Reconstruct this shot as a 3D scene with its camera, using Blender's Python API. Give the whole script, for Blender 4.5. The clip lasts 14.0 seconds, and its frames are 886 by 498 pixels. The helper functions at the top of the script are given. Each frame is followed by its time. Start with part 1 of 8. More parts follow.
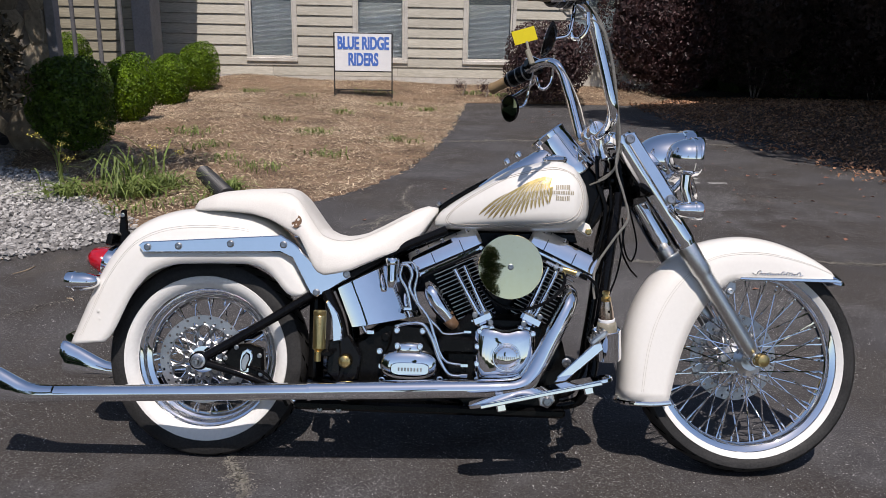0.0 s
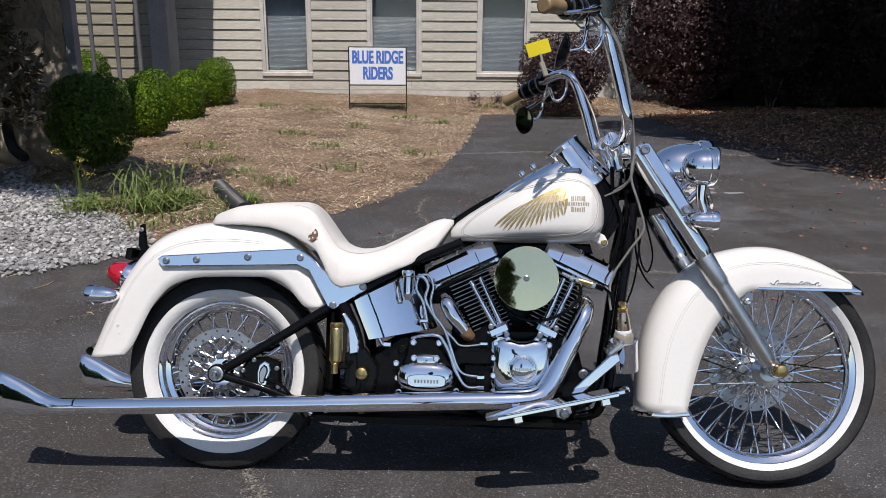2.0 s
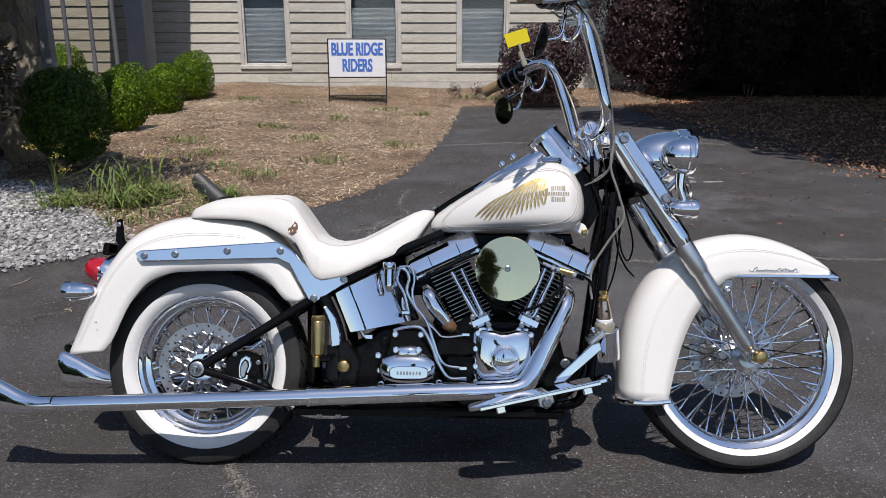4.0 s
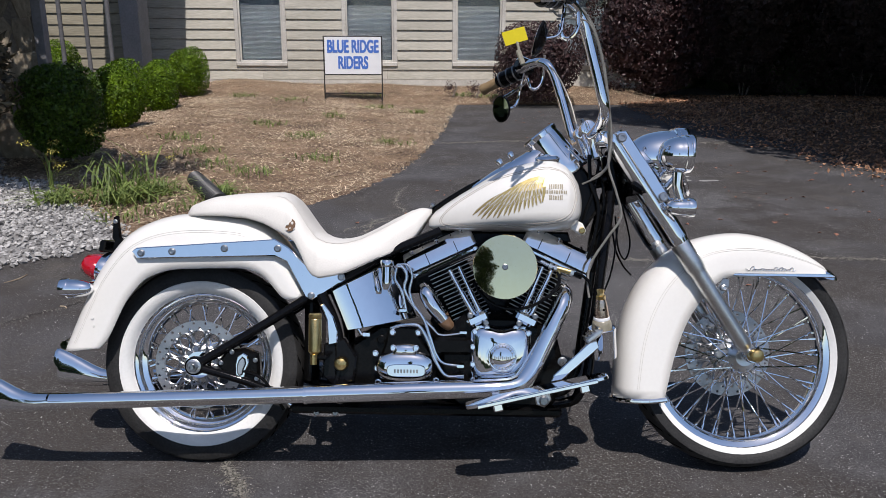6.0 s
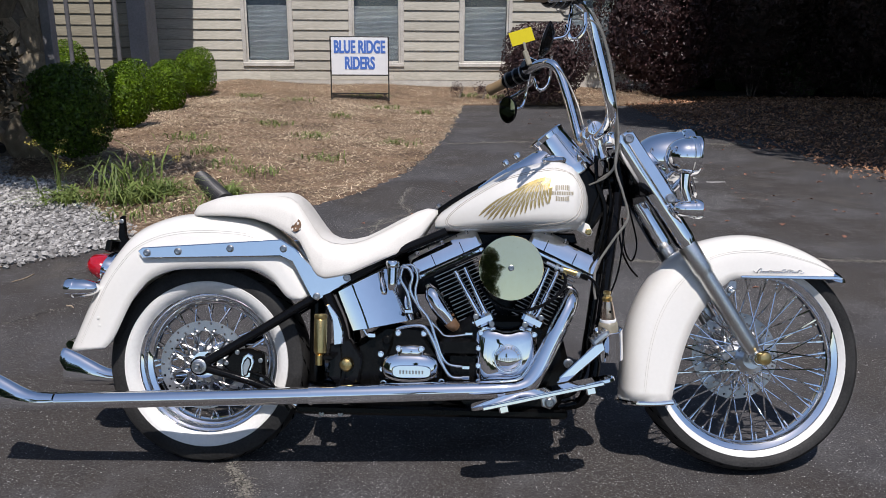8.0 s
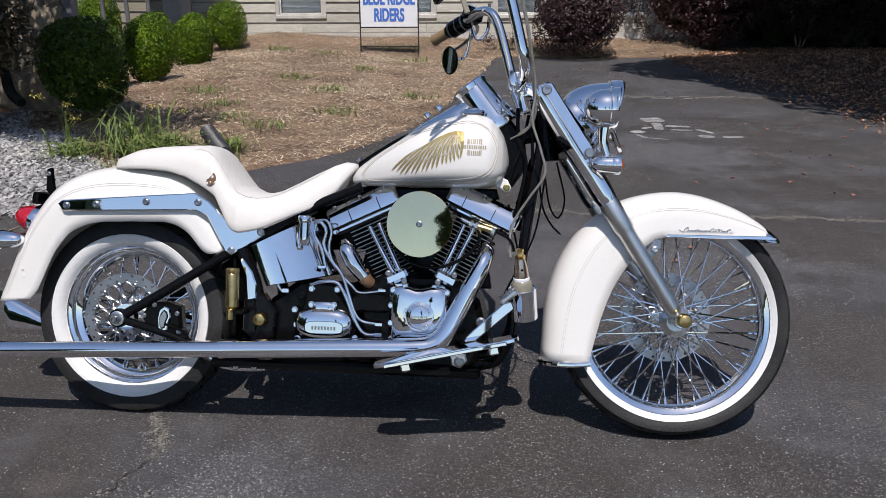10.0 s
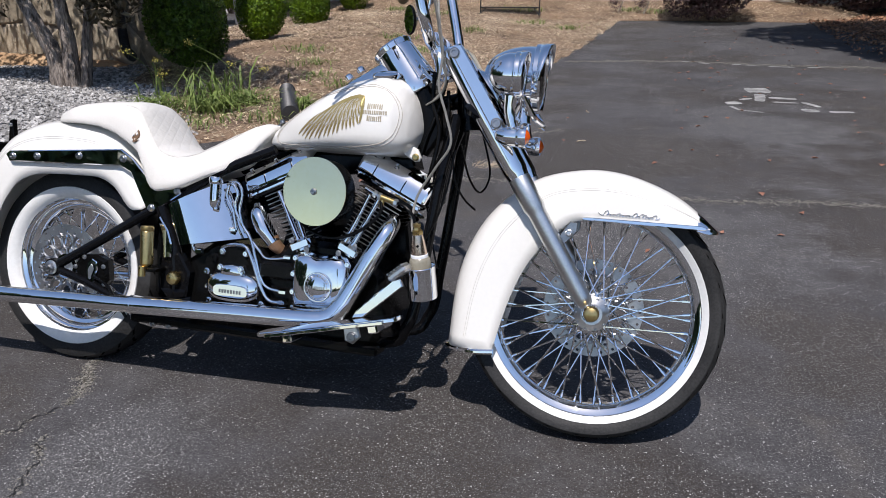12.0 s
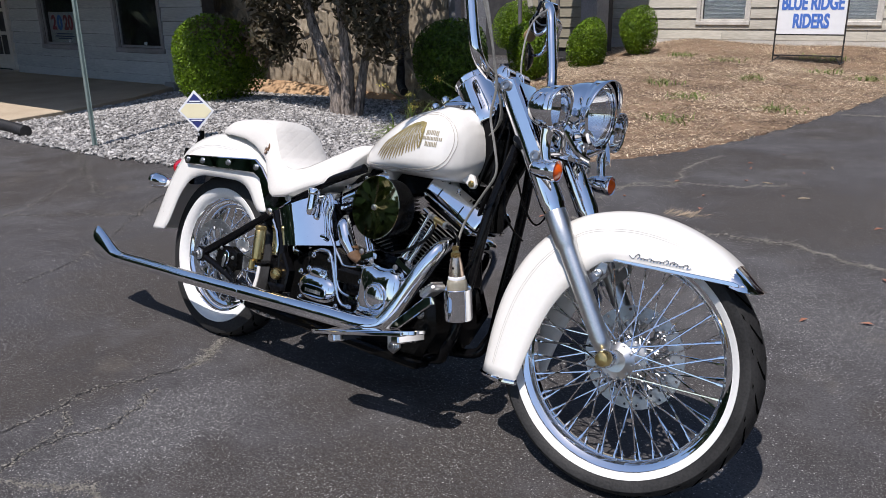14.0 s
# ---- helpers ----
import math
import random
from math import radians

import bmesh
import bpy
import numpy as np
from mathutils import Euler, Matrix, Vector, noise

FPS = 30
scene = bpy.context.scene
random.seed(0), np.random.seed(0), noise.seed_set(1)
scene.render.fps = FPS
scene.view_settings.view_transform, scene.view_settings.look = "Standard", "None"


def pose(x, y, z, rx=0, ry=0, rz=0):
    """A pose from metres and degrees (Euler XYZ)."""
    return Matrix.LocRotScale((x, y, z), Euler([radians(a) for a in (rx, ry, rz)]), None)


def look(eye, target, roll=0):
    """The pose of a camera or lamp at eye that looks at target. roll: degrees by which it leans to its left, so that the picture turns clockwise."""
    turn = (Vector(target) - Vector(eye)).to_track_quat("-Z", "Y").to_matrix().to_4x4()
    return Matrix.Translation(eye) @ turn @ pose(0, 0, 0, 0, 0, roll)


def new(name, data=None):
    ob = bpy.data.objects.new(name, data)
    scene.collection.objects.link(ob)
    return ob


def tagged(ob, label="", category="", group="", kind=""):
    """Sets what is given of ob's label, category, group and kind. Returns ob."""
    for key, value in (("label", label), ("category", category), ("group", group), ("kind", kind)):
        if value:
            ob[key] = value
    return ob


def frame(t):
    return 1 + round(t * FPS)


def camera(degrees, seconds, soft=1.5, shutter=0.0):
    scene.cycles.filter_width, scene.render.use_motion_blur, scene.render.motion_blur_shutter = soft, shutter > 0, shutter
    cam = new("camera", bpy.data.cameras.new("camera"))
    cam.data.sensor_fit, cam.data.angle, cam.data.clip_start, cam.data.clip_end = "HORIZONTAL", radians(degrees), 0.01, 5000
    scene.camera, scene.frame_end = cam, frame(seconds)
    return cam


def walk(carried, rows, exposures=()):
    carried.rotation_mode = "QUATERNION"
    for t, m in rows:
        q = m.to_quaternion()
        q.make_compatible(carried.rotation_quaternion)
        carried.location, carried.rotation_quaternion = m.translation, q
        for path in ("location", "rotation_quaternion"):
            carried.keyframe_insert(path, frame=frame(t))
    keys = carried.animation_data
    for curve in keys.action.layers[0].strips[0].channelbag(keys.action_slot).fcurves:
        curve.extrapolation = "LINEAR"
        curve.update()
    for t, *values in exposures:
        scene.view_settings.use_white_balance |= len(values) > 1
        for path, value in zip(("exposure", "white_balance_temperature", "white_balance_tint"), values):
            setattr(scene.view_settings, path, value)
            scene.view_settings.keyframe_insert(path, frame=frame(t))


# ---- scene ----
cam = camera(59.0, 14.0, 0.6)
METRES, EYE, TILT, LEAN, TURN = 2.06, 1.40, -16.0, -1.1, 0.0
ROWS = [
    (0.0, 0.0, 0.0, 0.0, 0.0, 0.0, -0.0),
    (0.5, -0.0022, -0.0048, 0.0004, 0.73, 0.1, -0.15),
    (1.0, -0.0012, -0.0054, 0.0001, 1.06, 0.45, -0.09),
    (1.5, -0.002, -0.0045, 0.0007, 1.12, 0.72, 0.07),
    (2.0, -0.0006, -0.0039, -0.0002, 1.12, 0.89, 0.39),
    (2.5, 0.0022, -0.0011, -0.0012, 0.9, 0.9, 0.76),
    (3.0, 0.003, -0.0004, -0.0015, 0.49, 0.7, 0.96),
    (3.5, 0.0027, -0.0011, -0.0017, 0.05, 0.46, 1.17),
    (6.0, -0.0023, -0.0013, -0.0013, -0.53, 0.14, 0.95),
    (6.5, -0.003, -0.0009, -0.001, -0.44, 0.23, 1.0),
    (7.0, -0.0034, 0.0014, -0.0008, -0.3, 0.3, 0.93),
    (8.6, 0.0015, 0.0020, -0.0012, -0.05, -0.15, 0.7),
    (9.5, 0.1099, 0.0175, -0.005, 3.23, -2.18, 0.04),
    (10.0, 0.2074, 0.0345, -0.0023, 3.75, -3.05, 0.23),
    (10.5, 0.2588, 0.1029, 0.0231, 2.68, -3.73, -0.44),
    (11.0, 0.3239, 0.1448, 0.0331, 5.31, -3.52, -0.65),
    (11.5, 0.4592, 0.1412, 0.0287, 9.46, -3.46, -1.18),
    (12.0, 0.5449, 0.1555, 0.0125, 14.75, -5.86, -2.46),
    (12.5, 0.6206, 0.2111, 0.0229, 17.16, -8.28, -4.46),
    (13.0, 0.6985, 0.2396, 0.0407, 21.6, -4.91, -5.4),
    (13.3, 0.7614, 0.2417, 0.039, 29.65, -4.97, -6.15),
    (13.5, 0.802, 0.2443, 0.0348, 32.0, -5.63, -6.65),
    (14.0, 0.8783, 0.274, 0.0205, 36.76, -4.7, -7.66),
]
EXPOSURES = [(0.0, -0.03, 6720.0, 14.0), (1.5, -0.03, 6600.0, 13.0), (3.0, -0.03, 6480.0, 12.5), (7.2, -0.03, 6460.0, 12.5), (9.5, 0.0, 6440.0, 12.7), (11.5, 0.06, 6380.0, 12.5), (12.5, 0.23, 6350.0, 12.5), (13.2, 0.22, 6400.0, 12.7), (14.0, 0.20, 6430.0, 13.3)]
START = pose(0, 0, EYE, TILT, LEAN, TURN)
PATH = [(t, START @ pose(METRES * x, METRES * y, METRES * z, 90 + pitch, roll, yaw)) for t, x, y, z, yaw, pitch, roll in ROWS]
PATH.append((9.3, look((0.135, 0.005, 1.384), (0.099, 1.910, 0.775), 0.5)))
walk(cam, sorted(PATH, key=lambda row: row[0]), EXPOSURES)

# ---- sky and sun: high sun behind the viewer's side ----
SUN_TO = Vector((0.06, -0.45, 0.89)).normalized()
world = bpy.data.worlds.new("sky")
scene.world = world
world.use_nodes = True
wn = world.node_tree.nodes
sky = wn.new("ShaderNodeTexSky")
sky.sky_type = "NISHITA"
sky.sun_disc = False
sky.sun_elevation = math.asin(SUN_TO.z)
sky.sun_rotation = math.atan2(SUN_TO.x, SUN_TO.y)
sky.air_density, sky.dust_density, sky.ozone_density = 1.0, 0.6, 2.1
wn["Background"].inputs["Strength"].default_value = 0.116
world.node_tree.links.new(sky.outputs[0], wn["Background"].inputs["Color"])
sun_data = bpy.data.lights.new("sun", "SUN")
sun_data.energy, sun_data.angle, sun_data.color = 5.0, radians(0.53), (1.0, 0.945, 0.90)
sun = new("sun", sun_data)
sun.rotation_euler = (-SUN_TO).to_track_quat("-Z", "Y").to_euler()
sun.location = (0, 0, 20)


# ---- materials ----
def mat(name, c1, c2=None, rough=0.5, metal=0.0, scale=8.0, fine=120.0, bump=0.0, coat=0.0, island=0.0, rough_var=0.0, spec=0.5, trans=0.0):
    """A principled surface: two colours mixed by coarse and fine noise, with fine relief."""
    m = bpy.data.materials.new(name)
    m.use_nodes = True
    n, l = m.node_tree.nodes, m.node_tree.links
    b = n["Principled BSDF"]
    b.inputs["Roughness"].default_value, b.inputs["Metallic"].default_value = rough, metal
    b.inputs["Specular IOR Level"].default_value = spec
    if coat:
        b.inputs["Coat Weight"].default_value, b.inputs["Coat Roughness"].default_value = coat, 0.06
    tc = n.new("ShaderNodeTexCoord")
    big, small = n.new("ShaderNodeTexNoise"), n.new("ShaderNodeTexNoise")
    for node, s, d in ((big, scale, 4.0), (small, fine, 3.0)):
        node.inputs["Scale"].default_value, node.inputs["Detail"].default_value = s, d
        l.new(tc.outputs["Object"], node.inputs["Vector"])
    add = n.new("ShaderNodeMath")
    add.operation = "MULTIPLY_ADD"
    add.inputs[1].default_value = 0.55
    l.new(big.outputs[0], add.inputs[0])
    half = n.new("ShaderNodeMath")
    half.operation = "MULTIPLY"
    half.inputs[1].default_value = 0.45
    l.new(small.outputs[0], half.inputs[0])
    l.new(half.outputs[0], add.inputs[2])
    ramp = n.new("ShaderNodeValToRGB")
    ramp.color_ramp.elements[0].position, ramp.color_ramp.elements[1].position = 0.36, 0.64
    ramp.color_ramp.elements[0].color, ramp.color_ramp.elements[1].color = (*c1, 1), (*(c2 or c1), 1)
    l.new(add.outputs[0], ramp.inputs[0])
    colour = ramp.outputs[0]
    if island:
        geo = n.new("ShaderNodeNewGeometry")
        hsv = n.new("ShaderNodeHueSaturation")
        mr = n.new("ShaderNodeMapRange")
        mr.inputs["To Min"].default_value, mr.inputs["To Max"].default_value = 1 - island, 1 + island
        l.new(geo.outputs["Random Per Island"], mr.inputs["Value"])
        l.new(mr.outputs[0], hsv.inputs["Value"])
        l.new(colour, hsv.inputs["Color"])
        colour = hsv.outputs[0]
    l.new(colour, b.inputs["Base Color"])
    if rough_var:
        rr = n.new("ShaderNodeMapRange")
        rr.inputs["To Min"].default_value, rr.inputs["To Max"].default_value = max(rough - rough_var, 0.01), rough + rough_var
        l.new(big.outputs[0], rr.inputs["Value"])
        l.new(rr.outputs[0], b.inputs["Roughness"])
    if bump:
        bp = n.new("ShaderNodeBump")
        bp.inputs["Strength"].default_value, bp.inputs["Distance"].default_value = min(bump, 1.0), 0.004
        l.new(small.outputs[0], bp.inputs["Height"])
        l.new(bp.outputs[0], b.inputs["Normal"])
    if trans:
        b.inputs["Subsurface Weight"].default_value = 0.0
        mix, tl = n.new("ShaderNodeMixShader"), n.new("ShaderNodeBsdfTranslucent")
        mix.inputs[0].default_value = trans
        l.new(colour, tl.inputs["Color"])
        l.new(b.outputs[0], mix.inputs[1])
        l.new(tl.outputs[0], mix.inputs[2])
        l.new(mix.outputs[0], n["Material Output"].inputs["Surface"])
    return m


def glass_mat(name, tint=(1, 1, 1), rough=0.0):
    m = bpy.data.materials.new(name)
    m.use_nodes = True
    b = m.node_tree.nodes["Principled BSDF"]
    b.inputs["Base Color"].default_value = (*tint, 1)
    b.inputs["Transmission Weight"].default_value, b.inputs["Roughness"].default_value, b.inputs["IOR"].default_value = 1.0, rough, 1.45
    return m


def asphalt_mat():
    """Old asphalt: dark binder, pale aggregate grains that show in worn patches, brownish stains."""
    m = mat("asphalt", (0.041, 0.0395, 0.0415), (0.068, 0.066, 0.0695), rough=0.85, scale=0.8, fine=190, bump=0.5, spec=0.18, rough_var=0.1)
    n, l = m.node_tree.nodes, m.node_tree.links
    b, tc, base = n["Principled BSDF"], n["Texture Coordinate"], n["Color Ramp"].outputs[0]

    def noise_node(scale, detail, lo, hi, to_lo, to_hi):
        t, r = n.new("ShaderNodeTexNoise"), n.new("ShaderNodeMapRange")
        t.inputs["Scale"].default_value, t.inputs["Detail"].default_value, t.inputs["Roughness"].default_value = scale, detail, 0.65
        l.new(tc.outputs["Object"], t.inputs["Vector"])
        l.new(t.outputs[0], r.inputs["Value"])
        for k, v in (("From Min", lo), ("From Max", hi), ("To Min", to_lo), ("To Max", to_hi)):
            r.inputs[k].default_value = v
        return r.outputs[0]

    def blend(f, a, colour):
        mx = n.new("ShaderNodeMix")
        mx.data_type = "RGBA"
        l.new(f, mx.inputs[0])
        l.new(a, mx.inputs[6])
        mx.inputs[7].default_value = (*colour, 1)
        return mx.outputs[2]

    def patches(spots):
        """1 inside rounded patches, each (x, y, half width, half depth), with ragged edges."""
        out = None
        ragged = noise_node(2.6, 8, 0.30, 0.70, -0.55, 0.55)
        for x, y, rx, ry in spots:
            v, ln, add, r = n.new("ShaderNodeVectorMath"), n.new("ShaderNodeVectorMath"), n.new("ShaderNodeMath"), n.new("ShaderNodeMapRange")
            v.operation, v.inputs[1].default_value, v.inputs[2].default_value = "MULTIPLY_ADD", (1 / rx, 1 / ry, 0), (-x / rx, -y / ry, 0)
            ln.operation = "LENGTH"
            l.new(tc.outputs["Object"], v.inputs[0])
            l.new(v.outputs[0], ln.inputs[0])
            l.new(ln.outputs["Value"], add.inputs[0])
            l.new(ragged, add.inputs[1])
            for k, q in (("From Min", 1.15), ("From Max", 0.65), ("To Min", 0.0), ("To Max", 1.0)):
                r.inputs[k].default_value = q
            l.new(add.outputs[0], r.inputs["Value"])
            if out is None:
                out = r.outputs[0]
            else:
                mx = n.new("ShaderNodeMath")
                mx.operation = "MAXIMUM"
                l.new(out, mx.inputs[0])
                l.new(r.outputs[0], mx.inputs[1])
                out = mx.outputs[0]
        return out

    worn = patches(((1.35, 3.9, 0.7, 0.5), (0.95, 4.0, 0.45, 0.3), (-0.3, 1.75, 0.2, 0.4), (1.9, 6.6, 0.6, 0.7), (-2.9, 4.0, 0.5, 0.25)))
    brown = patches(((0.52, 1.85, 0.34, 0.55), (-1.4, 2.7, 0.9, 0.6), (-0.95, 1.7, 0.3, 0.5), (1.0, 5.6, 0.9, 0.7), (2.0, 3.0, 0.5, 0.4)))

    def grains(scale, keep, size, lo, hi):
        v, s, gt, near, both = n.new("ShaderNodeTexVoronoi"), n.new("ShaderNodeSeparateColor"), n.new("ShaderNodeMath"), n.new("ShaderNodeMath"), n.new("ShaderNodeMath")
        v.inputs["Scale"].default_value = scale
        warp, mix = n.new("ShaderNodeTexNoise"), n.new("ShaderNodeVectorMath")
        warp.inputs["Scale"].default_value, warp.inputs["Detail"].default_value = scale * 1.7, 2.0
        mix.operation, mix.inputs[1].default_value = "MULTIPLY_ADD", (0.9 / scale, 0.9 / scale, 0.0)
        l.new(tc.outputs["Object"], warp.inputs["Vector"])
        l.new(warp.outputs["Color"], mix.inputs[0])
        l.new(tc.outputs["Object"], mix.inputs[2])
        l.new(mix.outputs[0], v.inputs["Vector"])
        grow = n.new("ShaderNodeMath")
        grow.operation, grow.inputs[1].default_value, grow.inputs[2].default_value = "MULTIPLY_ADD", size, size * 0.3
        l.new(s.outputs[1], grow.inputs[0])
        l.new(v.outputs["Color"], s.inputs[0])
        gt.operation, near.operation, both.operation = "GREATER_THAN", "LESS_THAN", "MULTIPLY"
        l.new(s.outputs[0], gt.inputs[0])
        less = n.new("ShaderNodeMath")
        less.operation, less.inputs[1].default_value = "MULTIPLY_ADD", -0.17
        l.new(worn, less.inputs[0])
        l.new(noise_node(keep, 5, 0.42, 0.60, hi, lo), less.inputs[2])
        l.new(less.outputs[0], gt.inputs[1])
        l.new(grow.outputs[0], near.inputs[1])
        l.new(v.outputs["Distance"], near.inputs[0])
        l.new(gt.outputs[0], both.inputs[0])
        l.new(near.outputs[0], both.inputs[1])
        return both.outputs[0]

    c = blend(noise_node(0.55, 6, 0.44, 0.56, 0.0, 0.95), base, (0.037, 0.031, 0.0265))
    c = blend(noise_node(1.25, 9, 0.50, 0.64, 0.0, 0.85), c, (0.092, 0.091, 0.094))
    c = blend(worn, c, (0.068, 0.067, 0.070))
    c = blend(brown, c, (0.042, 0.0365, 0.032))
    c = blend(noise_node(4.5, 9, 0.52, 0.66, 0.0, 0.55), c, (0.033, 0.031, 0.031))
    c = blend(noise_node(75, 4, 0.51, 0.66, 0.0, 0.55), c, (0.105, 0.103, 0.102))
    c = blend(noise_node(95, 4, 0.50, 0.64, 0.0, 0.6), c, (0.018, 0.017, 0.018))
    c = blend(noise_node(150, 3, 0.50, 0.64, 0.0, 0.8), c, (0.019, 0.018, 0.019))
    c = blend(noise_node(190, 3, 0.52, 0.66, 0.0, 0.8), c, (0.112, 0.109, 0.107))
    c = blend(grains(270, 1.3, 0.6, 0.998, 0.76), c, (0.14, 0.138, 0.134))
    c = blend(grains(190, 1.7, 0.39, 0.9995, 0.885), c, (0.35, 0.345, 0.335))
    c = blend(noise_node(1.9, 10, 0.58, 0.76, 0.0, 0.5), c, (0.125, 0.112, 0.094))
    l.new(c, b.inputs["Base Color"])
    return m


def stone_mat():
    m = mat("field_stone", (0.21, 0.175, 0.125), (0.43, 0.365, 0.27), rough=0.85, scale=7, fine=60, bump=0.6)
    n, l = m.node_tree.nodes, m.node_tree.links
    info, hsv = n.new("ShaderNodeObjectInfo"), n.new("ShaderNodeHueSaturation")
    mr = n.new("ShaderNodeMapRange")
    mr.inputs["To Min"].default_value, mr.inputs["To Max"].default_value = 0.65, 1.25
    l.new(info.outputs["Random"], mr.inputs["Value"])
    l.new(mr.outputs[0], hsv.inputs["Value"])
    l.new(n["Color Ramp"].outputs[0], hsv.inputs["Color"])
    l.new(hsv.outputs[0], n["Principled BSDF"].inputs["Base Color"])
    return m


def siding_mat(name, c1, c2):
    """Weathered painted boards: streaks run along the board."""
    m = mat(name, c1, c2, rough=0.8, scale=3, fine=30, bump=0.35)
    n, l = m.node_tree.nodes, m.node_tree.links
    mp = n.new("ShaderNodeMapping")
    mp.inputs["Scale"].default_value = (0.25, 2.0, 2.2)
    l.new(n["Texture Coordinate"].outputs["Object"], mp.inputs["Vector"])
    for k in ("Noise Texture", "Noise Texture.001"):
        l.new(mp.outputs[0], n[k].inputs["Vector"])
    info, hsv = n.new("ShaderNodeObjectInfo"), n.new("ShaderNodeHueSaturation")
    mr = n.new("ShaderNodeMapRange")
    mr.inputs["To Min"].default_value, mr.inputs["To Max"].default_value = 0.88, 1.1
    l.new(info.outputs["Random"], mr.inputs["Value"])
    l.new(mr.outputs[0], hsv.inputs["Value"])
    l.new(n["Color Ramp"].outputs[0], hsv.inputs["Color"])
    l.new(hsv.outputs[0], n["Principled BSDF"].inputs["Base Color"])
    return m


def bark_mat():
    """Peeling bark: pale and dark strips that run up the stem."""
    m = mat("peeling_bark", (0.035, 0.026, 0.022), (0.42, 0.36, 0.31), rough=0.9, scale=16, fine=70, bump=1.0)
    n, l = m.node_tree.nodes, m.node_tree.links
    mp = n.new("ShaderNodeMapping")
    mp.inputs["Scale"].default_value = (1.6, 1.6, 0.28)
    l.new(n["Texture Coordinate"].outputs["Object"], mp.inputs["Vector"])
    for k in ("Noise Texture", "Noise Texture.001"):
        l.new(mp.outputs[0], n[k].inputs["Vector"])
    n["Bump"].inputs["Distance"].default_value = 0.02
    return m


def brushed_mat():
    """Polished brass disc, turned: fine rings round its centre."""
    m = mat("polished_brass_disc", (0.97, 0.81, 0.45), (0.99, 0.84, 0.49), rough=0.03, metal=1.0, scale=3, fine=60)
    return m


def quilt_mat():
    """White leather, padded in a diamond pattern."""
    m = mat("quilted_white_leather", (0.57, 0.55, 0.51), (0.63, 0.61, 0.57), rough=0.5, scale=6, fine=220, bump=0.12)
    n, l = m.node_tree.nodes, m.node_tree.links
    sep = n.new("ShaderNodeSeparateXYZ")
    l.new(n["Texture Coordinate"].outputs["Object"], sep.inputs[0])
    run = n.new("ShaderNodeMath")
    run.operation = "SUBTRACT"
    l.new(sep.outputs["Z"], run.inputs[0])
    l.new(sep.outputs["X"], run.inputs[1])
    waves = []
    for op in ("ADD", "SUBTRACT"):
        d = n.new("ShaderNodeMath")
        d.operation = op
        l.new(run.outputs[0], d.inputs[0])
        l.new(sep.outputs["Y"], d.inputs[1])
        k = n.new("ShaderNodeMath")
        k.operation = "MULTIPLY"
        k.inputs[1].default_value = math.pi / 0.05
        l.new(d.outputs[0], k.inputs[0])
        s = n.new("ShaderNodeMath")
        s.operation = "SINE"
        l.new(k.outputs[0], s.inputs[0])
        a = n.new("ShaderNodeMath")
        a.operation = "ABSOLUTE"
        l.new(s.outputs[0], a.inputs[0])
        p = n.new("ShaderNodeMath")
        p.operation = "POWER"
        p.inputs[1].default_value = 0.5
        l.new(a.outputs[0], p.inputs[0])
        waves.append(p)
    mn = n.new("ShaderNodeMath")
    mn.operation = "MINIMUM"
    l.new(waves[0].outputs[0], mn.inputs[0])
    l.new(waves[1].outputs[0], mn.inputs[1])
    b2 = n.new("ShaderNodeBump")
    b2.inputs["Strength"].default_value, b2.inputs["Distance"].default_value = 0.15, 0.006
    l.new(mn.outputs[0], b2.inputs["Height"])
    l.new(n["Bump"].outputs[0], b2.inputs["Normal"])
    l.new(b2.outputs[0], n["Principled BSDF"].inputs["Normal"])
    return m


ASPHALT = asphalt_mat()
CRACK = mat("crack_dirt", (0.10, 0.095, 0.082), (0.235, 0.22, 0.19), rough=0.95, scale=9, fine=90, bump=0.5)
GROOVE = mat("tyre_groove", (0.003, 0.003, 0.003), (0.005, 0.005, 0.005), rough=1.0, spec=0.0)
CRACK_DARK = mat("crack_shadow", (0.006, 0.006, 0.006), (0.014, 0.014, 0.014), rough=0.95)
OLD_PAINT = mat("worn_road_paint", (0.10, 0.10, 0.098), (0.37, 0.37, 0.355), rough=0.85, scale=7, fine=60, bump=0.4)
CONCRETE = mat("concrete", (0.34, 0.275, 0.195), (0.48, 0.40, 0.295), rough=0.9, scale=1.6, fine=70, bump=0.4)
SOIL = mat("mulch_soil", (0.074, 0.044, 0.027), (0.235, 0.156, 0.096), rough=0.95, scale=2.2, fine=45, bump=1.0)
# litter soil with tree shade in its colour, besides the cast shade
SHADE_SOIL = mat("shaded_litter_soil", (0.045, 0.026, 0.016), (0.13, 0.075, 0.045), rough=0.95, scale=1.6, fine=30, bump=1.0)
CLAY = mat("clay_soil", (0.26, 0.16, 0.085), (0.46, 0.31, 0.18), rough=0.95, scale=4, fine=40, bump=0.8)
CHIP = mat("wood_chip", (0.21, 0.150, 0.093), (0.57, 0.470, 0.335), rough=0.9, scale=1.0, fine=22, island=0.6)
GRAVEL_BASE = mat("gravel_dust", (0.12, 0.115, 0.11), (0.25, 0.245, 0.24), rough=0.95, scale=6, fine=60, bump=1.0)
PEBBLE = mat("grey_gravel", (0.17, 0.165, 0.16), (0.40, 0.39, 0.375), rough=0.85, scale=9, fine=90, bump=0.3, island=0.6)
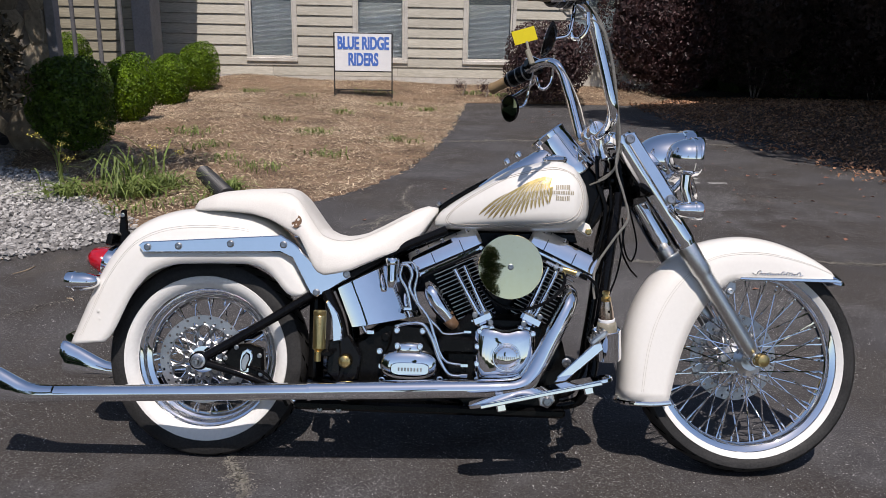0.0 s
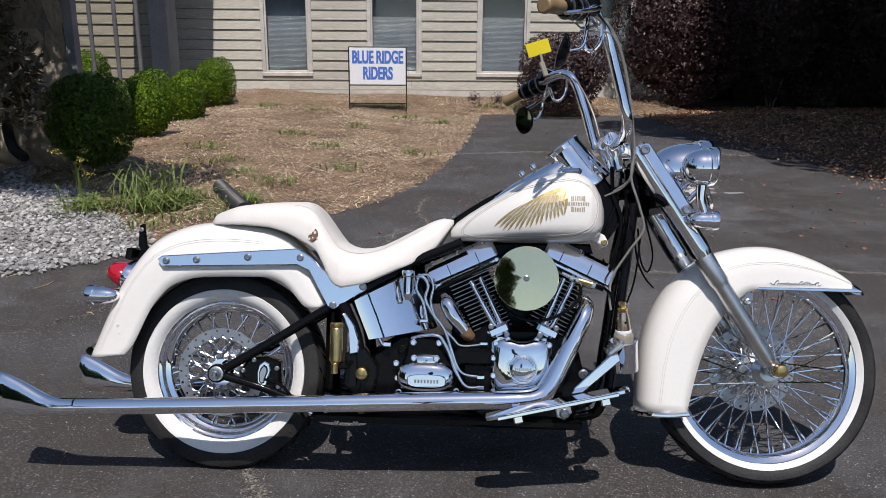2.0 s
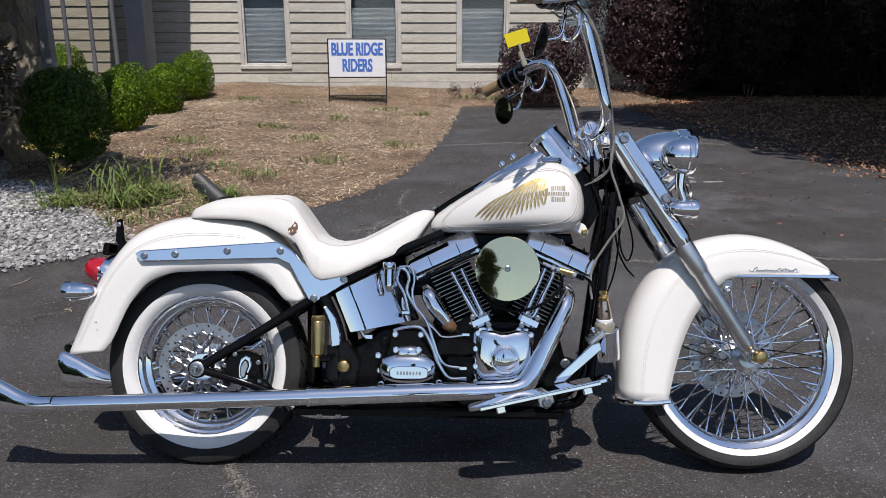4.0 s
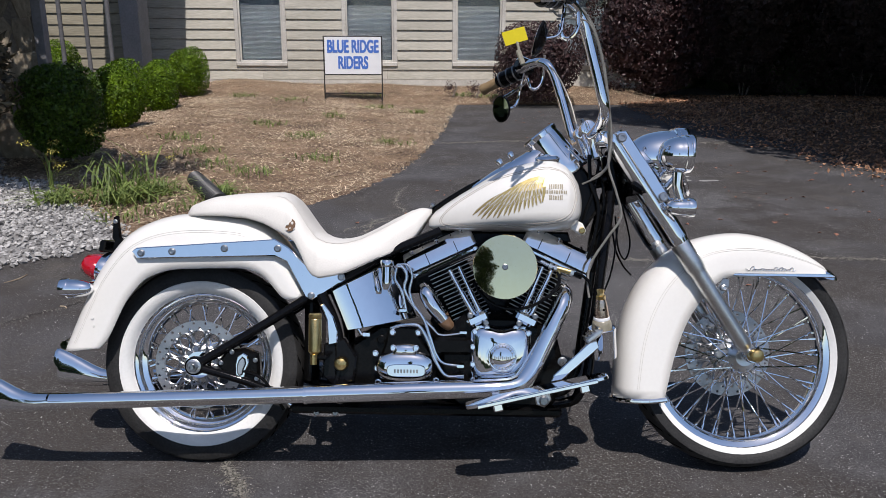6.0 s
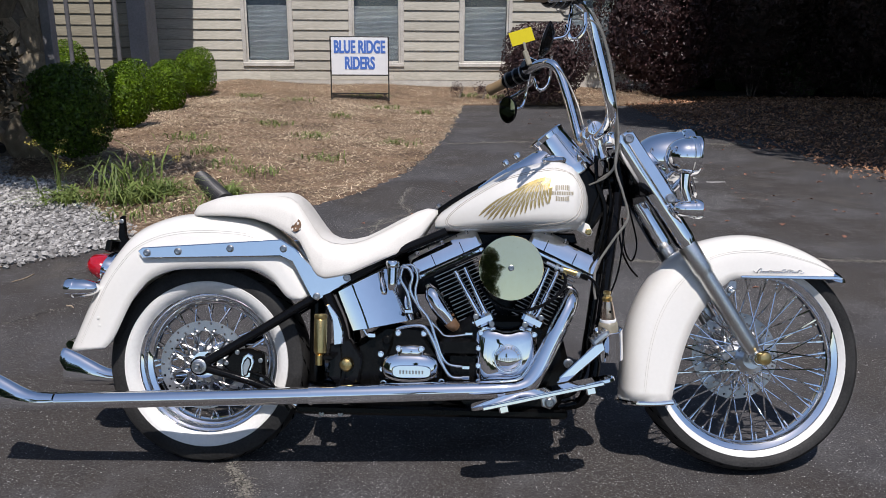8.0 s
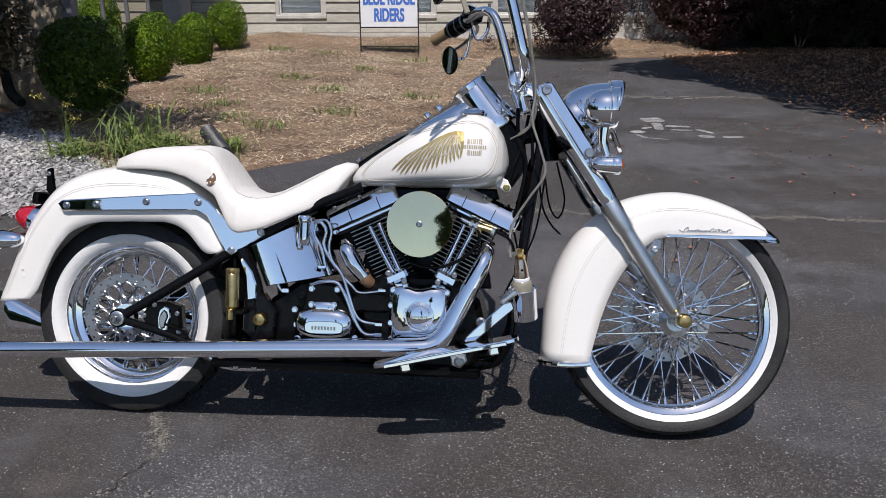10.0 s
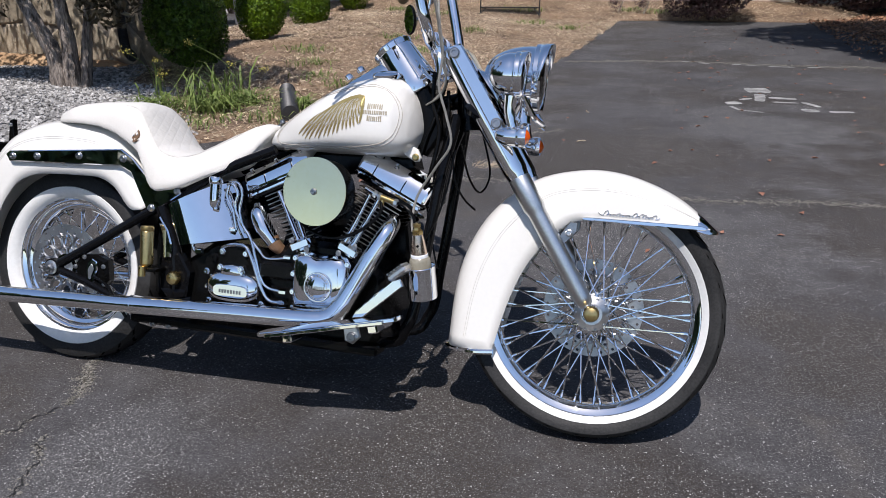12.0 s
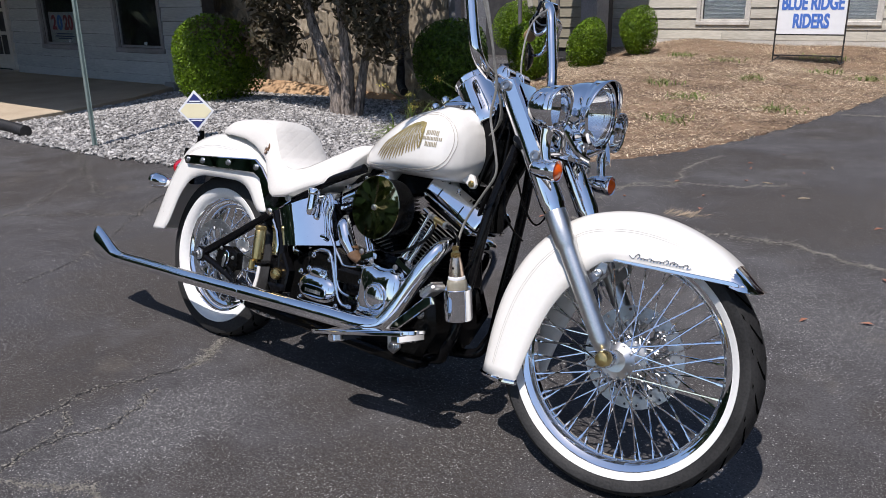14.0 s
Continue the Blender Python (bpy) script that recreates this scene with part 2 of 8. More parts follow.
LEAF_BOX = mat("boxwood_leaf", (0.042, 0.090, 0.004), (0.160, 0.260, 0.010), rough=0.5, scale=5, fine=30, island=0.55, trans=0.22, spec=0.3)
# boxwood leaf copy, its colour darkened for the tree shade
LEAF_SHADE = mat("shaded_boxwood_leaf", (0.030, 0.062, 0.006), (0.100, 0.175, 0.016), rough=0.45, scale=5, fine=30, island=0.5, trans=0.18, spec=0.35)
LEAF_RED = mat("purple_leaf", (0.026, 0.012, 0.013), (0.085, 0.045, 0.044), rough=0.5, scale=4, fine=30, island=0.5, trans=0.2)
LEAF_DARK = mat("dark_hedge_leaf", (0.030, 0.021, 0.016), (0.088, 0.055, 0.048), rough=0.6, scale=2, fine=25, island=0.5, trans=0.1)
LEAF_TREE = mat("brown_green_leaf", (0.045, 0.042, 0.02), (0.13, 0.10, 0.06), rough=0.55, scale=5, fine=30, island=0.5, trans=0.25)
LEAF_WEED = mat("weed_green", (0.088, 0.138, 0.030), (0.215, 0.27, 0.075), rough=0.6, scale=5, fine=40, island=0.3, trans=0.3)
LEAF_WOOD = mat("woodland_leaf", (0.018, 0.035, 0.008), (0.05, 0.085, 0.018), rough=0.6, scale=1.2, fine=20, island=0.5, trans=0.15)
FLOWER = mat("yellow_weed_flower", (0.42, 0.36, 0.05), (0.55, 0.46, 0.12), rough=0.7, island=0.2)
DRY_LEAF = mat("fallen_leaf", (0.16, 0.06, 0.038), (0.36, 0.18, 0.115), rough=0.8, scale=5, fine=60, island=0.4)
LITTER = mat("leaf_litter", (0.12, 0.05, 0.027), (0.42, 0.24, 0.135), rough=0.85, scale=3, fine=40, island=0.7)
BARK = bark_mat()
STONE = stone_mat()
MORTAR = mat("mortar", (0.16, 0.14, 0.12), (0.28, 0.25, 0.21), rough=0.95, scale=5, fine=50, bump=0.6)
SIDING = siding_mat("cream_siding", (0.34, 0.325, 0.27), (0.54, 0.515, 0.445))
SIDING_BLUE = siding_mat("grey_siding", (0.30, 0.32, 0.33), (0.44, 0.46, 0.46))
TRIM_PAINT = mat("weathered_trim", (0.42, 0.40, 0.36), (0.60, 0.58, 0.53), rough=0.75, scale=4, fine=40, bump=0.3)
# weathered yellowish siding, darkened in colour for the dim light of the recess
SIDING_DIM = siding_mat("dim_cream_siding", (0.20, 0.18, 0.13), (0.33, 0.30, 0.22))
POST_PAINT = mat("dark_post_paint", (0.09, 0.09, 0.095), (0.14, 0.14, 0.145), rough=0.6, scale=3, fine=30, bump=0.2)
GREY_PAINT = mat("grey_post_paint", (0.18, 0.18, 0.19), (0.26, 0.26, 0.27), rough=0.7, scale=3, fine=30, bump=0.2)
ROOM_BLUE = mat("blue_grey_room", (0.06, 0.085, 0.115), (0.09, 0.12, 0.155), rough=0.6)
# near-black for unlit rooms and siding lap shadows, shade put into the colour
DARK_BACKING = mat("dark_backing", (0.02, 0.02, 0.022), (0.05, 0.05, 0.05), rough=0.9)
BLIND = mat("grey_blind", (0.36, 0.39, 0.41), (0.44, 0.47, 0.49), rough=0.6, scale=3, fine=20)
WINDOW_GLASS = glass_mat("window_glass", (0.9, 0.95, 0.97))
SHINGLE = mat("roof_felt", (0.10, 0.09, 0.085), (0.17, 0.155, 0.145), rough=0.9, scale=3, fine=60, bump=0.5)

CREAM = mat("cream_white_paint", (0.66, 0.645, 0.605), (0.69, 0.675, 0.635), rough=0.32, scale=2.5, fine=90, coat=0.6)
LEATHER = mat("white_leather", (0.57, 0.55, 0.51), (0.64, 0.62, 0.58), rough=0.5, scale=6, fine=260, bump=0.15)
QUILT = quilt_mat()
STITCH = mat("tan_stitch", (0.36, 0.33, 0.29), (0.46, 0.42, 0.37), rough=0.8)
CHROME = mat("chrome", (0.90, 0.908, 0.92), (0.94, 0.945, 0.955), rough=0.02, metal=1.0, scale=4, fine=40, rough_var=0.008)
SATIN = mat("satin_aluminium", (0.60, 0.60, 0.59), (0.70, 0.70, 0.69), rough=0.32, metal=1.0, scale=12, fine=200, rough_var=0.05)
STEEL = mat("brushed_steel", (0.30, 0.30, 0.30), (0.42, 0.42, 0.42), rough=0.3, metal=1.0, scale=20, fine=200, rough_var=0.08)
DISC_STEEL = mat("brake_disc_steel", (0.42, 0.42, 0.42), (0.54, 0.54, 0.53), rough=0.38, metal=1.0, scale=20, fine=200, rough_var=0.06)
BLACK_PAINT = mat("gloss_black", (0.003, 0.003, 0.0035), (0.005, 0.005, 0.0055), rough=0.07, spec=0.15, scale=6, fine=80)
BLACK_CAST = mat("black_wrinkle", (0.002, 0.002, 0.002), (0.004, 0.004, 0.004), rough=0.2, scale=30, fine=300, bump=0.03, spec=0.13)
RUBBER = mat("tyre_rubber", (0.012, 0.012, 0.012), (0.030, 0.0295, 0.029), rough=0.6, spec=0.25, scale=9, fine=140, bump=0.25)
WHITEWALL = mat("whitewall_rubber", (0.62, 0.62, 0.60), (0.70, 0.70, 0.68), rough=0.55, scale=6, fine=90, bump=0.08)
BRASS = mat("brass", (0.50, 0.36, 0.14), (0.62, 0.46, 0.20), rough=0.28, metal=1.0, scale=18, fine=150, rough_var=0.08)
BRASS_DULL = mat("tan_grip", (0.19, 0.125, 0.06), (0.26, 0.18, 0.095), rough=0.5, scale=18, fine=200, bump=0.1)
DISC_BRASS = brushed_mat()
GOLD = mat("gold_leaf", (0.30, 0.235, 0.085), (0.44, 0.355, 0.15), rough=0.36, metal=0.55, scale=30, fine=200)
GREY_GOLD = mat("dull_gold_print", (0.26, 0.23, 0.16), (0.36, 0.32, 0.23), rough=0.45)
PALE_STITCH = mat("pale_stitch", (0.48, 0.46, 0.43), (0.54, 0.52, 0.49), rough=0.6)
PINSTRIPE = mat("faint_pinstripe", (0.50, 0.48, 0.44), (0.55, 0.53, 0.49), rough=0.5)
BRONZE = mat("brown_badge", (0.11, 0.06, 0.032), (0.17, 0.10, 0.055), rough=0.5)
RED_LENS = mat("red_lens", (0.30, 0.005, 0.012), (0.40, 0.008, 0.018), rough=0.12, coat=0.8)
AMBER_LENS = mat("amber_lens", (0.60, 0.075, 0.006), (0.72, 0.11, 0.010), rough=0.12, coat=0.8)
CLEAR = glass_mat("lamp_glass", (1, 1, 1))
CABLE_GREY = mat("braided_cable", (0.20, 0.19, 0.17), (0.32, 0.31, 0.28), rough=0.45, metal=0.5, scale=40, fine=400, bump=0.2)
YELLOW = mat("yellow_tag_card", (0.47, 0.39, 0.002), (0.52, 0.43, 0.004), rough=0.6, spec=0.2)
COPPER = mat("peach_metal", (0.62, 0.47, 0.36), (0.74, 0.60, 0.49), rough=0.25, metal=1.0, scale=20, fine=150, rough_var=0.06)
PLASTIC_CLEAR = mat("milky_plastic", (0.20, 0.185, 0.14), (0.28, 0.26, 0.205), rough=0.25)
WHITE_PANEL = mat("white_sign_panel", (0.74, 0.75, 0.77), (0.80, 0.81, 0.82), rough=0.45)
SIGN_BLUE = mat("sign_blue", (0.055, 0.15, 0.50), (0.07, 0.18, 0.56), rough=0.5)
NAVY = mat("navy_print", (0.02, 0.03, 0.15), (0.03, 0.04, 0.19), rough=0.5)
CREAM_PRINT = mat("cream_print", (0.78, 0.71, 0.46), (0.82, 0.76, 0.52), rough=0.5)
IRON = mat("black_iron", (0.012, 0.012, 0.012), (0.025, 0.024, 0.023), rough=0.5)
GREEN_METAL = mat("weathered_green_pole", (0.16, 0.22, 0.21), (0.26, 0.32, 0.30), rough=0.5, metal=0.3, scale=9, fine=80, bump=0.2)
BLACK_PLASTIC = mat("black_plastic_pipe", (0.014, 0.014, 0.015), (0.03, 0.03, 0.032), rough=0.45)
PRINT_RED = mat("print_red", (0.25, 0.03, 0.05), (0.3, 0.04, 0.06), rough=0.5)


# ---- mesh tools ----
class Shape:
    """Vertices and faces gathered before they become one mesh."""

    def __init__(self):
        self.v, self.f = [], []

    def add(self, verts, faces, m=None):
        k = len(self.v)
        self.v += [tuple(m @ Vector(p)) if m else tuple(p) for p in verts]
        self.f += [tuple(i + k for i in f) for f in faces]
        return self

    def grid(self, rows, closed=False, cap=False, m=None):
        """A skin over rows of points; closed joins each row's ends."""
        n, k = len(rows[0]), len(rows)
        faces = []
        for i in range(k - 1):
            for j in range(n if closed else n - 1):
                a, b = i * n + j, i * n + (j + 1) % n
                faces.append((a, b, b + n, a + n))
        if cap and closed:
            faces += [tuple(range(n))[::-1], tuple(range((k - 1) * n, k * n))]
        return self.add([p for r in rows for p in r], faces, m)

    def box(self, size, m=None, bevel=0.0):
        x, y, z = (s / 2 for s in size)
        c = min(bevel, x * 0.9, y * 0.9, z * 0.9)
        if not c:
            p = [(a * x, b * y, d * z) for a in (-1, 1) for b in (-1, 1) for d in (-1, 1)]
            return self.add(p, [(0, 1, 3, 2), (4, 6, 7, 5), (0, 4, 5, 1), (2, 3, 7, 6), (0, 2, 6, 4), (1, 5, 7, 3)], m)
        rows = []
        for zz, ins in ((-z, c), (-z + c, 0), (z - c, 0), (z, c)):
            a, b = x - ins, y - ins
            k = c if ins == 0 else c * 0.6
            rows.append([(a, -b + k, zz), (a, b - k, zz), (a - k, b, zz), (-a + k, b, zz), (-a, b - k, zz), (-a, -b + k, zz), (-a + k, -b, zz), (a - k, -b, zz)])
        return self.grid(rows, True, True, m)

    def lathe(self, profile, m=None, seg=32, closed_profile=False):
        """profile of (radius, height) round z."""
        rows = []
        prof = list(profile) + ([profile[0]] if closed_profile else [])
        for r, h in prof:
            rows.append([(r * math.cos(2 * math.pi * i / seg), r * math.sin(2 * math.pi * i / seg), h) for i in range(seg)])
        return self.grid(rows, True, not closed_profile, m)

    def prism(self, poly, y0, y1, bevel=0.0, m=None):
        """A polygon in x, z drawn out along y, its edges eased."""
        c = Vector((sum(p[0] for p in poly) / len(poly), sum(p[1] for p in poly) / len(poly)))
        area = sum(poly[i - 1][0] * poly[i][1] - poly[i][0] * poly[i - 1][1] for i in range(len(poly)))
        pts = poly if area > 0 else poly[::-1]

        def inset(d):
            out, n = [], len(pts)
            for i in range(n):
                a, b, e = Vector(pts[i - 1]), Vector(pts[i]), Vector(pts[(i + 1) % n])
                u, w = (b - a).normalized(), (e - b).normalized()
                nrm = Vector((-u.y - w.y, u.x + w.x))
                nrm = nrm.normalized() if nrm.length > 1e-6 else Vector((-u.y, u.x))
                out.append(b + nrm * d)
            return out
        s = 1 if y1 > y0 else -1
        if bevel:
            steps = [(y0, bevel), (y0 + s * bevel, 0), (y1 - s * bevel, 0), (y1, bevel)]
        else:
            steps = [(y0, 0), (y1, 0)]
        return self.grid([[(p.x, y, p.y) for p in inset(d)] for y, d in steps], True, True, m)

    def mesh(self, name, smooth=35.0):
        me = bpy.data.meshes.new(name)
        me.from_pydata(self.v, [], self.f)
        me.update()
        bm = bmesh.new()
        bm.from_mesh(me)
        bmesh.ops.recalc_face_normals(bm, faces=bm.faces)
        bm.to_mesh(me)
        bm.free()
        if smooth:
            me.shade_smooth()
            me.set_sharp_from_angle(angle=radians(smooth))
        return me


def spline(points, steps=6):
    """A smooth line through points (3D)."""
    p = [Vector(q) for q in points]
    if len(p) < 3:
        return p
    out = []
    ext = [p[0] * 2 - p[1]] + p + [p[-1] * 2 - p[-2]]
    for i in range(1, len(ext) - 2):
        a, b, c, d = ext[i - 1:i + 3]
        for s in range(steps):
            t = s / steps
            out.append(0.5 * (2 * b + (c - a) * t + (2 * a - 5 * b + 4 * c - d) * t * t + (3 * b - a - 3 * c + d) * t ** 3))
    out.append(p[-1])
    return out


def tube(sh, points, r, seg=12, steps=6, smooth=True, m=None):
    """A round bar along a line; r is one radius or one for each given point."""
    n = len(points)
    rr = [r] * n if not isinstance(r, (list, tuple)) else list(r)
    if smooth and n > 2:
        line = spline(points, steps)
        rad = [np.interp(i / steps, range(n), rr) for i in range(len(line))]
    else:
        line, rad = [Vector(q) for q in points], rr
    rows, up = [], None
    for i, q in enumerate(line):
        d = (line[min(i + 1, len(line) - 1)] - line[max(i - 1, 0)]).normalized()
        if up is None:
            up = Vector((0, 0, 1)) if abs(d.z) < 0.9 else Vector((0, 1, 0))
        up = (up - d * up.dot(d)).normalized()
        side = d.cross(up)
        rows.append([tuple(q + (up * math.cos(a) + side * math.sin(a)) * rad[i]) for a in (2 * math.pi * k / seg for k in range(seg))])
    return sh.grid(rows, True, True, m)


def part(name, sh, material, parent=None, label="", smooth=35.0, m=None):
    """One mesh object under a thing or a part."""
    ob = new(name, sh.mesh(name, smooth) if isinstance(sh, Shape) else sh)
    if not ob.data.materials:
        ob.data.materials.append(material)
    if parent is not None:
        ob.parent = parent
    if m is not None:
        ob.matrix_basis = m
    return tagged(ob, label)


def thing(name, label, category, m=None, group="", kind=""):
    ob = new(name)
    ob.empty_display_size = 0.2
    if m is not None:
        ob.matrix_basis = m
    return tagged(ob, label, category, group, kind)


def solid(name, sh, material, label, category="", group="", kind="", m=None, smooth=35.0):
    ob = part(name, sh, material, None, label, smooth, m)
    return tagged(ob, "", category, group, kind)


def axis_to(direction, at=(0, 0, 0), roll=0.0):
    """A pose whose z runs along direction."""
    return Matrix.Translation(at) @ Vector(direction).to_track_quat("Z", "Y").to_matrix().to_4x4() @ pose(0, 0, 0, 0, 0, roll)


def quads(name, verts, material, smooth=False, tri=False):
    """Many loose faces of four corners from an array (n, 4, 3)."""
    k = len(verts)
    me = bpy.data.meshes.new(name)
    me.from_pydata(verts.reshape(-1, 3).tolist(), [], (np.arange(k * 4).reshape(k, 4)).tolist())
    me.materials.append(material)
    me.update()
    return me


def leaf_quads(rng, centres, normals, size, wide=0.5, wild=0.7):
    """Leaf-shaped faces, roughly along the normals."""
    n = len(centres)
    a = normals + rng.normal(0, wild, (n, 3))
    a /= np.linalg.norm(a, axis=1, keepdims=True)
    t = np.cross(a, rng.normal(0, 1, (n, 3)))
    t /= np.linalg.norm(t, axis=1, keepdims=True)
    b = np.cross(a, t)
    s = size * rng.uniform(0.6, 1.3, (n, 1))
    bend = a * s * 0.18
    return np.stack([centres - t * s, centres + b * s * wide - bend * 0.2, centres + t * s - bend, centres - b * s * wide - bend * 0.2], 1)


def crown_points(rng, n, radii, lumps=7, depth=0.22, flat=0.0):
    """Points in the outer shell of an uneven rounded crown, and their outward ways."""
    d = rng.normal(0, 1, (n, 3))
    d /= np.linalg.norm(d, axis=1, keepdims=True)
    w = rng.normal(0, 1, (lumps, 3))
    w /= np.linalg.norm(w, axis=1, keepdims=True)
    bumpy = 1 + 0.09 * np.sin(3.1 * d @ w.T + np.arange(lumps)).sum(1) / 2
    if flat:
        p4 = (np.abs(d) ** (2 + flat)).sum(1) ** (1 / (2 + flat))
        bumpy = bumpy / p4
    shell = 1 - depth * rng.random(n) ** 1.6
    return d * (bumpy * shell)[:, None] * np.array(radii), d


def inside(poly, x, y):
    """Whether points lie in a polygon, and how far they are from its edge."""
    res = np.zeros(x.shape, bool)
    dist = np.full(x.shape, 1e9)
    n = len(poly)
    for i in range(n):
        (x0, y0), (x1, y1) = poly[i - 1], poly[i]
        cross = ((y0 > y) != (y1 > y)) & (x < (x1 - x0) * (y - y0) / ((y1 - y0) or 1e-9) + x0)
        res ^= cross
        t = np.clip(((x - x0) * (x1 - x0) + (y - y0) * (y1 - y0)) / ((x1 - x0) ** 2 + (y1 - y0) ** 2), 0, 1)
        dist = np.minimum(dist, np.hypot(x - x0 - t * (x1 - x0), y - y0 - t * (y1 - y0)))
    return res, dist


# ---- ground ----
g = Shape()
g.grid([[(x, y, 0) for x in (-300, -30, 30, 300)] for y in (-300, -30, 30, 300)])
solid("ground", g, ASPHALT, "worn dark grey asphalt driveway with pale aggregate", "driveway", kind="structure", smooth=0)

# one row of (x, y) corners for each bed
MULCH = [(0.45, 14.75), (0.12, 10.6), (-0.15, 8.6), (-0.38, 7.5), (-0.66, 6.75), (-0.98, 6.25), (-1.4, 5.85), (-1.75, 5.45), (-2.09, 5.15), (-2.5, 5.75), (-3.05, 6.35),
         (-3.45, 7.0), (-4.1, 7.3), (-4.6, 8.2), (-5.4, 9.0), (-6.5, 18.4), (5.6, 18.4), (4.2, 15.3), (3.4, 14.85), (1.6, 14.9)]
GRAVEL = [(-7.5, 4.2), (-7.0, 4.1), (-5.2, 4.12), (-4.1, 4.25), (-3.3, 4.3), (-2.64, 4.5), (-2.27, 4.8), (-2.05, 5.12), (-2.5, 5.78), (-3.05, 6.38), (-3.45, 7.05),
          (-4.15, 7.35), (-4.6, 8.4), (-8.4, 8.4), (-8.35, 7.2), (-7.95, 6.4), (-7.6, 5.3)]
SHADE = [(3.5, 14.8), (4.3, 15.4), (5.5, 16.5), (16.0, 17.0), (16.0, 4.0), (5.5, 5.0), (4.9, 7.5), (4.6, 9.9), (4.1, 12.5)]


def rise(poly, x, y, top, reach, edge=0.012):
    ins, d = inside(poly, x, y)
    s = np.clip(d / reach, 0, 1)
    west = np.clip((-x - 2.0) / 2.2, 0, 1) if poly is MULCH else 0.0
    back = 0.15 * np.clip((y - 14.4) / 1.8, 0, 1) * np.clip(d / 0.5, 0, 1) if poly is MULCH else 0.0
    return ins, edge + (top + 0.11 * west) * s * s * (3 - 2 * s) + back


def bed(name, poly, top, reach, cell, material, label, category):
    xs = np.arange(min(p[0] for p in poly), max(p[0] for p in poly) + cell, cell)
    ys = np.arange(min(p[1] for p in poly), max(p[1] for p in poly) + cell, cell)
    X, Y = np.meshgrid(xs, ys)
    ins, Z = rise(poly, X, Y, top, reach)
    _, d = inside(poly, X, Y)
    Z = Z + 0.02 * np.sin(X * 2.3 + 1) * np.sin(Y * 1.9) * np.clip(d, 0, 1)
    Z = np.where(ins, Z, -0.03)
    sh = Shape()
    n = len(xs)
    keep = ins | (d < cell * 1.5)
    faces = []
    for i in range(len(ys) - 1):
        for j in range(n - 1):
            if ins[i, j] or ins[i + 1, j] or ins[i, j + 1] or ins[i + 1, j + 1]:
                faces.append((i * n + j, i * n + j + 1, (i + 1) * n + j + 1, (i + 1) * n + j))
    sh.v, sh.f = np.stack([X, Y, Z], -1).reshape(-1, 3).tolist(), faces
    return solid(name, sh, material, label, category, kind="structure", smooth=80)


bed("mulch_bed", MULCH, 0.13, 3.0, 0.08, SOIL, "sunlit garden bed of dry pine straw and wood chips", "garden bed")
bed("gravel_bed", GRAVEL, 0.14, 2.0, 0.09, GRAVEL_BASE, "bed of grey crushed stone gravel beside the driveway", "gravel bed")
bed("clay_strip", [(-8.3, 7.85), (-6.9, 7.75), (-5.6, 7.95), (-4.75, 8.05), (-4.7, 8.4), (-8.3, 8.4)], 0.19, 0.35, 0.07, CLAY, "bare orange-brown clay soil along the wall foot", "soil")
bed("shaded_bed", SHADE, 0.10, 2.5, 0.15, SHADE_SOIL, "ground of dry leaf litter, soil coloured darker for the tree shade", "ground")


def scatter(rng, poly, n, top, reach, margin=0.0):
    x = rng.uniform(min(p[0] for p in poly), max(p[0] for p in poly), n * 3)
    y = rng.uniform(min(p[1] for p in poly), max(p[1] for p in poly), n * 3)
    ins, z = rise(poly, x, y, top, reach)
    _, d = inside(poly, x, y)
    z = np.where(ins, z + 0.02 * np.sin(x * 2.3 + 1) * np.sin(y * 1.9) * np.clip(d, 0, 1), 0.004)
    ok = ins | (d < margin * rng.random(len(x)))
    return np.stack([x, y, z], 1)[ok][:n]


def chips(name, poly, n, top, reach, length, material, label, seed, margin=0.05):
    rng = np.random.default_rng(seed)
    p = scatter(rng, poly, n, top, reach, margin)
    k = len(p)
    an = rng.uniform(0, 2 * math.pi, k)
    L = length * rng.uniform(0.4, 1.5, k)
    W = L * rng.uniform(0.07, 0.28, k)
    tilt = rng.normal(0, 0.28, k) * L
    u = np.stack([np.cos(an) * L, np.sin(an) * L, tilt], 1)
    w = np.stack([-np.sin(an) * W, np.cos(an) * W, rng.normal(0, 0.4, k) * W], 1)
    p = p + np.stack([0 * an, 0 * an, 0.006 + np.abs(tilt) * 0.7 + rng.random(k) * 0.012], 1)
    v = np.stack([p - u - w * 0.6, p + u - w, p + u * 0.9 + w, p - u + w * 0.8], 1)
    ob = new(name, quads(name, v, material))
    return tagged(ob, label, "mulch", kind="stuff")


chips("wood_chips", MULCH, 200000, 0.13, 3.0, 0.0135, CHIP, "loose dry wood chips and pine straw on the bed", 3)
rng = np.random.default_rng(4)
p = scatter(rng, SHADE, 90000, 0.10, 2.5, 0.9)
p[:, 2] += 0.012 + 0.02 * rng.random(len(p))
tagged(new("leaf_litter", quads("leaf_litter", leaf_quads(rng, p, np.tile((0.0, 0.0, 1.0), (len(p), 1)), 0.025, 0.5, 0.45), LITTER)), "dense reddish brown fallen leaves in the shade", "leaves", kind="stuff")


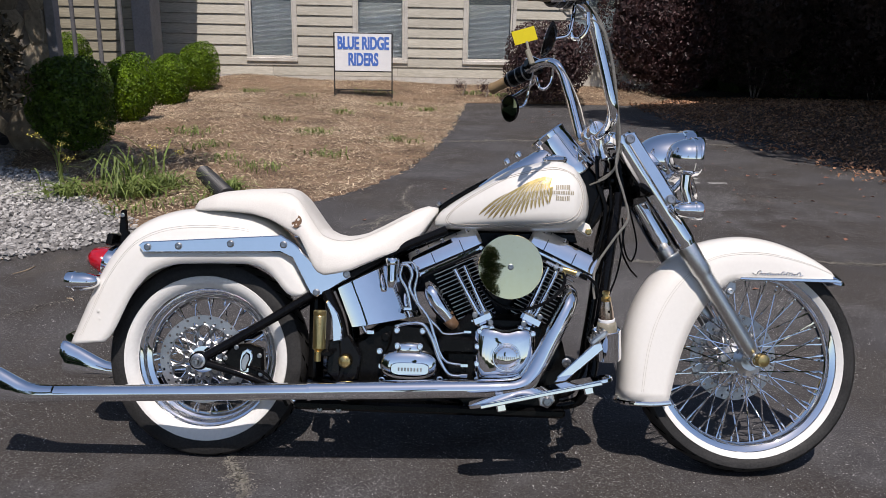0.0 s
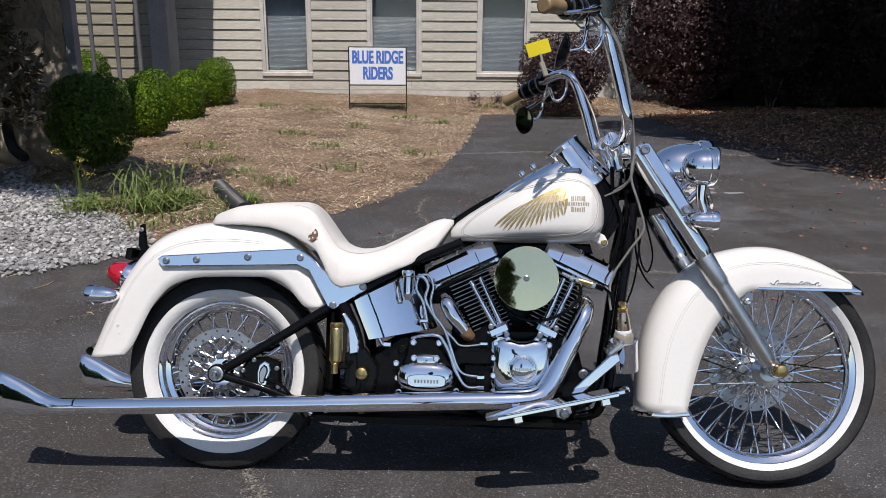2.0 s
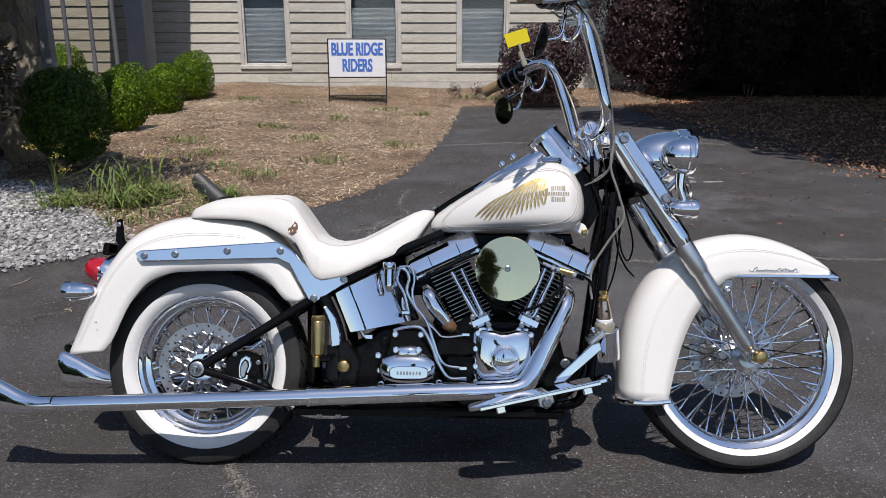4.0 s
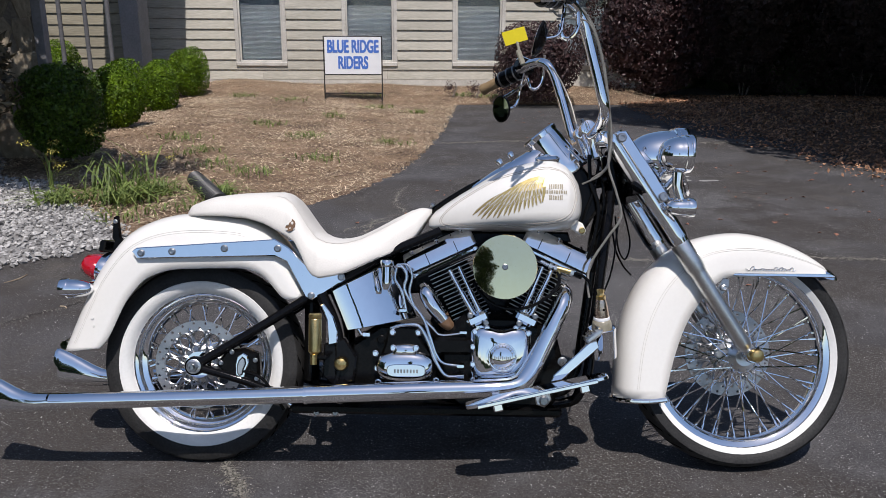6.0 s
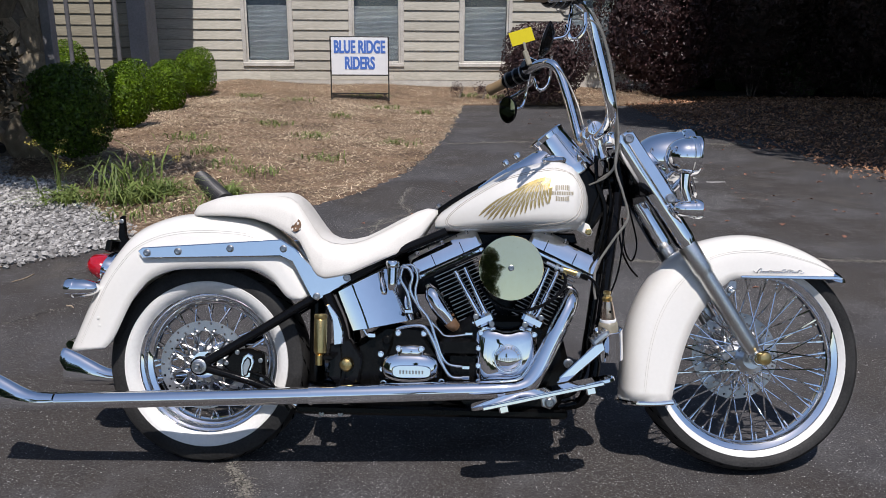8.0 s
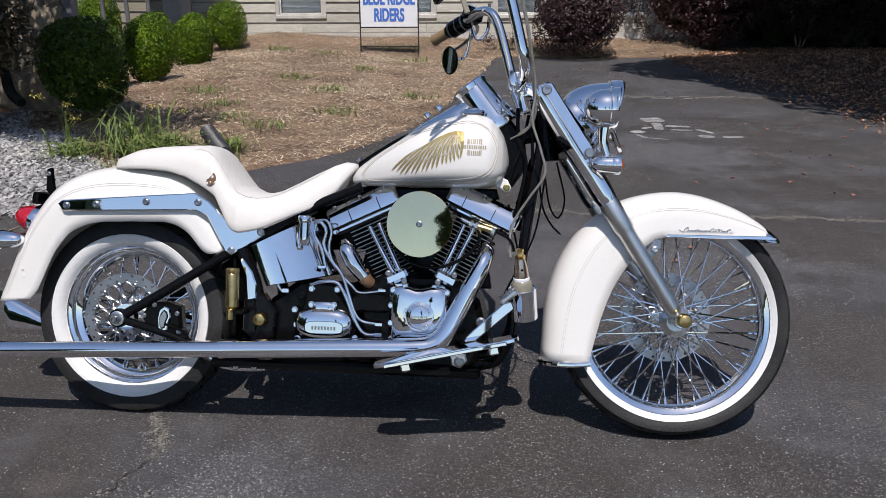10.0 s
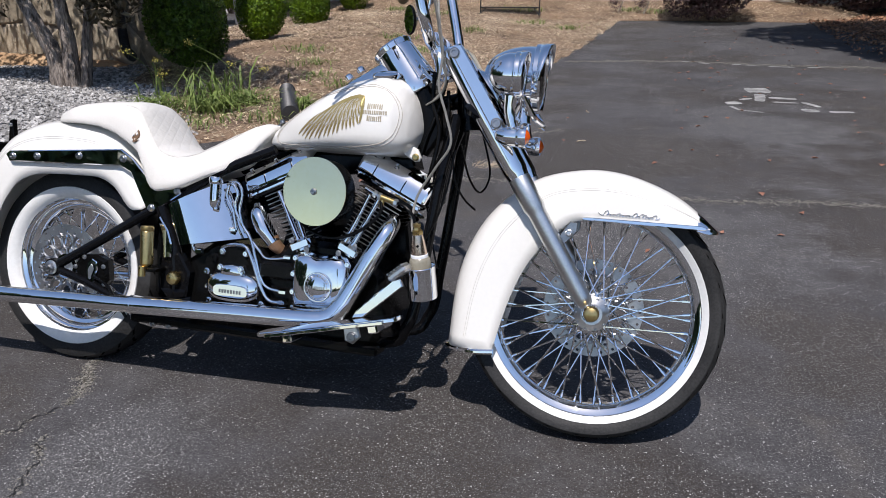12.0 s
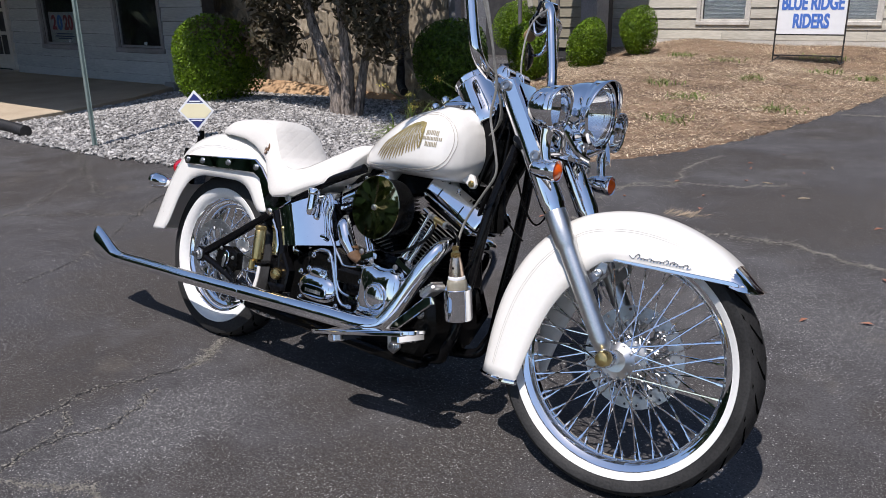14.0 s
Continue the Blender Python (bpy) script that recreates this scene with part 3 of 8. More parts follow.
def gravel(n, seed):
    rng = np.random.default_rng(seed)
    p = scatter(rng, GRAVEL, n, 0.14, 2.0, 0.10)
    base = np.array([(1, 0, 0), (-1, 0, 0), (0, 1, 0), (0, -1, 0), (0, 0, 1), (0, 0, -1)], float)
    tri = np.array([(0, 2, 4), (2, 1, 4), (1, 3, 4), (3, 0, 4), (2, 0, 5), (1, 2, 5), (3, 1, 5), (0, 3, 5)])
    k = len(p)
    s = 0.019 * rng.uniform(0.5, 1.55, (k, 1, 1)) * rng.uniform(0.6, 1.25, (k, 6, 1))
    q = rng.normal(0, 1, (k, 4))
    q /= np.linalg.norm(q, axis=1, keepdims=True)
    w, x, y, z = q.T
    R = np.stack([np.stack([1 - 2 * (y * y + z * z), 2 * (x * y - z * w), 2 * (x * z + y * w)], -1),
                  np.stack([2 * (x * y + z * w), 1 - 2 * (x * x + z * z), 2 * (y * z - x * w)], -1),
                  np.stack([2 * (x * z - y * w), 2 * (y * z + x * w), 1 - 2 * (x * x + y * y)], -1)], -2)
    v = np.einsum("kij,kvj->kvi", R, base[None] * s) * np.array([1, 1, 0.75]) + p[:, None] + np.array([0, 0, 0.008])
    me = bpy.data.meshes.new("gravel")
    me.from_pydata(v.reshape(-1, 3).tolist(), [], (tri[None] + 6 * np.arange(k)[:, None, None]).reshape(-1, 3).tolist())
    me.materials.append(PEBBLE)
    return tagged(new("gravel", me), "loose grey and white crushed stones", "gravel", kind="stuff")


gravel(21000, 5)


# cracks and old paint on the asphalt
def crack(points, width, seed, fill=CRACK_DARK, dust=9):
    """A jagged dark fissure with broken bits of pale grit along its edges."""
    rng = np.random.default_rng(seed)
    line = spline([(x, y, 0) for x, y in points], 10)
    fine = []
    for a, b in zip(line, line[1:]):
        k = max(1, int((b - a).length / 0.022))
        fine += [a.lerp(b, i / k) for i in range(k)]
    sway, dark, grit, rows = 0.0, Shape(), Shape(), []
    for i, q in enumerate(fine):
        d = (fine[min(i + 1, len(fine) - 1)] - fine[max(i - 1, 0)]).normalized()
        s = Vector((-d.y, d.x, 0))
        sway = 0.55 * sway + rng.normal(0, width * 1.2)
        q = q + s * sway
        w = width * 0.42 * rng.uniform(0.1, 1.3)
        rows.append([tuple(q + s * w + Vector((0, 0, 0.0035))), tuple(q - s * w + Vector((0, 0, 0.0035)))])
        for k in range(dust):
            c = q + s * float(rng.normal(0, width * 2.6)) * (0.35 + abs(math.sin(i * 0.21 + seed) * math.sin(i * 0.057))) + d * rng.uniform(-0.011, 0.011)
            r0, a = rng.uniform(0.0012, 0.0036) * max(1.0, width / 0.007), rng.uniform(0, 6.28)
            grit.add([tuple(c + Vector((r0 * rng.uniform(0.6, 1.8) * math.cos(a + b), r0 * math.sin(a + b), 0.0022))) for b in (0, 2.1, 4.2)], [(0, 1, 2)])
        for side in (1, -1):
            if rng.random() < 0.6:
                c = q + s * side * (w + width * rng.uniform(0.1, 1.4)) + d * rng.uniform(-0.01, 0.01)
                r0 = rng.uniform(0.002, 0.008)
                ring = [c + Vector((r0 * math.cos(a) * rng.uniform(0.6, 1.2), r0 * math.sin(a) * rng.uniform(0.6, 1.2), 0.0025)) for a in (0.3, 1.6, 2.9, 4.1, 5.2)]
                grit.add([tuple(p) for p in ring] + [tuple(c + Vector((0, 0, 0.005)))], [(m, (m + 1) % 5, 5) for m in range(5)])
    dark.grid(rows)
    ob = solid("asphalt_crack", dark, fill, "jagged crack in the asphalt with pale grit", "crack", "cracks in the driveway", "structure", smooth=0)
    tagged(part("grit", grit, CRACK, ob, smooth=0), kind="stuff")
    return ob


for i, (pts, w) in enumerate([
    ([(-0.66, 1.0), (-0.68, 1.43), (-0.69, 1.63), (-0.71, 1.76), (-0.65, 1.89), (-0.59, 2.06)], 0.007),
    ([(-0.40, 1.05), (-0.46, 1.33), (-0.50, 1.43), (-0.48, 1.52), (-0.45, 1.69), (-0.47, 1.81), (-0.54, 1.9)], 0.0065),
    ([(-0.64, 1.63), (-0.56, 1.58), (-0.49, 1.51)], 0.005),
    ([(-3.6, 2.6), (-2.6, 3.3), (-2.2, 3.45), (-1.6, 4.2)], 0.008),
    ([(-5.39, 4.24), (-4.66, 3.9), (-4.09, 3.65), (-3.3, 3.3)], 0.010),
    ([(-3.9, 4.4), (-3.32, 4.0), (-2.85, 3.35), (-2.44, 2.87), (-2.17, 2.48), (-2.05, 2.1)], 0.009),
    ([(-5.27, 4.2), (-4.38, 3.77), (-3.97, 3.37), (-3.49, 2.84), (-3.3, 2.2)], 0.009),
]):
    crack(pts, w, 20 + i)
for i, (pts, w) in enumerate([
    ([(-0.5, 4.62), (-0.24, 4.69), (0.05, 4.77), (0.35, 4.80), (0.77, 4.83), (1.33, 4.66), (2.2, 4.75), (3.4, 4.6)], 0.014),
    ([(-0.24, 4.69), (-0.42, 4.95), (-0.46, 5.2), (-0.44, 5.59), (-0.26, 5.87), (0.11, 5.94), (0.5, 6.2)], 0.012),
    ([(-0.62, 5.38), (-0.4, 5.62), (-0.18, 5.8), (-0.29, 6.23), (-0.3, 6.6), (-0.24, 7.0)], 0.010),
    ([(-0.6, 1.25), (-0.38, 1.32), (-0.25, 1.38), (-0.16, 1.44), (-0.05, 1.42)], 0.006),
    ([(-0.72, 2.42), (-0.664, 2.278), (-0.632, 2.221), (-0.612, 2.182), (-0.588, 2.13), (-0.59, 2.05)], 0.006),
    ([(0.1, 9.75), (0.63, 9.88), (1.49, 10.01), (2.48, 9.87), (3.15, 9.91), (4.2, 9.8)], 0.02),
]):
    crack(pts, w, 40 + i, CRACK, 24)

def worn_paint(strokes, label, seed):
    """Worn paint strokes (from, to, half width at each end) with ragged outlines, as one marking."""
    rng = np.random.default_rng(seed)
    sh = Shape()
    for a, b, w0, w1 in strokes:
        a, b = Vector((*a, 0.004)), Vector((*b, 0.004))
        s = Vector((-(b - a).y, (b - a).x, 0)).normalized()
        n = max(6, int((b - a).length / 0.02))
        rows = []
        for i in range(n + 1):
            w = (w0 + (w1 - w0) * i / n) * (0.55 if i in (0, n) else 1.0)
            rows.append([tuple(a.lerp(b, i / n) + s * w * rng.uniform(0.8, 1.08)), tuple(a.lerp(b, i / n) - s * w * rng.uniform(0.8, 1.08))])
        sh.grid(rows)
    return solid("road_marking", sh, OLD_PAINT, label, "road marking", kind="structure", smooth=0)


worn_paint((((1.96, 8.20), (2.18, 8.23), 0.12, 0.13), ((2.07, 8.02), (2.04, 7.66), 0.055, 0.045), ((2.13, 7.85), (2.36, 7.83), 0.05, 0.045), ((2.14, 7.65), (2.35, 7.64), 0.03, 0.025), ((1.975, 7.80), (1.88, 7.70), 0.035, 0.03),
            ((1.865, 7.58), (1.75, 7.50), 0.075, 0.05), ((1.77, 7.40), (1.83, 7.25), 0.02, 0.018), ((1.83, 7.25), (2.02, 7.17), 0.018, 0.012), ((2.39, 7.69), (2.50, 7.49), 0.032, 0.03), ((2.34, 7.31), (2.46, 7.36), 0.075, 0.06), ((2.54, 7.30), (2.73, 7.33), 0.04, 0.03)),
           "faded white painted symbol on the asphalt", 8)
worn_paint((((1.42, 10.01), (1.50, 9.98), 0.03, 0.03), ((1.60, 9.91), (1.72, 9.88), 0.03, 0.028), ((1.96, 9.86), (2.06, 9.85), 0.03, 0.03), ((2.12, 9.84), (2.22, 9.81), 0.028, 0.025), ((2.34, 9.77), (2.61, 9.76), 0.032, 0.03), ((2.74, 9.76), (2.91, 9.78), 0.034, 0.028)),
           "worn dashes of an old white painted line", 9)

# fallen leaves
leaf = Shape().add([(-0.035, 0, 0.004), (-0.012, -0.018, 0.012), (0.03, -0.004, 0.006), (-0.008, 0.019, 0.014), (0, 0, 0.004)], [(0, 1, 4), (1, 2, 4), (2, 3, 4), (3, 0, 4)])
leaf_mesh = leaf.mesh("fallen_leaf", 0)
leaf_mesh.materials.append(DRY_LEAF)
rng = np.random.default_rng(11)
spots = [(1.15 + 0.2, 4.5), (2.85, 5.3), (2.75, 5.35), (0.1, 5.6), (-0.2, 5.9), (-0.55, 5.6)]
spots += [(float(rng.uniform(1.2, 5.2)), float(rng.uniform(5.5, 13.5))) for _ in range(170)]
spots += [(float(rng.uniform(-0.6, 2.0)), float(rng.uniform(3.6, 8))) for _ in range(22)]
for x, y in spots:
    ob = part("fallen_leaf", leaf_mesh, DRY_LEAF, m=pose(x, y, 0.002, float(rng.uniform(-10, 10)), float(rng.uniform(-10, 10)), float(rng.uniform(0, 360))) @ Matrix.Diagonal((float(rng.uniform(0.35, 0.9)), float(rng.uniform(0.35, 1.1)), 0.8, 1)))
    tagged(ob, "curled reddish brown leaf lying on the asphalt", "leaf", "leaves on the driveway")


# pale bits of twig and dry grass on the asphalt
for i, (x, y, L) in enumerate(((0.66, 5.87, 0.07), (0.61, 6.93, 0.1), (0.34, 6.19, 0.07), (-2.37, 4.27, 0.16), (-1.89, 3.8, 0.06), (-2.62, 4.45, 0.12))):
    a = 0.5 + i * 1.3
    dx, dy = L / 2 * math.cos(a), L / 2 * math.sin(a)
    solid("twig", tube(Shape(), [(x - dx, y - dy, 0.004), (x - dy * 0.25, y + dx * 0.25, 0.006), (x + dx, y + dy, 0.005)], [0.003, 0.004, 0.002], 6, 4), CHIP, "short pale dry twig lying on the asphalt", "twig", "twigs on the driveway")
rng = np.random.default_rng(15)
vs = []
for i in range(130):
    c = np.array([0.15, 5.09, 0.004]) + rng.normal(0, 1, 3) * [0.06, 0.035, 0]
    a, L = rng.normal(0.4, 0.7), rng.uniform(0.02, 0.07)
    u, w = np.array([math.cos(a), math.sin(a), rng.uniform(-0.1, 0.5)]) * L, np.array([-math.sin(a), math.cos(a), 0]) * 0.0018
    vs.append([c - w, c + w, c + u + w * 0.3, c + u - w * 0.3])
tagged(new("dead_grass", quads("dead_grass", np.array(vs), CHIP)), "tuft of dead straw-coloured grass in a crack", "grass", kind="stuff")

# ---- house with cream lap siding ----
HOUSE = pose(0, 16.35, 0.0, 0, 0, 3.0)      # its front runs along local x at local y = 0


def board(width, height=0.2, thick=0.03):
    """One lap board, thicker at its lower edge."""
    sh = Shape()
    x, b = width / 2, 0.0015
    sec = [(-0.004, 0.012), (-thick, 0.0), (-thick - 0.001, 0.012), (-0.009, height - 0.006), (-0.004, height - 0.006)]
    sh.grid([[(xx, p[0], p[1]) for p in sec] for xx in (-x + b, x - b)], True, True)
    return sh.mesh("siding_board", 0)


def lap_wall(parent, spans_at, z0, z1, material, course=0.2, proud=0.0):
    cache = {}
    z = z0
    r = random.Random(5)
    while z < z1:
        for a, b in spans_at(z, z + course):
            cuts = [a]
            while b - cuts[-1] > 3.2:
                cuts.append(cuts[-1] + r.uniform(1.6, 2.8))
            cuts.append(b)
            for c, d in zip(cuts, cuts[1:]):
                w = round(d - c, 3)
                if w < 0.03:
                    continue
                if w not in cache:
                    cache[w] = board(w, course)
                    cache[w].materials.append(material)
                part("siding_board", cache[w], material, parent, m=pose((c + d) / 2, -proud, z, r.uniform(-0.5, 0.5), r.uniform(-0.12, 0.12), 0))
        z += course


def window(parent, x0, x1, z0, z1, name="window_1", blind_drop=1.0, paint=TRIM_PAINT):
    w, h, cx, cz = x1 - x0, z1 - z0, (x0 + x1) / 2, (z0 + z1) / 2
    # sheet behind the glass; without a blind, its dark colour is the room's shade
    win = part(name, Shape().box((w + (0.02 if blind_drop else 0.9), 0.02, h + (0.02 if blind_drop else 0.6)), pose(cx, 0.30, cz)), ROOM_BLUE if blind_drop else DARK_BACKING, parent, "tall window with grey blinds and weathered frame")
    tagged(win, kind="structure")
    t = 0.075
    for fx, fz, sx, sz in ((x0 - t / 2, cz, t, h + 2 * t), (x1 + t / 2, cz, t, h + 2 * t)):
        part("window_frame", Shape().box((sx, 0.05, sz), pose(fx, -0.02, fz), 0.006), paint, win)
    part("window_frame", Shape().box((w - 0.004, 0.05, t), pose(cx, -0.02, z1 + t / 2), 0.006), paint, win)
    part("window_sill", Shape().box((w + 2 * t, 0.066, 0.075), pose(cx, -0.026, z0 - 0.0385), 0.008), paint, win)
    for sx in (x0 + 0.018, x1 - 0.018):
        part("sash", Shape().box((0.036, 0.03, h), pose(sx, 0.02, cz), 0.004), paint, win)
    part("sash", Shape().box((w - 0.075, 0.03, 0.036), pose(cx, 0.02, z0 + 0.018), 0.004), paint, win)
    pane = part("pane", Shape().box((w - 0.072, 0.006, h - 0.04), pose(cx, 0.025, cz + 0.018)), WINDOW_GLASS, win)
    pane.visible_shadow = False
    if blind_drop:
        sl = Shape()
        z = z0 + 0.05
        while z < z0 + h * blind_drop:
            sl.box((w - 0.09, 0.03, 0.0016), pose(cx, 0.085, z, -38, 0, 0))
            z += 0.024
        part("blind", sl, BLIND, win, "closed grey slatted blind", smooth=0)
    return win


house = thing("house", "single-storey house front with weathered cream lap siding and grey windows", "house", HOUSE, kind="structure")
WINS = [(-3.84, -2.98), (-1.73, -0.78), (0.48, 1.40), (2.62, 3.55)]


def house_spans(za, zb):
    out, x = [], -5.75
    for a, b in WINS:
        a, b = a - 0.075, b + 0.075
        if zb > 0.60 and za < 2.4:
            out.append((x, a))
            x = b
    out.append((x, 4.4))
    return out


wall = Shape()
xs = [-5.75] + [v for a, b in WINS for v in (a, b)] + [4.4]
for i in range(0, len(xs), 2):
    wall.box((xs[i + 1] - xs[i], 0.2, 3.1), pose((xs[i] + xs[i + 1]) / 2, 0.1, 1.55))
for a, b in WINS:
    wall.box((b - a, 0.2, 0.69), pose((a + b) / 2, 0.1, 0.345))
    wall.box((b - a, 0.2, 0.8), pose((a + b) / 2, 0.1, 2.7))
# dark wall shows through the board gaps and stands for lap shadows
part("wall_north", wall, DARK_BACKING, house, smooth=0)
part("foundation", Shape().box((10.15, 0.024, 0.42), pose(-0.675, -0.0145, 0.155), 0.003), TRIM_PAINT, house, "pale painted foundation board")
lap_wall(house, house_spans, 0.357, 3.0, SIDING, 0.195)
for a, b in WINS:
    window(house, a, b, 0.70, 2.35, blind_drop=0.66)
    part("apron_board", Shape().box((b - a + 0.146, 0.022, 0.075), pose((a + b) / 2, -0.018, 0.588)), SIDING, house)
part("eaves", Shape().box((10.4, 0.34, 0.18), pose(-0.67, -0.08, 3.12), 0.01), TRIM_PAINT, house)
part("roof", Shape().prism([(-0.28, 3.22), (6.0, 6.2), (12.0, 3.22)], -4.6, 6.0, 0, pose(0, 0, 0, 0, 0, 90)), SHINGLE, house)

# ---- porch, recess and stone pier between the two fronts ----
porch = thing("entrance", "shaded entrance recess with grey corner post and cream siding", "entrance", pose(0, 0, 0, 0, 0, 0), kind="structure")
part("wall_recess", Shape().box((2.9, 0.2, 3.1), pose(-6.8, 15.35, 1.55)), DARK_BACKING, porch)
rec = thing("recess_wall", "weathered lap siding at the back of the entrance, coloured darker for dim light", "wall", pose(-6.9, 15.24, 0), kind="structure")
lap_wall(rec, lambda a, b: [(-0.42, 1.5)], 0.2, 3.0, SIDING_DIM)
part("corner_post", Shape().box((0.33, 0.5, 3.1), pose(-5.285, 14.55, 1.55), 0.01), GREY_PAINT, porch)
part("trim", Shape().box((0.11, 0.09, 3.1), pose(-7.36, 15.15, 1.55), 0.006), TRIM_PAINT, porch)
part("roof", Shape().box((1.25, 4.0, 0.2), pose(-5.355, 14.35, 3.2), 0.01), SHINGLE, porch)
for x, y in ((-5.72, 12.6), (-5.33, 12.6), (-4.98, 12.6)):
    ob = solid("porch_post", Shape().lathe([(0.033, 0), (0.033, 3.0)], pose(x, y, 0.06), 14), POST_PAINT, "slim dark grey steel porch post", "post", "porch posts", "structure")

pier = thing("stone_wall", "rough field-stone pier with recessed mortar joints in tree shade", "stone wall", pose(0, 0, 0), kind="structure")
part("core", Shape().box((5.4, 0.3, 3.1), pose(-6.79, 8.56, 1.55)), MORTAR, pier)


def stone_block(seed):
    r = random.Random(seed)
    n = r.randint(6, 8)
    ring = []
    for i in range(n):
        a = 2 * math.pi * (i + r.uniform(-0.25, 0.25)) / n
        k = r.uniform(0.82, 1.05) / max(abs(math.cos(a)), abs(math.sin(a))) ** 0.75
        ring.append((0.5 * k * math.cos(a), 0.5 * k * math.sin(a)))
    rows = [[(p[0] * s, -d, p[1] * s) for p in ring] for s, d in ((1.0, -0.03), (0.98, 0.6), (0.86, 0.95))]
    sh = Shape().grid(rows, True, True)
    me = sh.mesh("stone", 30)
    me.materials.append(STONE)
    return me


STONES = [stone_block(s) for s in range(14)]
r = random.Random(2)


def stone_face(place, width, height):
    z = 0.02
    while z < height:
        h = r.uniform(0.24, 0.44)
        x = -r.uniform(0, 0.2)
        while x < width:
            w = r.uniform(0.20, 0.52)
            w = min(w, width - x)
            if x + w > 0.05 and w > 0.05:
                part("stone", r.choice(STONES), STONE, pier, m=place @ pose(x + w / 2, 0.0, z + h / 2, 0, r.uniform(-28, 28), 0) @ Matrix.Diagonal((w * 1.10, r.uniform(0.012, 0.026), h * r.uniform(1.05, 1.3), 1)))
            x += w
        z += h


stone_face(pose(-9.5, 8.405, 0), 5.4, 2.4)
part("side_trim", Shape().box((0.10, 0.12, 3.1), pose(-4.04, 8.44, 1.55), 0.006), GREY_PAINT, pier)
# overhang added out of view, wide enough to keep pier and trim shaded
part("unseen_shade_roof", Shape().box((5.9, 1.3, 0.16), pose(-6.75, 8.05, 3.3)), SHINGLE, pier)
dp = solid("downspout", tube(Shape(), [(-4.75, 8.27, 2.6), (-4.75, 8.25, 0.7), (-4.72, 8.2, 0.42), (-4.6, 8.05, 0.26), (-4.38, 7.85, 0.19)], 0.045, 14), BLACK_PLASTIC, "black corrugated downspout hose on the stone", "drainpipe")
rib = Shape()
hose = [Vector(p) for p in ((-4.75, 8.25, 0.8), (-4.75, 8.24, 0.6), (-4.72, 8.2, 0.42), (-4.6, 8.05, 0.26), (-4.38, 7.85, 0.19))]
hose = spline([tuple(p) for p in hose], 8)
for a, b in zip(hose, hose[1:]):
    rib.lathe([(0.044, -0.005), (0.054, 0), (0.044, 0.005)], axis_to(b - a, a), 14)
tagged(part("ribs", rib, BLACK_PLASTIC, dp), kind="stuff")

# ---- grey building on the other side ----
HALL = pose(0, 7.65, 0.0)
hall = thing("grey_building", "grey lap-sided building front in porch shade with dark windows", "building", HALL, kind="structure")
HW = [(-12.44, -11.30), (-10.08, -8.93)]


def hall_spans(za, zb):
    out, x = [], -13.62
    for a, b in HW:
        if zb > 0.65:
            out.append((x, a - 0.075))
            x = b + 0.075
    out.append((x, -7.87 if zb > 0.45 else -8.80))
    return out


hw = Shape()
xs = [-13.62] + [v for a, b in HW for v in (a, b)] + [-7.87]
for i in range(0, len(xs), 2):
    hw.box((xs[i + 1] - xs[i], 0.2, 3.0), pose((xs[i] + xs[i + 1]) / 2, 0.1, 1.5))
for a, b in HW:
    hw.box((b - a, 0.2, 0.58), pose((a + b) / 2, 0.1, 0.29))
    hw.box((b - a, 0.2, 0.7), pose((a + b) / 2, 0.1, 2.65))
hw.box((1.13, 0.2, 0.9), pose(-14.185, 0.1, 2.55))
hw.box((5.0, 0.2, 3.0), pose(-17.25, 0.1, 1.5))
part("wall_west", hw, DARK_BACKING, hall, smooth=0)
lap_wall(hall, hall_spans, 0.0, 3.0, SIDING_BLUE)
for a, b in HW:
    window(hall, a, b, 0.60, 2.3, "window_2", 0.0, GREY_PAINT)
part("corner_board", Shape().box((0.17, 0.05, 0.40), pose(-8.70, -0.03, 0.25, 0, -6, 0), 0.008), SIDING_BLUE, hall)
part("foot_block", Shape().box((0.24, 0.14, 0.12), pose(-8.68, -0.08, 0.065), 0.01), GREY_PAINT, hall)
door = part("door_1", Shape().box((0.95, 0.05, 2.05), pose(-14.22, 0.06, 1.13), 0.006), TRIM_PAINT, hall, "white glazed entrance door")
for i in range(2):
    for j in range(4):
        part("pane", Shape().box((0.32, 0.012, 0.36), pose(-14.40 + i * 0.38, 0.03, 0.55 + j * 0.42)), DARK_BACKING, door)
part("door_frame", Shape().box((0.12, 0.09, 2.2), pose(-13.68, -0.03, 1.2), 0.006), TRIM_PAINT, hall)
part("porch_roof", Shape().box((9.5, 3.7, 0.18), pose(-12.0, -1.85, 2.75)), SHINGLE, hall)
slab = Shape().prism([(-18, 4.45), (-7.36, 4.42), (-7.58, 5.40), (-7.95, 6.38), (-8.55, 7.39), (-8.7, 7.8), (-18, 7.8)], 0.0, -0.065, 0.008, pose(0, 0, 0, -90, 0, 0))
solid("pavement", slab, CONCRETE, "tan concrete porch slab in front of the grey building", "pavement", kind="structure")


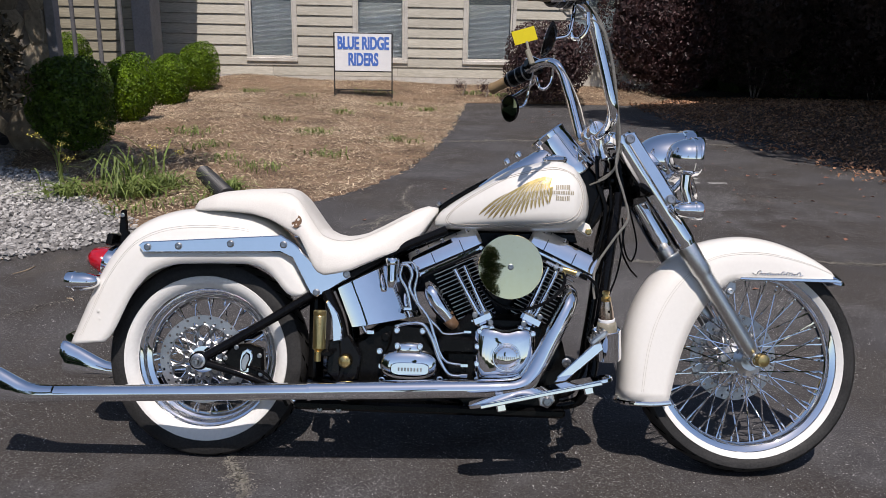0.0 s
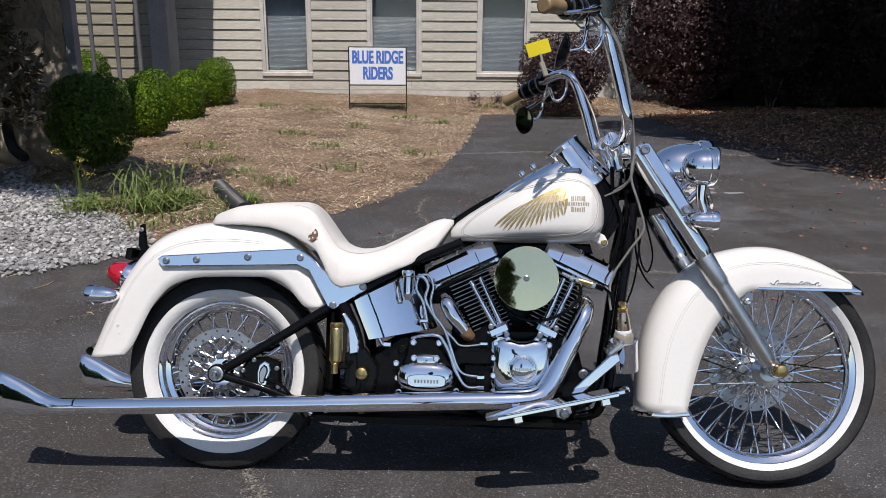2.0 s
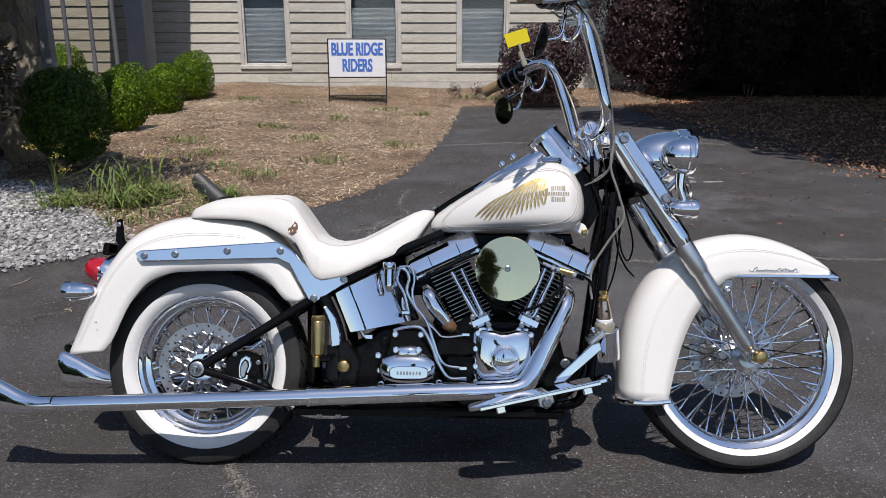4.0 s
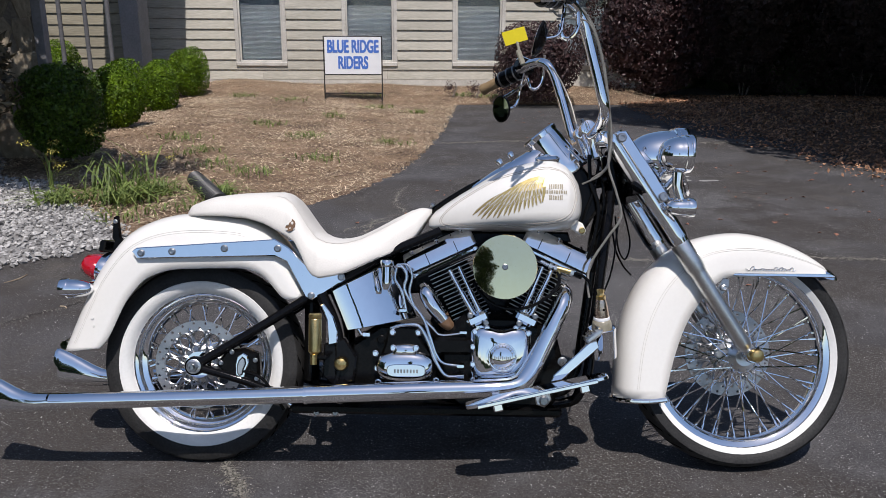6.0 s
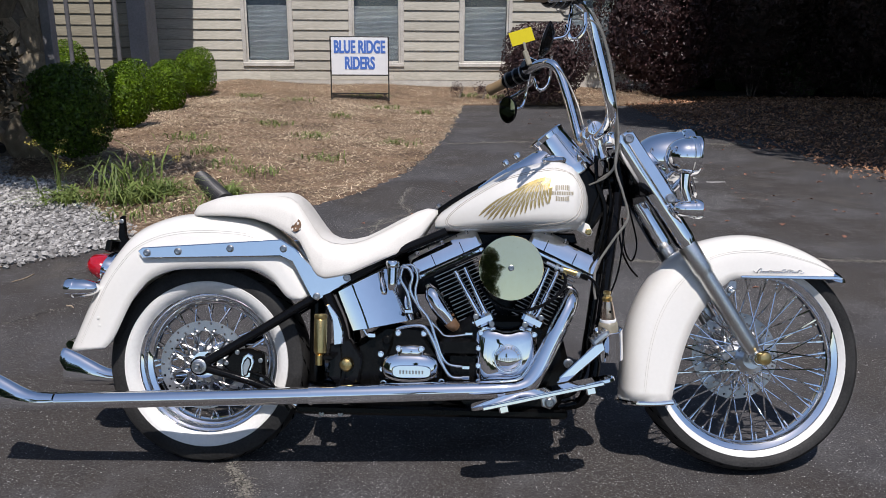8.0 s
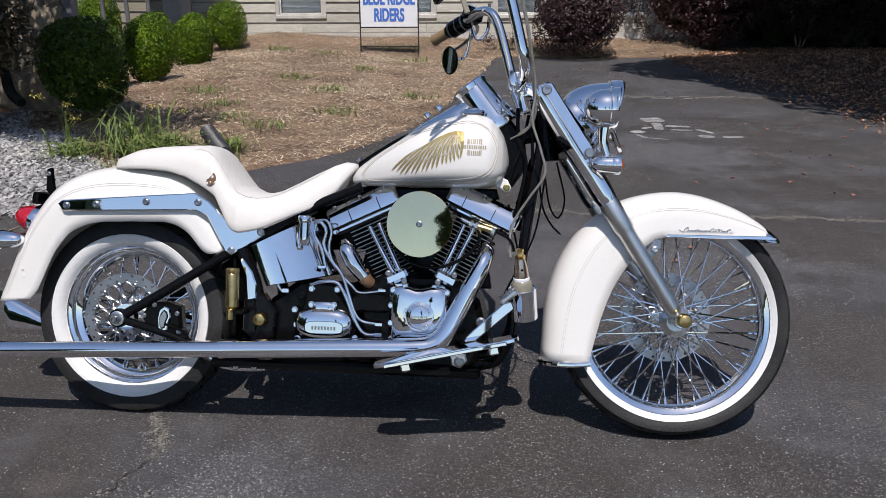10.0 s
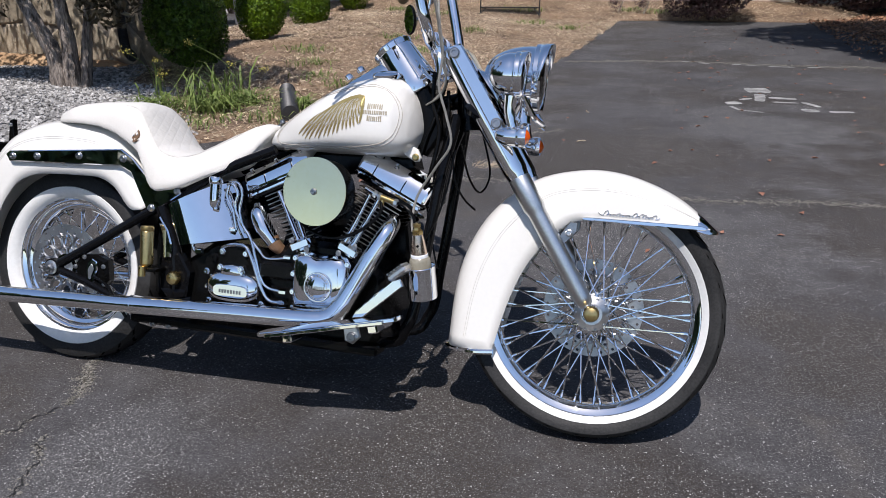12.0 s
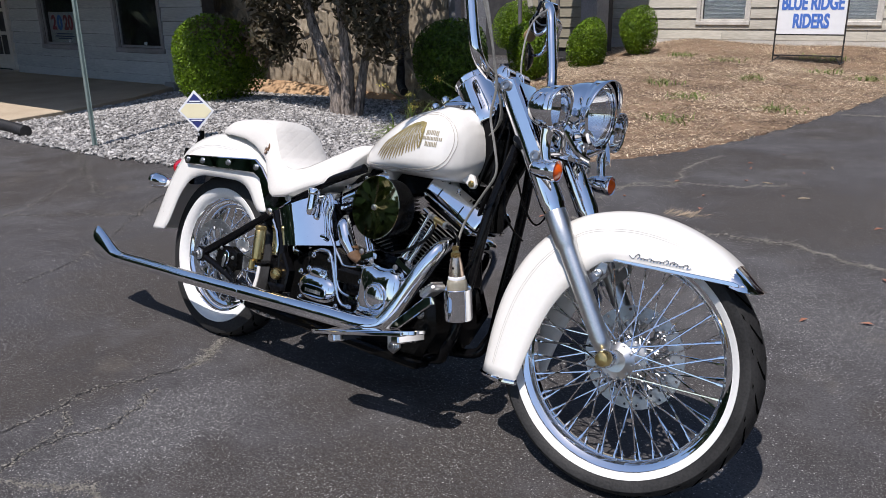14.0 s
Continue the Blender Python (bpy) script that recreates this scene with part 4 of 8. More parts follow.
def lettering(text, size, squeeze, bold, material, m, parent, name, heavy=0):
    cu = bpy.data.curves.new(name, "FONT")
    cu.body, cu.size, cu.align_x, cu.align_y, cu.offset, cu.extrude = text, size, "CENTER", "CENTER", bold, 0.001
    tmp = bpy.data.objects.new(name, cu)
    scene.collection.objects.link(tmp)
    bpy.context.view_layer.update()
    me = bpy.data.meshes.new_from_object(tmp.evaluated_get(bpy.context.evaluated_depsgraph_get()))
    bpy.data.objects.remove(tmp)
    bm = bmesh.new()
    for i in range(-heavy, heavy + 1):
        k = len(bm.verts)
        bm.from_mesh(me)
        bm.verts.ensure_lookup_table()
        for v in bm.verts[k:]:
            v.co.x = (v.co.x + 0.0075 * i) * squeeze
            v.co.z += 0.0006 * i
    bm.to_mesh(me)
    bm.free()
    return part(name, me, material, parent, m=m)


poster = thing("window_poster", "pale poster with large numerals behind the window", "poster", HALL @ pose(-11.89, 0.06, 0.865))
part("sheet", Shape().box((0.90, 0.004, 0.54), pose(0, 0, 0)), BLIND, poster)
lettering("2", 0.32, 0.95, 0.012, PRINT_RED, pose(-0.28, -0.004, 0.085, 90, 0, 0), poster, "numerals")
lettering("0", 0.32, 1.05, 0.016, SIGN_BLUE, pose(-0.09, -0.004, 0.085, 90, 0, 0), poster, "numerals")
lettering("20", 0.32, 0.95, 0.012, PRINT_RED, pose(0.19, -0.004, 0.085, 90, 0, 0), poster, "numerals")
for z, w in ((-0.09, 0.52), (-0.13, 0.62), (-0.165, 0.44)):
    part("print_bar", Shape().box((w, 0.004, 0.018), pose(0.02, -0.005, z)), NAVY, poster)
for x in (-11.72, -9.45):
    solid("window_note", Shape().box((0.075, 0.004, 0.05), pose(0, 0, 0.027), 0.001), WHITE_PANEL, "small white note standing on the window sash", "note", m=HALL @ pose(x, 0.045, 0.634, -8, 0, 0))

# ---- signs ----
SIGN = pose(-1.415, 14.4, 0.115, 0, 0, 4)
sign = thing("yard_sign", "white yard sign with blue lettering in a black iron frame", "sign", SIGN)
for x in (-0.515, 0.515):
    part("upright", Shape().box((0.022, 0.022, 1.115), pose(x, 0, 0.5575), 0.003), IRON, sign)
    part("foot", tube(Shape(), [(x, -0.2, 0.012), (x, 0.2, 0.012)], 0.011, 8), IRON, sign)
    part("brace", tube(Shape(), [(x, 0, 0.12), (x * 0.82, 0.02, 0.1), (x, -0.16, 0.02)], 0.008, 8, smooth=False), IRON, sign)
for z in (0.12, 0.445, 1.11):
    part("rail", Shape().box((1.04, 0.02, 0.02), pose(0, 0.002, z), 0.003), IRON, sign)
part("panel", Shape().box((1.0, 0.012, 0.645), pose(0, -0.004, 0.778), 0.002), WHITE_PANEL, sign)
lettering("BLUE RIDGE", 0.300, 0.565, 0.0085, SIGN_BLUE, pose(0, -0.013, 0.927, 90, 0, 0), sign, "lettering", 1)
lettering("RIDERS", 0.300, 0.565, 0.0085, SIGN_BLUE, pose(0, -0.013, 0.647, 90, 0, 0), sign, "lettering", 1)

dia = thing("diamond_sign", "small white diamond yard sign with navy corners on a stake", "sign", pose(-4.45, 4.95, 0.04, 0, 0, 30))
s = 0.175
part("stake", Shape().box((0.02, 0.012, 0.34), pose(0, 0.012, 0.06), 0.002), WHITE_PANEL, dia)
part("board", Shape().prism([(-s, 0.285), (0, 0.285 - s * 1.08), (s, 0.285), (0, 0.285 + s * 1.08)], 0.0, -0.006, 0.001), WHITE_PANEL, dia)
part("cream_band", Shape().prism([(-s * 0.86, 0.285), (-s * 0.5, 0.285 - s * 0.36), (s * 0.5, 0.285 - s * 0.36), (s * 0.86, 0.285), (s * 0.5, 0.285 + s * 0.36), (-s * 0.5, 0.285 + s * 0.36)], -0.0065, -0.0085), CREAM_PRINT, dia)
for k in (1, -1):
    part("navy_corner", Shape().prism([(-s * 0.45, 0.285 + k * s * 0.43), (s * 0.45, 0.285 + k * s * 0.43), (0, 0.285 + k * s * 0.9)], -0.0065, -0.0085), NAVY, dia)
    part("print_bar", Shape().box((s * 0.62, 0.002, 0.012), pose(0, -0.0102, 0.285 + k * s * 0.50)), WHITE_PANEL, dia)

pole_m = axis_to((0.006, 0.012, 1.0), (-5.15, 4.30, 0.0), 25)
channel = Shape().box((0.030, 0.004, 3.3), pole_m @ pose(0, 0.010, 1.63), 0.001)
for x in (-0.017, 0.017):
    channel.box((0.004, 0.022, 3.3), pole_m @ pose(x, 0, 1.63), 0.001)
    channel.box((0.014, 0.004, 3.3), pole_m @ pose(x * 1.5, -0.011, 1.63), 0.001)
solid("sign_post", channel, GREEN_METAL, "weathered green steel channel post leaning in the gravel", "post")

for pts, r0, lab in (([(-2.10, 6.88, 0.085), (-1.9, 6.50, 0.085), (-1.66, 6.0, 0.075)], 0.066, "black corrugated drain pipe lying on the mulch"),
                     ([(-7.4, 4.36, 0.075), (-6.95, 4.32, 0.075), (-6.4, 4.27, 0.065)], 0.055, "black drain pipe end lying at the slab")):
    d = solid("drain_pipe", tube(Shape(), pts, r0, 18), BLACK_PLASTIC, lab, "pipe")
    rb = Shape()
    a, b = Vector(pts[0]), Vector(pts[-1])
    for i in range(24):
        rb.lathe([(r0, -0.005), (r0 + 0.007, 0), (r0, 0.005)], axis_to(b - a, a.lerp(b, i / 23)), 18)
    part("ribs", rb, BLACK_PLASTIC, d)

# ---- planting ----
def bush(name, label, at, radii, n, size, material, seed, flat=0.0, group="", depth=0.25, fill=2500, stemmed=True):
    rng = np.random.default_rng(seed)
    ob = thing(name, label, "bush", pose(*at), group)
    p, d = crown_points(rng, n, radii, depth=depth, flat=flat)
    p[:, 2] += radii[2] * 0.98
    keep = p[:, 2] > 0.02
    part("crown", quads("crown", leaf_quads(rng, p[keep], d[keep], size), material), material, ob, smooth=0)
    core, cd = crown_points(rng, fill, [v * 0.70 for v in radii], depth=0.1, flat=flat)
    core[:, 2] += radii[2] * 0.98
    part("inner_leaves", quads("inner_leaves", leaf_quads(rng, core[core[:, 2] > 0.05], cd[core[:, 2] > 0.05], size * 3.2, 0.8, 0.4), material), material, ob, smooth=0)
    sh = Shape()
    for i in range(6 if stemmed else 1):
        a = i * 1.05
        tube(sh, [(0.04 * math.cos(a), 0.04 * math.sin(a), -0.03), (0.12 * math.cos(a), 0.12 * math.sin(a), 0.2), (radii[0] * 0.5 * math.cos(a), radii[1] * 0.5 * math.sin(a), radii[2])], [0.018, 0.014, 0.006], 6, 3)
    tagged(part("stems", sh, BARK, ob), kind="stuff")
    return ob


BOX = "clipped round bright green boxwood shrub at the bed edge"
for at, rad, sd in (((-3.94, 10.05, 0.08), (0.315, 0.31, 0.455), 31), ((-4.13, 12.1, 0.08), (0.305, 0.31, 0.42), 32), ((-4.39, 14.5, 0.16), (0.33, 0.33, 0.43), 33), ((-6.15, 13.2, 0.21), (0.42, 0.40, 0.47), 34)):
    bush("boxwood", BOX, at, rad, 13000, 0.0158, LEAF_BOX, sd, 0.25, "clipped boxwoods", depth=0.34)
bush("boxwood", "large clipped shrub, tree shade put into its darker leaf colour", (-3.69, 7.92, 0.10), (0.455, 0.44, 0.47), 13000, 0.019, LEAF_SHADE, 36, 0.2, "clipped boxwoods")
brown_bush = bush("boxwood", "large clipped green shrub by the porch, partly browned", (-6.25, 6.6, 0.12), (0.52, 0.52, 0.505), 17000, 0.018, LEAF_BOX, 37, 1.0, "clipped boxwoods")
for at, rad, n, sd in (((0.22, -0.22, 0.86), (0.26, 0.24, 0.16), 700, 3), ((0.40, -0.20, 0.62), (0.16, 0.20, 0.22), 420, 4)):
    rng = np.random.default_rng(sd)
    p, d = crown_points(rng, n, rad, depth=0.7)
    part("browned_leaves", quads("browned_leaves", leaf_quads(rng, p + np.array(at), d, 0.026), LEAF_TREE), LEAF_TREE, brown_bush, "dry brown leaves", smooth=0)
bush("purple_shrub", "rounded dark purple-leaved shrub before the house", (1.95, 14.75, 0.08), (0.82, 0.75, 0.72), 9000, 0.028, LEAF_RED, 38, 0.6)
for i, (at, rad) in enumerate((((4.45, 16.6, 0), (1.35, 1.0, 1.8)), ((6.8, 17.3, 0), (1.5, 1.2, 2.2)), ((9.2, 17.0, 0), (1.6, 1.3, 2.2)), ((11.8, 16.6, 0), (1.6, 1.3, 2.2)), ((14.4, 16.0, 0), (1.7, 1.3, 2.3)))):
    bush("hedge_shrub", "tall dark purple hedge shrub in deep shade", at, rad, 19000, 0.032, LEAF_RED if i < 1 else LEAF_DARK, 50 + i, 0.8, "dark hedge", depth=0.13, fill=5000)


def limb_tree(name, label, at, limbs, crowns, material, seed, leaf=0.035):
    """A tree with several tapered limbs and leaf clumps at the given spots."""
    rng = np.random.default_rng(seed)
    ob = thing(name, label, "tree", pose(*at))
    for pts, r0 in limbs:
        k = len(pts)
        seg = 24
        sh = tube(Shape(), pts, [r0 * (1 - 0.7 * i / (k - 1)) for i in range(k)], seg, 8)
        verts = np.array(sh.v).reshape(-1, seg, 3)
        mid = verts.mean(1, keepdims=True)
        ang, run = np.arange(seg) * 2 * math.pi / seg, np.arange(len(verts))[:, None]
        ridge = 1 + 0.13 * np.sin(3 * ang + 0.22 * run + seed) + 0.09 * np.sin(7 * ang - 0.35 * run) + rng.normal(0, 0.045, (len(verts), seg))
        sh.v = (mid + (verts - mid) * ridge[:, :, None]).reshape(-1, 3).tolist()
        part("trunk", sh, BARK, ob, smooth=60)
    vs = []
    for c, rad, n in crowns:
        p, d = crown_points(rng, n, rad, depth=0.75)
        vs.append(leaf_quads(rng, p + np.array(c), d, leaf, 0.32, 1.0))
    part("crown", quads("crown", np.concatenate(vs), material), material, ob, smooth=0)
    tw = Shape()
    for c, rad, n in crowns:
        for i in range(7 if c[2] > 1.6 else 0):
            q = rng.normal(0, 0.45, 3) * np.array(rad)
            tube(tw, [(c[0] * 0.5, c[1] * 0.5, c[2] * 0.8), tuple(np.array(c) * 0.9 + q * 0.4), tuple(np.array(c) + q)], [0.012, 0.007, 0.003], 5, 3)
    tagged(part("twig_growth", tw, BARK, ob), kind="stuff")
    return ob


limb_tree("garden_tree", "small multi-stemmed tree with peeling bark and sparse brownish leaves", (-4.5, 6.85, 0.12),
          [([(0.0, 0, -0.12), (-0.03, 0.0, 0.2), (-0.14, -0.02, 0.5), (-0.30, -0.02, 0.9), (-0.42, 0.0, 1.3), (-0.6, 0.1, 2.2)], 0.088),
           ([(0.12, 0.02, -0.12), (0.13, 0.03, 0.3), (0.10, 0.05, 0.7), (0.14, 0.0, 1.2), (0.3, 0, 2.2)], 0.082),
           ([(0.2, 0.08, -0.12), (0.27, 0.14, 0.4), (0.33, 0.25, 1.0), (0.5, 0.3, 2.0)], 0.06)],
          [((-0.95, -0.05, 0.75), (0.35, 0.4, 0.33), 800), ((-0.75, 0, 1.25), (0.55, 0.5, 0.4), 1200), ((0.1, -0.1, 1.8), (0.9, 0.8, 0.5), 3000), ((0.45, 0.1, 1.1), (0.42, 0.4, 0.38), 1000),
           ((0.62, 0.05, 0.75), (0.30, 0.3, 0.28), 450), ((-0.9, 0.1, 2.6), (2.3, 1.15, 0.5), 2600), ((0.55, -0.15, 2.6), (0.8, 0.9, 0.5), 8000), ((1.35, -0.75, 2.6), (1.0, 0.85, 0.4), 7000), ((-0.3, -0.5, 2.6), (0.6, 0.8, 0.35), 2600), ((-0.5, -0.3, 1.55), (0.5, 0.4, 0.3), 900), ((-0.75, -0.25, 0.72), (0.25, 0.2, 0.32), 420), ((-1.25, -1.25, 2.6), (0.40, 0.6, 0.3), 6000)], LEAF_TREE, 71, 0.055)

# tall trees beside the drive, whose crowns shade its far end and the hedge
def tall_tree(at, h, rad, seed):
    limbs = [([(0, 0, -0.1), (0.05, 0, h * 0.35), (0.0, 0.1, h * 0.75)], 0.22)]
    r = random.Random(seed)
    for i in range(6):
        a = i * 1.05 + r.uniform(-0.3, 0.3)
        limbs.append(([(0.03, 0, h * 0.4), (math.cos(a) * rad * 0.35, math.sin(a) * rad * 0.35, h * 0.6), (math.cos(a) * rad * 0.75, math.sin(a) * rad * 0.75, h * 0.78)], 0.09))
    crowns = []
    for i in range(11):
        a = i * 2.4
        k = math.sqrt((i + 0.5) / 11) * rad * 0.85
        crowns.append(((k * math.cos(a), k * math.sin(a), h * 0.8 + r.uniform(-0.8, 0.8)), (rad * 0.45, rad * 0.45, 0.8), 4800))
    return limb_tree("shade_tree", "tall leafy shade tree beside the driveway", at, limbs, crowns, LEAF_WOOD, seed, 0.17)


for i, (x, y, h, rad) in enumerate(((8.3, 7.8, 6.5, 3.6), (12.0, 11.5, 7.5, 3.8), (9.6, 12.7, 6.2, 3.8), (13.4, 6.5, 7.0, 3.6), (7.4, 9.2, 6.2, 3.9), (11.0, 16.5, 7.0, 3.8))):
    tall_tree((x, y, 0), h, rad, 90 + i)


# slim tree added out of view behind the viewer, mirrored in the brass disc
limb_tree("shade_tree", "slim dense evergreen tree added out of view, mirrored in the brass disc", (-1.55, -23.0, 0), [([(0, 0, -0.1), (0.05, 0, 4.0), (0, 0.05, 10.3)], 0.16)],
          [((0.25 * math.cos(i * 2.4), 0.25 * math.sin(i * 2.4), 6.0 + i * 0.75), (0.95 - 0.07 * i, 0.95 - 0.07 * i, 0.75), 1500) for i in range(6)], LEAF_WOOD, 97, 0.12)


# woods that close the place behind the viewer and to the sides
def woods(name, label, arc, near, height, n, seed):
    rng = np.random.default_rng(seed)
    ob = thing(name, label, "trees", pose(0, 0, 0), kind="structure")
    a = np.radians(rng.uniform(arc[0], arc[1], n))
    r = near + rng.gamma(2.0, 1.6, n)
    top = height * (0.75 + 0.25 * np.sin(a * 9 + 1) * np.sin(a * 23))
    z = top * rng.random(n) ** 0.8
    p = np.stack([np.cos(a) * r, np.sin(a) * r, z], 1)
    part("crown", quads("crown", leaf_quads(rng, p, np.stack([-np.cos(a), -np.sin(a), 0.4 + 0 * a], 1), 0.42, 0.6, 0.6), LEAF_WOOD), LEAF_WOOD, ob, smooth=0)
    tr = Shape()
    for k in np.linspace(arc[0] + 2, arc[1] - 2, max(4, int((arc[1] - arc[0]) / 6))):
        k = math.radians(k + rng.uniform(-2, 2))
        rr = near + rng.uniform(1, 3)
        tube(tr, [(rr * math.cos(k), rr * math.sin(k), -0.1), (rr * math.cos(k) + rng.uniform(-0.3, 0.3), rr * math.sin(k), height * 0.5), (rr * math.cos(k), rr * math.sin(k), height * 0.85)], [0.2, 0.16, 0.06], 8, 3)
    part("trunks", tr, BARK, ob)


woods("woods", "dark woodland edge beside the driveway", (150, 231), 17.0, 10.0, 10500, 201)
woods("woods", "low distant treeline behind the driveway", (224, 322), 58.0, 3.0, 9800, 202)
woods("woods", "dark woodland edge beyond the shade trees", (322, 400), 19.0, 7.0, 8000, 203)
woods("woods", "dark dense woodland behind the hedge", (38, 75), 19.5, 6.0, 9000, 204)

def tuft(rng, at, n, h, spread, material, name, label, flowers=0, loose=0.12, wide=1.0):
    ob = thing(name, label, "plant", pose(*at))
    vs = []
    for i in range(n):
        a, b = rng.uniform(0, 2 * math.pi), rng.uniform(0, spread)
        x, y = math.cos(a), math.sin(a)
        base = np.array([rng.normal(0, spread * loose), rng.normal(0, spread * loose), 0])
        b *= 1 - 0.8 * min(loose, 1)
        hh = h * rng.uniform(0.5, 1.1)
        low = base + np.array([x * b * 0.15, y * b * 0.15, hh * 0.55])
        mid = base + np.array([x * b * 0.5, y * b * 0.5, hh * rng.uniform(0.75, 0.95)])
        tip = base + np.array([x * b, y * b, hh * rng.uniform(0.1, 1.0)])
        w = np.array([-y, x, 0]) * 0.0035 * wide * rng.uniform(0.6, 1.8)
        vs += [[base - w, base + w, low + w, low - w], [low - w, low + w, mid + w * 0.8, mid - w * 0.8], [mid - w * 0.8, mid + w * 0.8, tip + w * 0.1, tip - w * 0.1]]
    part("foliage", quads("foliage", np.array(vs), material), material, ob, smooth=0)
    if flowers:
        sh, fl = Shape(), []
        for i in range(flowers):
            a, k = rng.uniform(0, 2 * math.pi), rng.uniform(0.1, 0.8)
            top = np.array([math.cos(a) * spread * k, math.sin(a) * spread * k, h * rng.uniform(0.6, 1.5)])
            tube(sh, [(0, 0, 0), tuple(top * [0.2, 0.2, 0.6]), tuple(top)], [0.004, 0.003, 0.002], 5, 3)
            c = top + rng.normal(0, 0.022, (40, 3)) * [1.3, 1.3, 0.7]
            fl.append(leaf_quads(rng, c, rng.normal(0, 1, (40, 3)), 0.008))
        tagged(part("stems", sh, LEAF_WEED, ob), kind="stuff")
        tagged(part("flowers", quads("flowers", np.concatenate(fl), FLOWER), FLOWER, ob, smooth=0), kind="stuff")
    return ob


rng = np.random.default_rng(77)
for x, y, n, h, sp, fl in ((-2.62, 6.4, 48, 0.36, 0.9, 0), (-3.2, 6.5, 7, 0.38, 0.5, 5), (-2.5, 6.7, 7, 0.40, 0.5, 3), (-2.45, 6.2, 150, 0.15, 0.6, 0), (-2.95, 6.2, 110, 0.12, 0.6, 0), (-2.3, 6.5, 100, 0.15, 0.5, 0), (-1.75, 6.35, 110, 0.12, 0.4, 0)):
    tuft(rng, (x, y, 0.03), n, h, sp, LEAF_WEED, "weed_clump", "tall green weed clump at the bed corner" if not fl else "tall weed with small yellow flower heads", fl, 0.15, 1.6)
for x, y in ((-1.6, 9.6), (-0.9, 13.4), (-2.4, 13.6), (-1.5, 11.8), (-2.9, 9.1), (-2.1, 7.6), (-1.7, 7.3), (-0.5, 9.5), (-3.3, 13.9), (-0.2, 13.0), (-1.5, 14.9), (-1.15, 14.9), (1.1, 15.3), (0.6, 15.4), (-2.2, 10.4), (-2.5, 8.3), (-1.2, 8.2), (-1.85, 6.0), (-2.3, 5.75)):
    _, z = rise(MULCH, np.array([x]), np.array([y]), 0.13, 3.0)
    tuft(rng, (x, y, float(z[0])), 52, 0.085, 0.32, LEAF_WEED, "grass_tuft", "small low green weed tuft in the mulch", 0, 0.38, 1.2)
for x, y in ((0.35, 15.3), (0.8, 15.25)):
    bush("seedling", "small dark red seedling shrub in the mulch", (x, y, 0.1), (0.15, 0.13, 0.17), 420, 0.014, LEAF_RED, int(x * 100), depth=0.95, fill=2, stemmed=False)

# ---- the motorcycle: local x ahead, y to its left, z up; it leans on its side stand ----
bike = thing("motorcycle", "cream-white cruiser motorcycle with chrome trim, whitewall tyres and high handlebar", "motorcycle", pose(0, 2.335, 0, 0, 0, -2.3) @ pose(0, 0, 0, -15.6, 0, 0))
RC, FC = Vector((-0.766, 0, 0.3186)), Vector((1.005, 0, 0.367))
RAKE = Vector((-0.54, 0, 0.842))
STEER = Matrix.Translation(FC) @ Matrix.Rotation(radians(4.4), 4, RAKE) @ Matrix.Translation(-FC)
Y_AXIS = pose(0, 0, 0, 90, 0, 0)      # turns a lathe's z onto -y


def bolt(parent, x, y, z, r=0.009, material=CHROME, h=0.007, name="bolt", m=None):
    sh = Shape().lathe([(r * 1.25, 0), (r * 1.25, h * 0.3), (r, h * 0.4), (r, h * 0.85), (r * 0.85, h), (r * 0.45, h), (r * 0.42, h * 0.7), (0.0005, h * 0.7)], Matrix.Translation((x, y, z)) @ Y_AXIS, 14)
    return part(name, sh, material, parent, m=m)


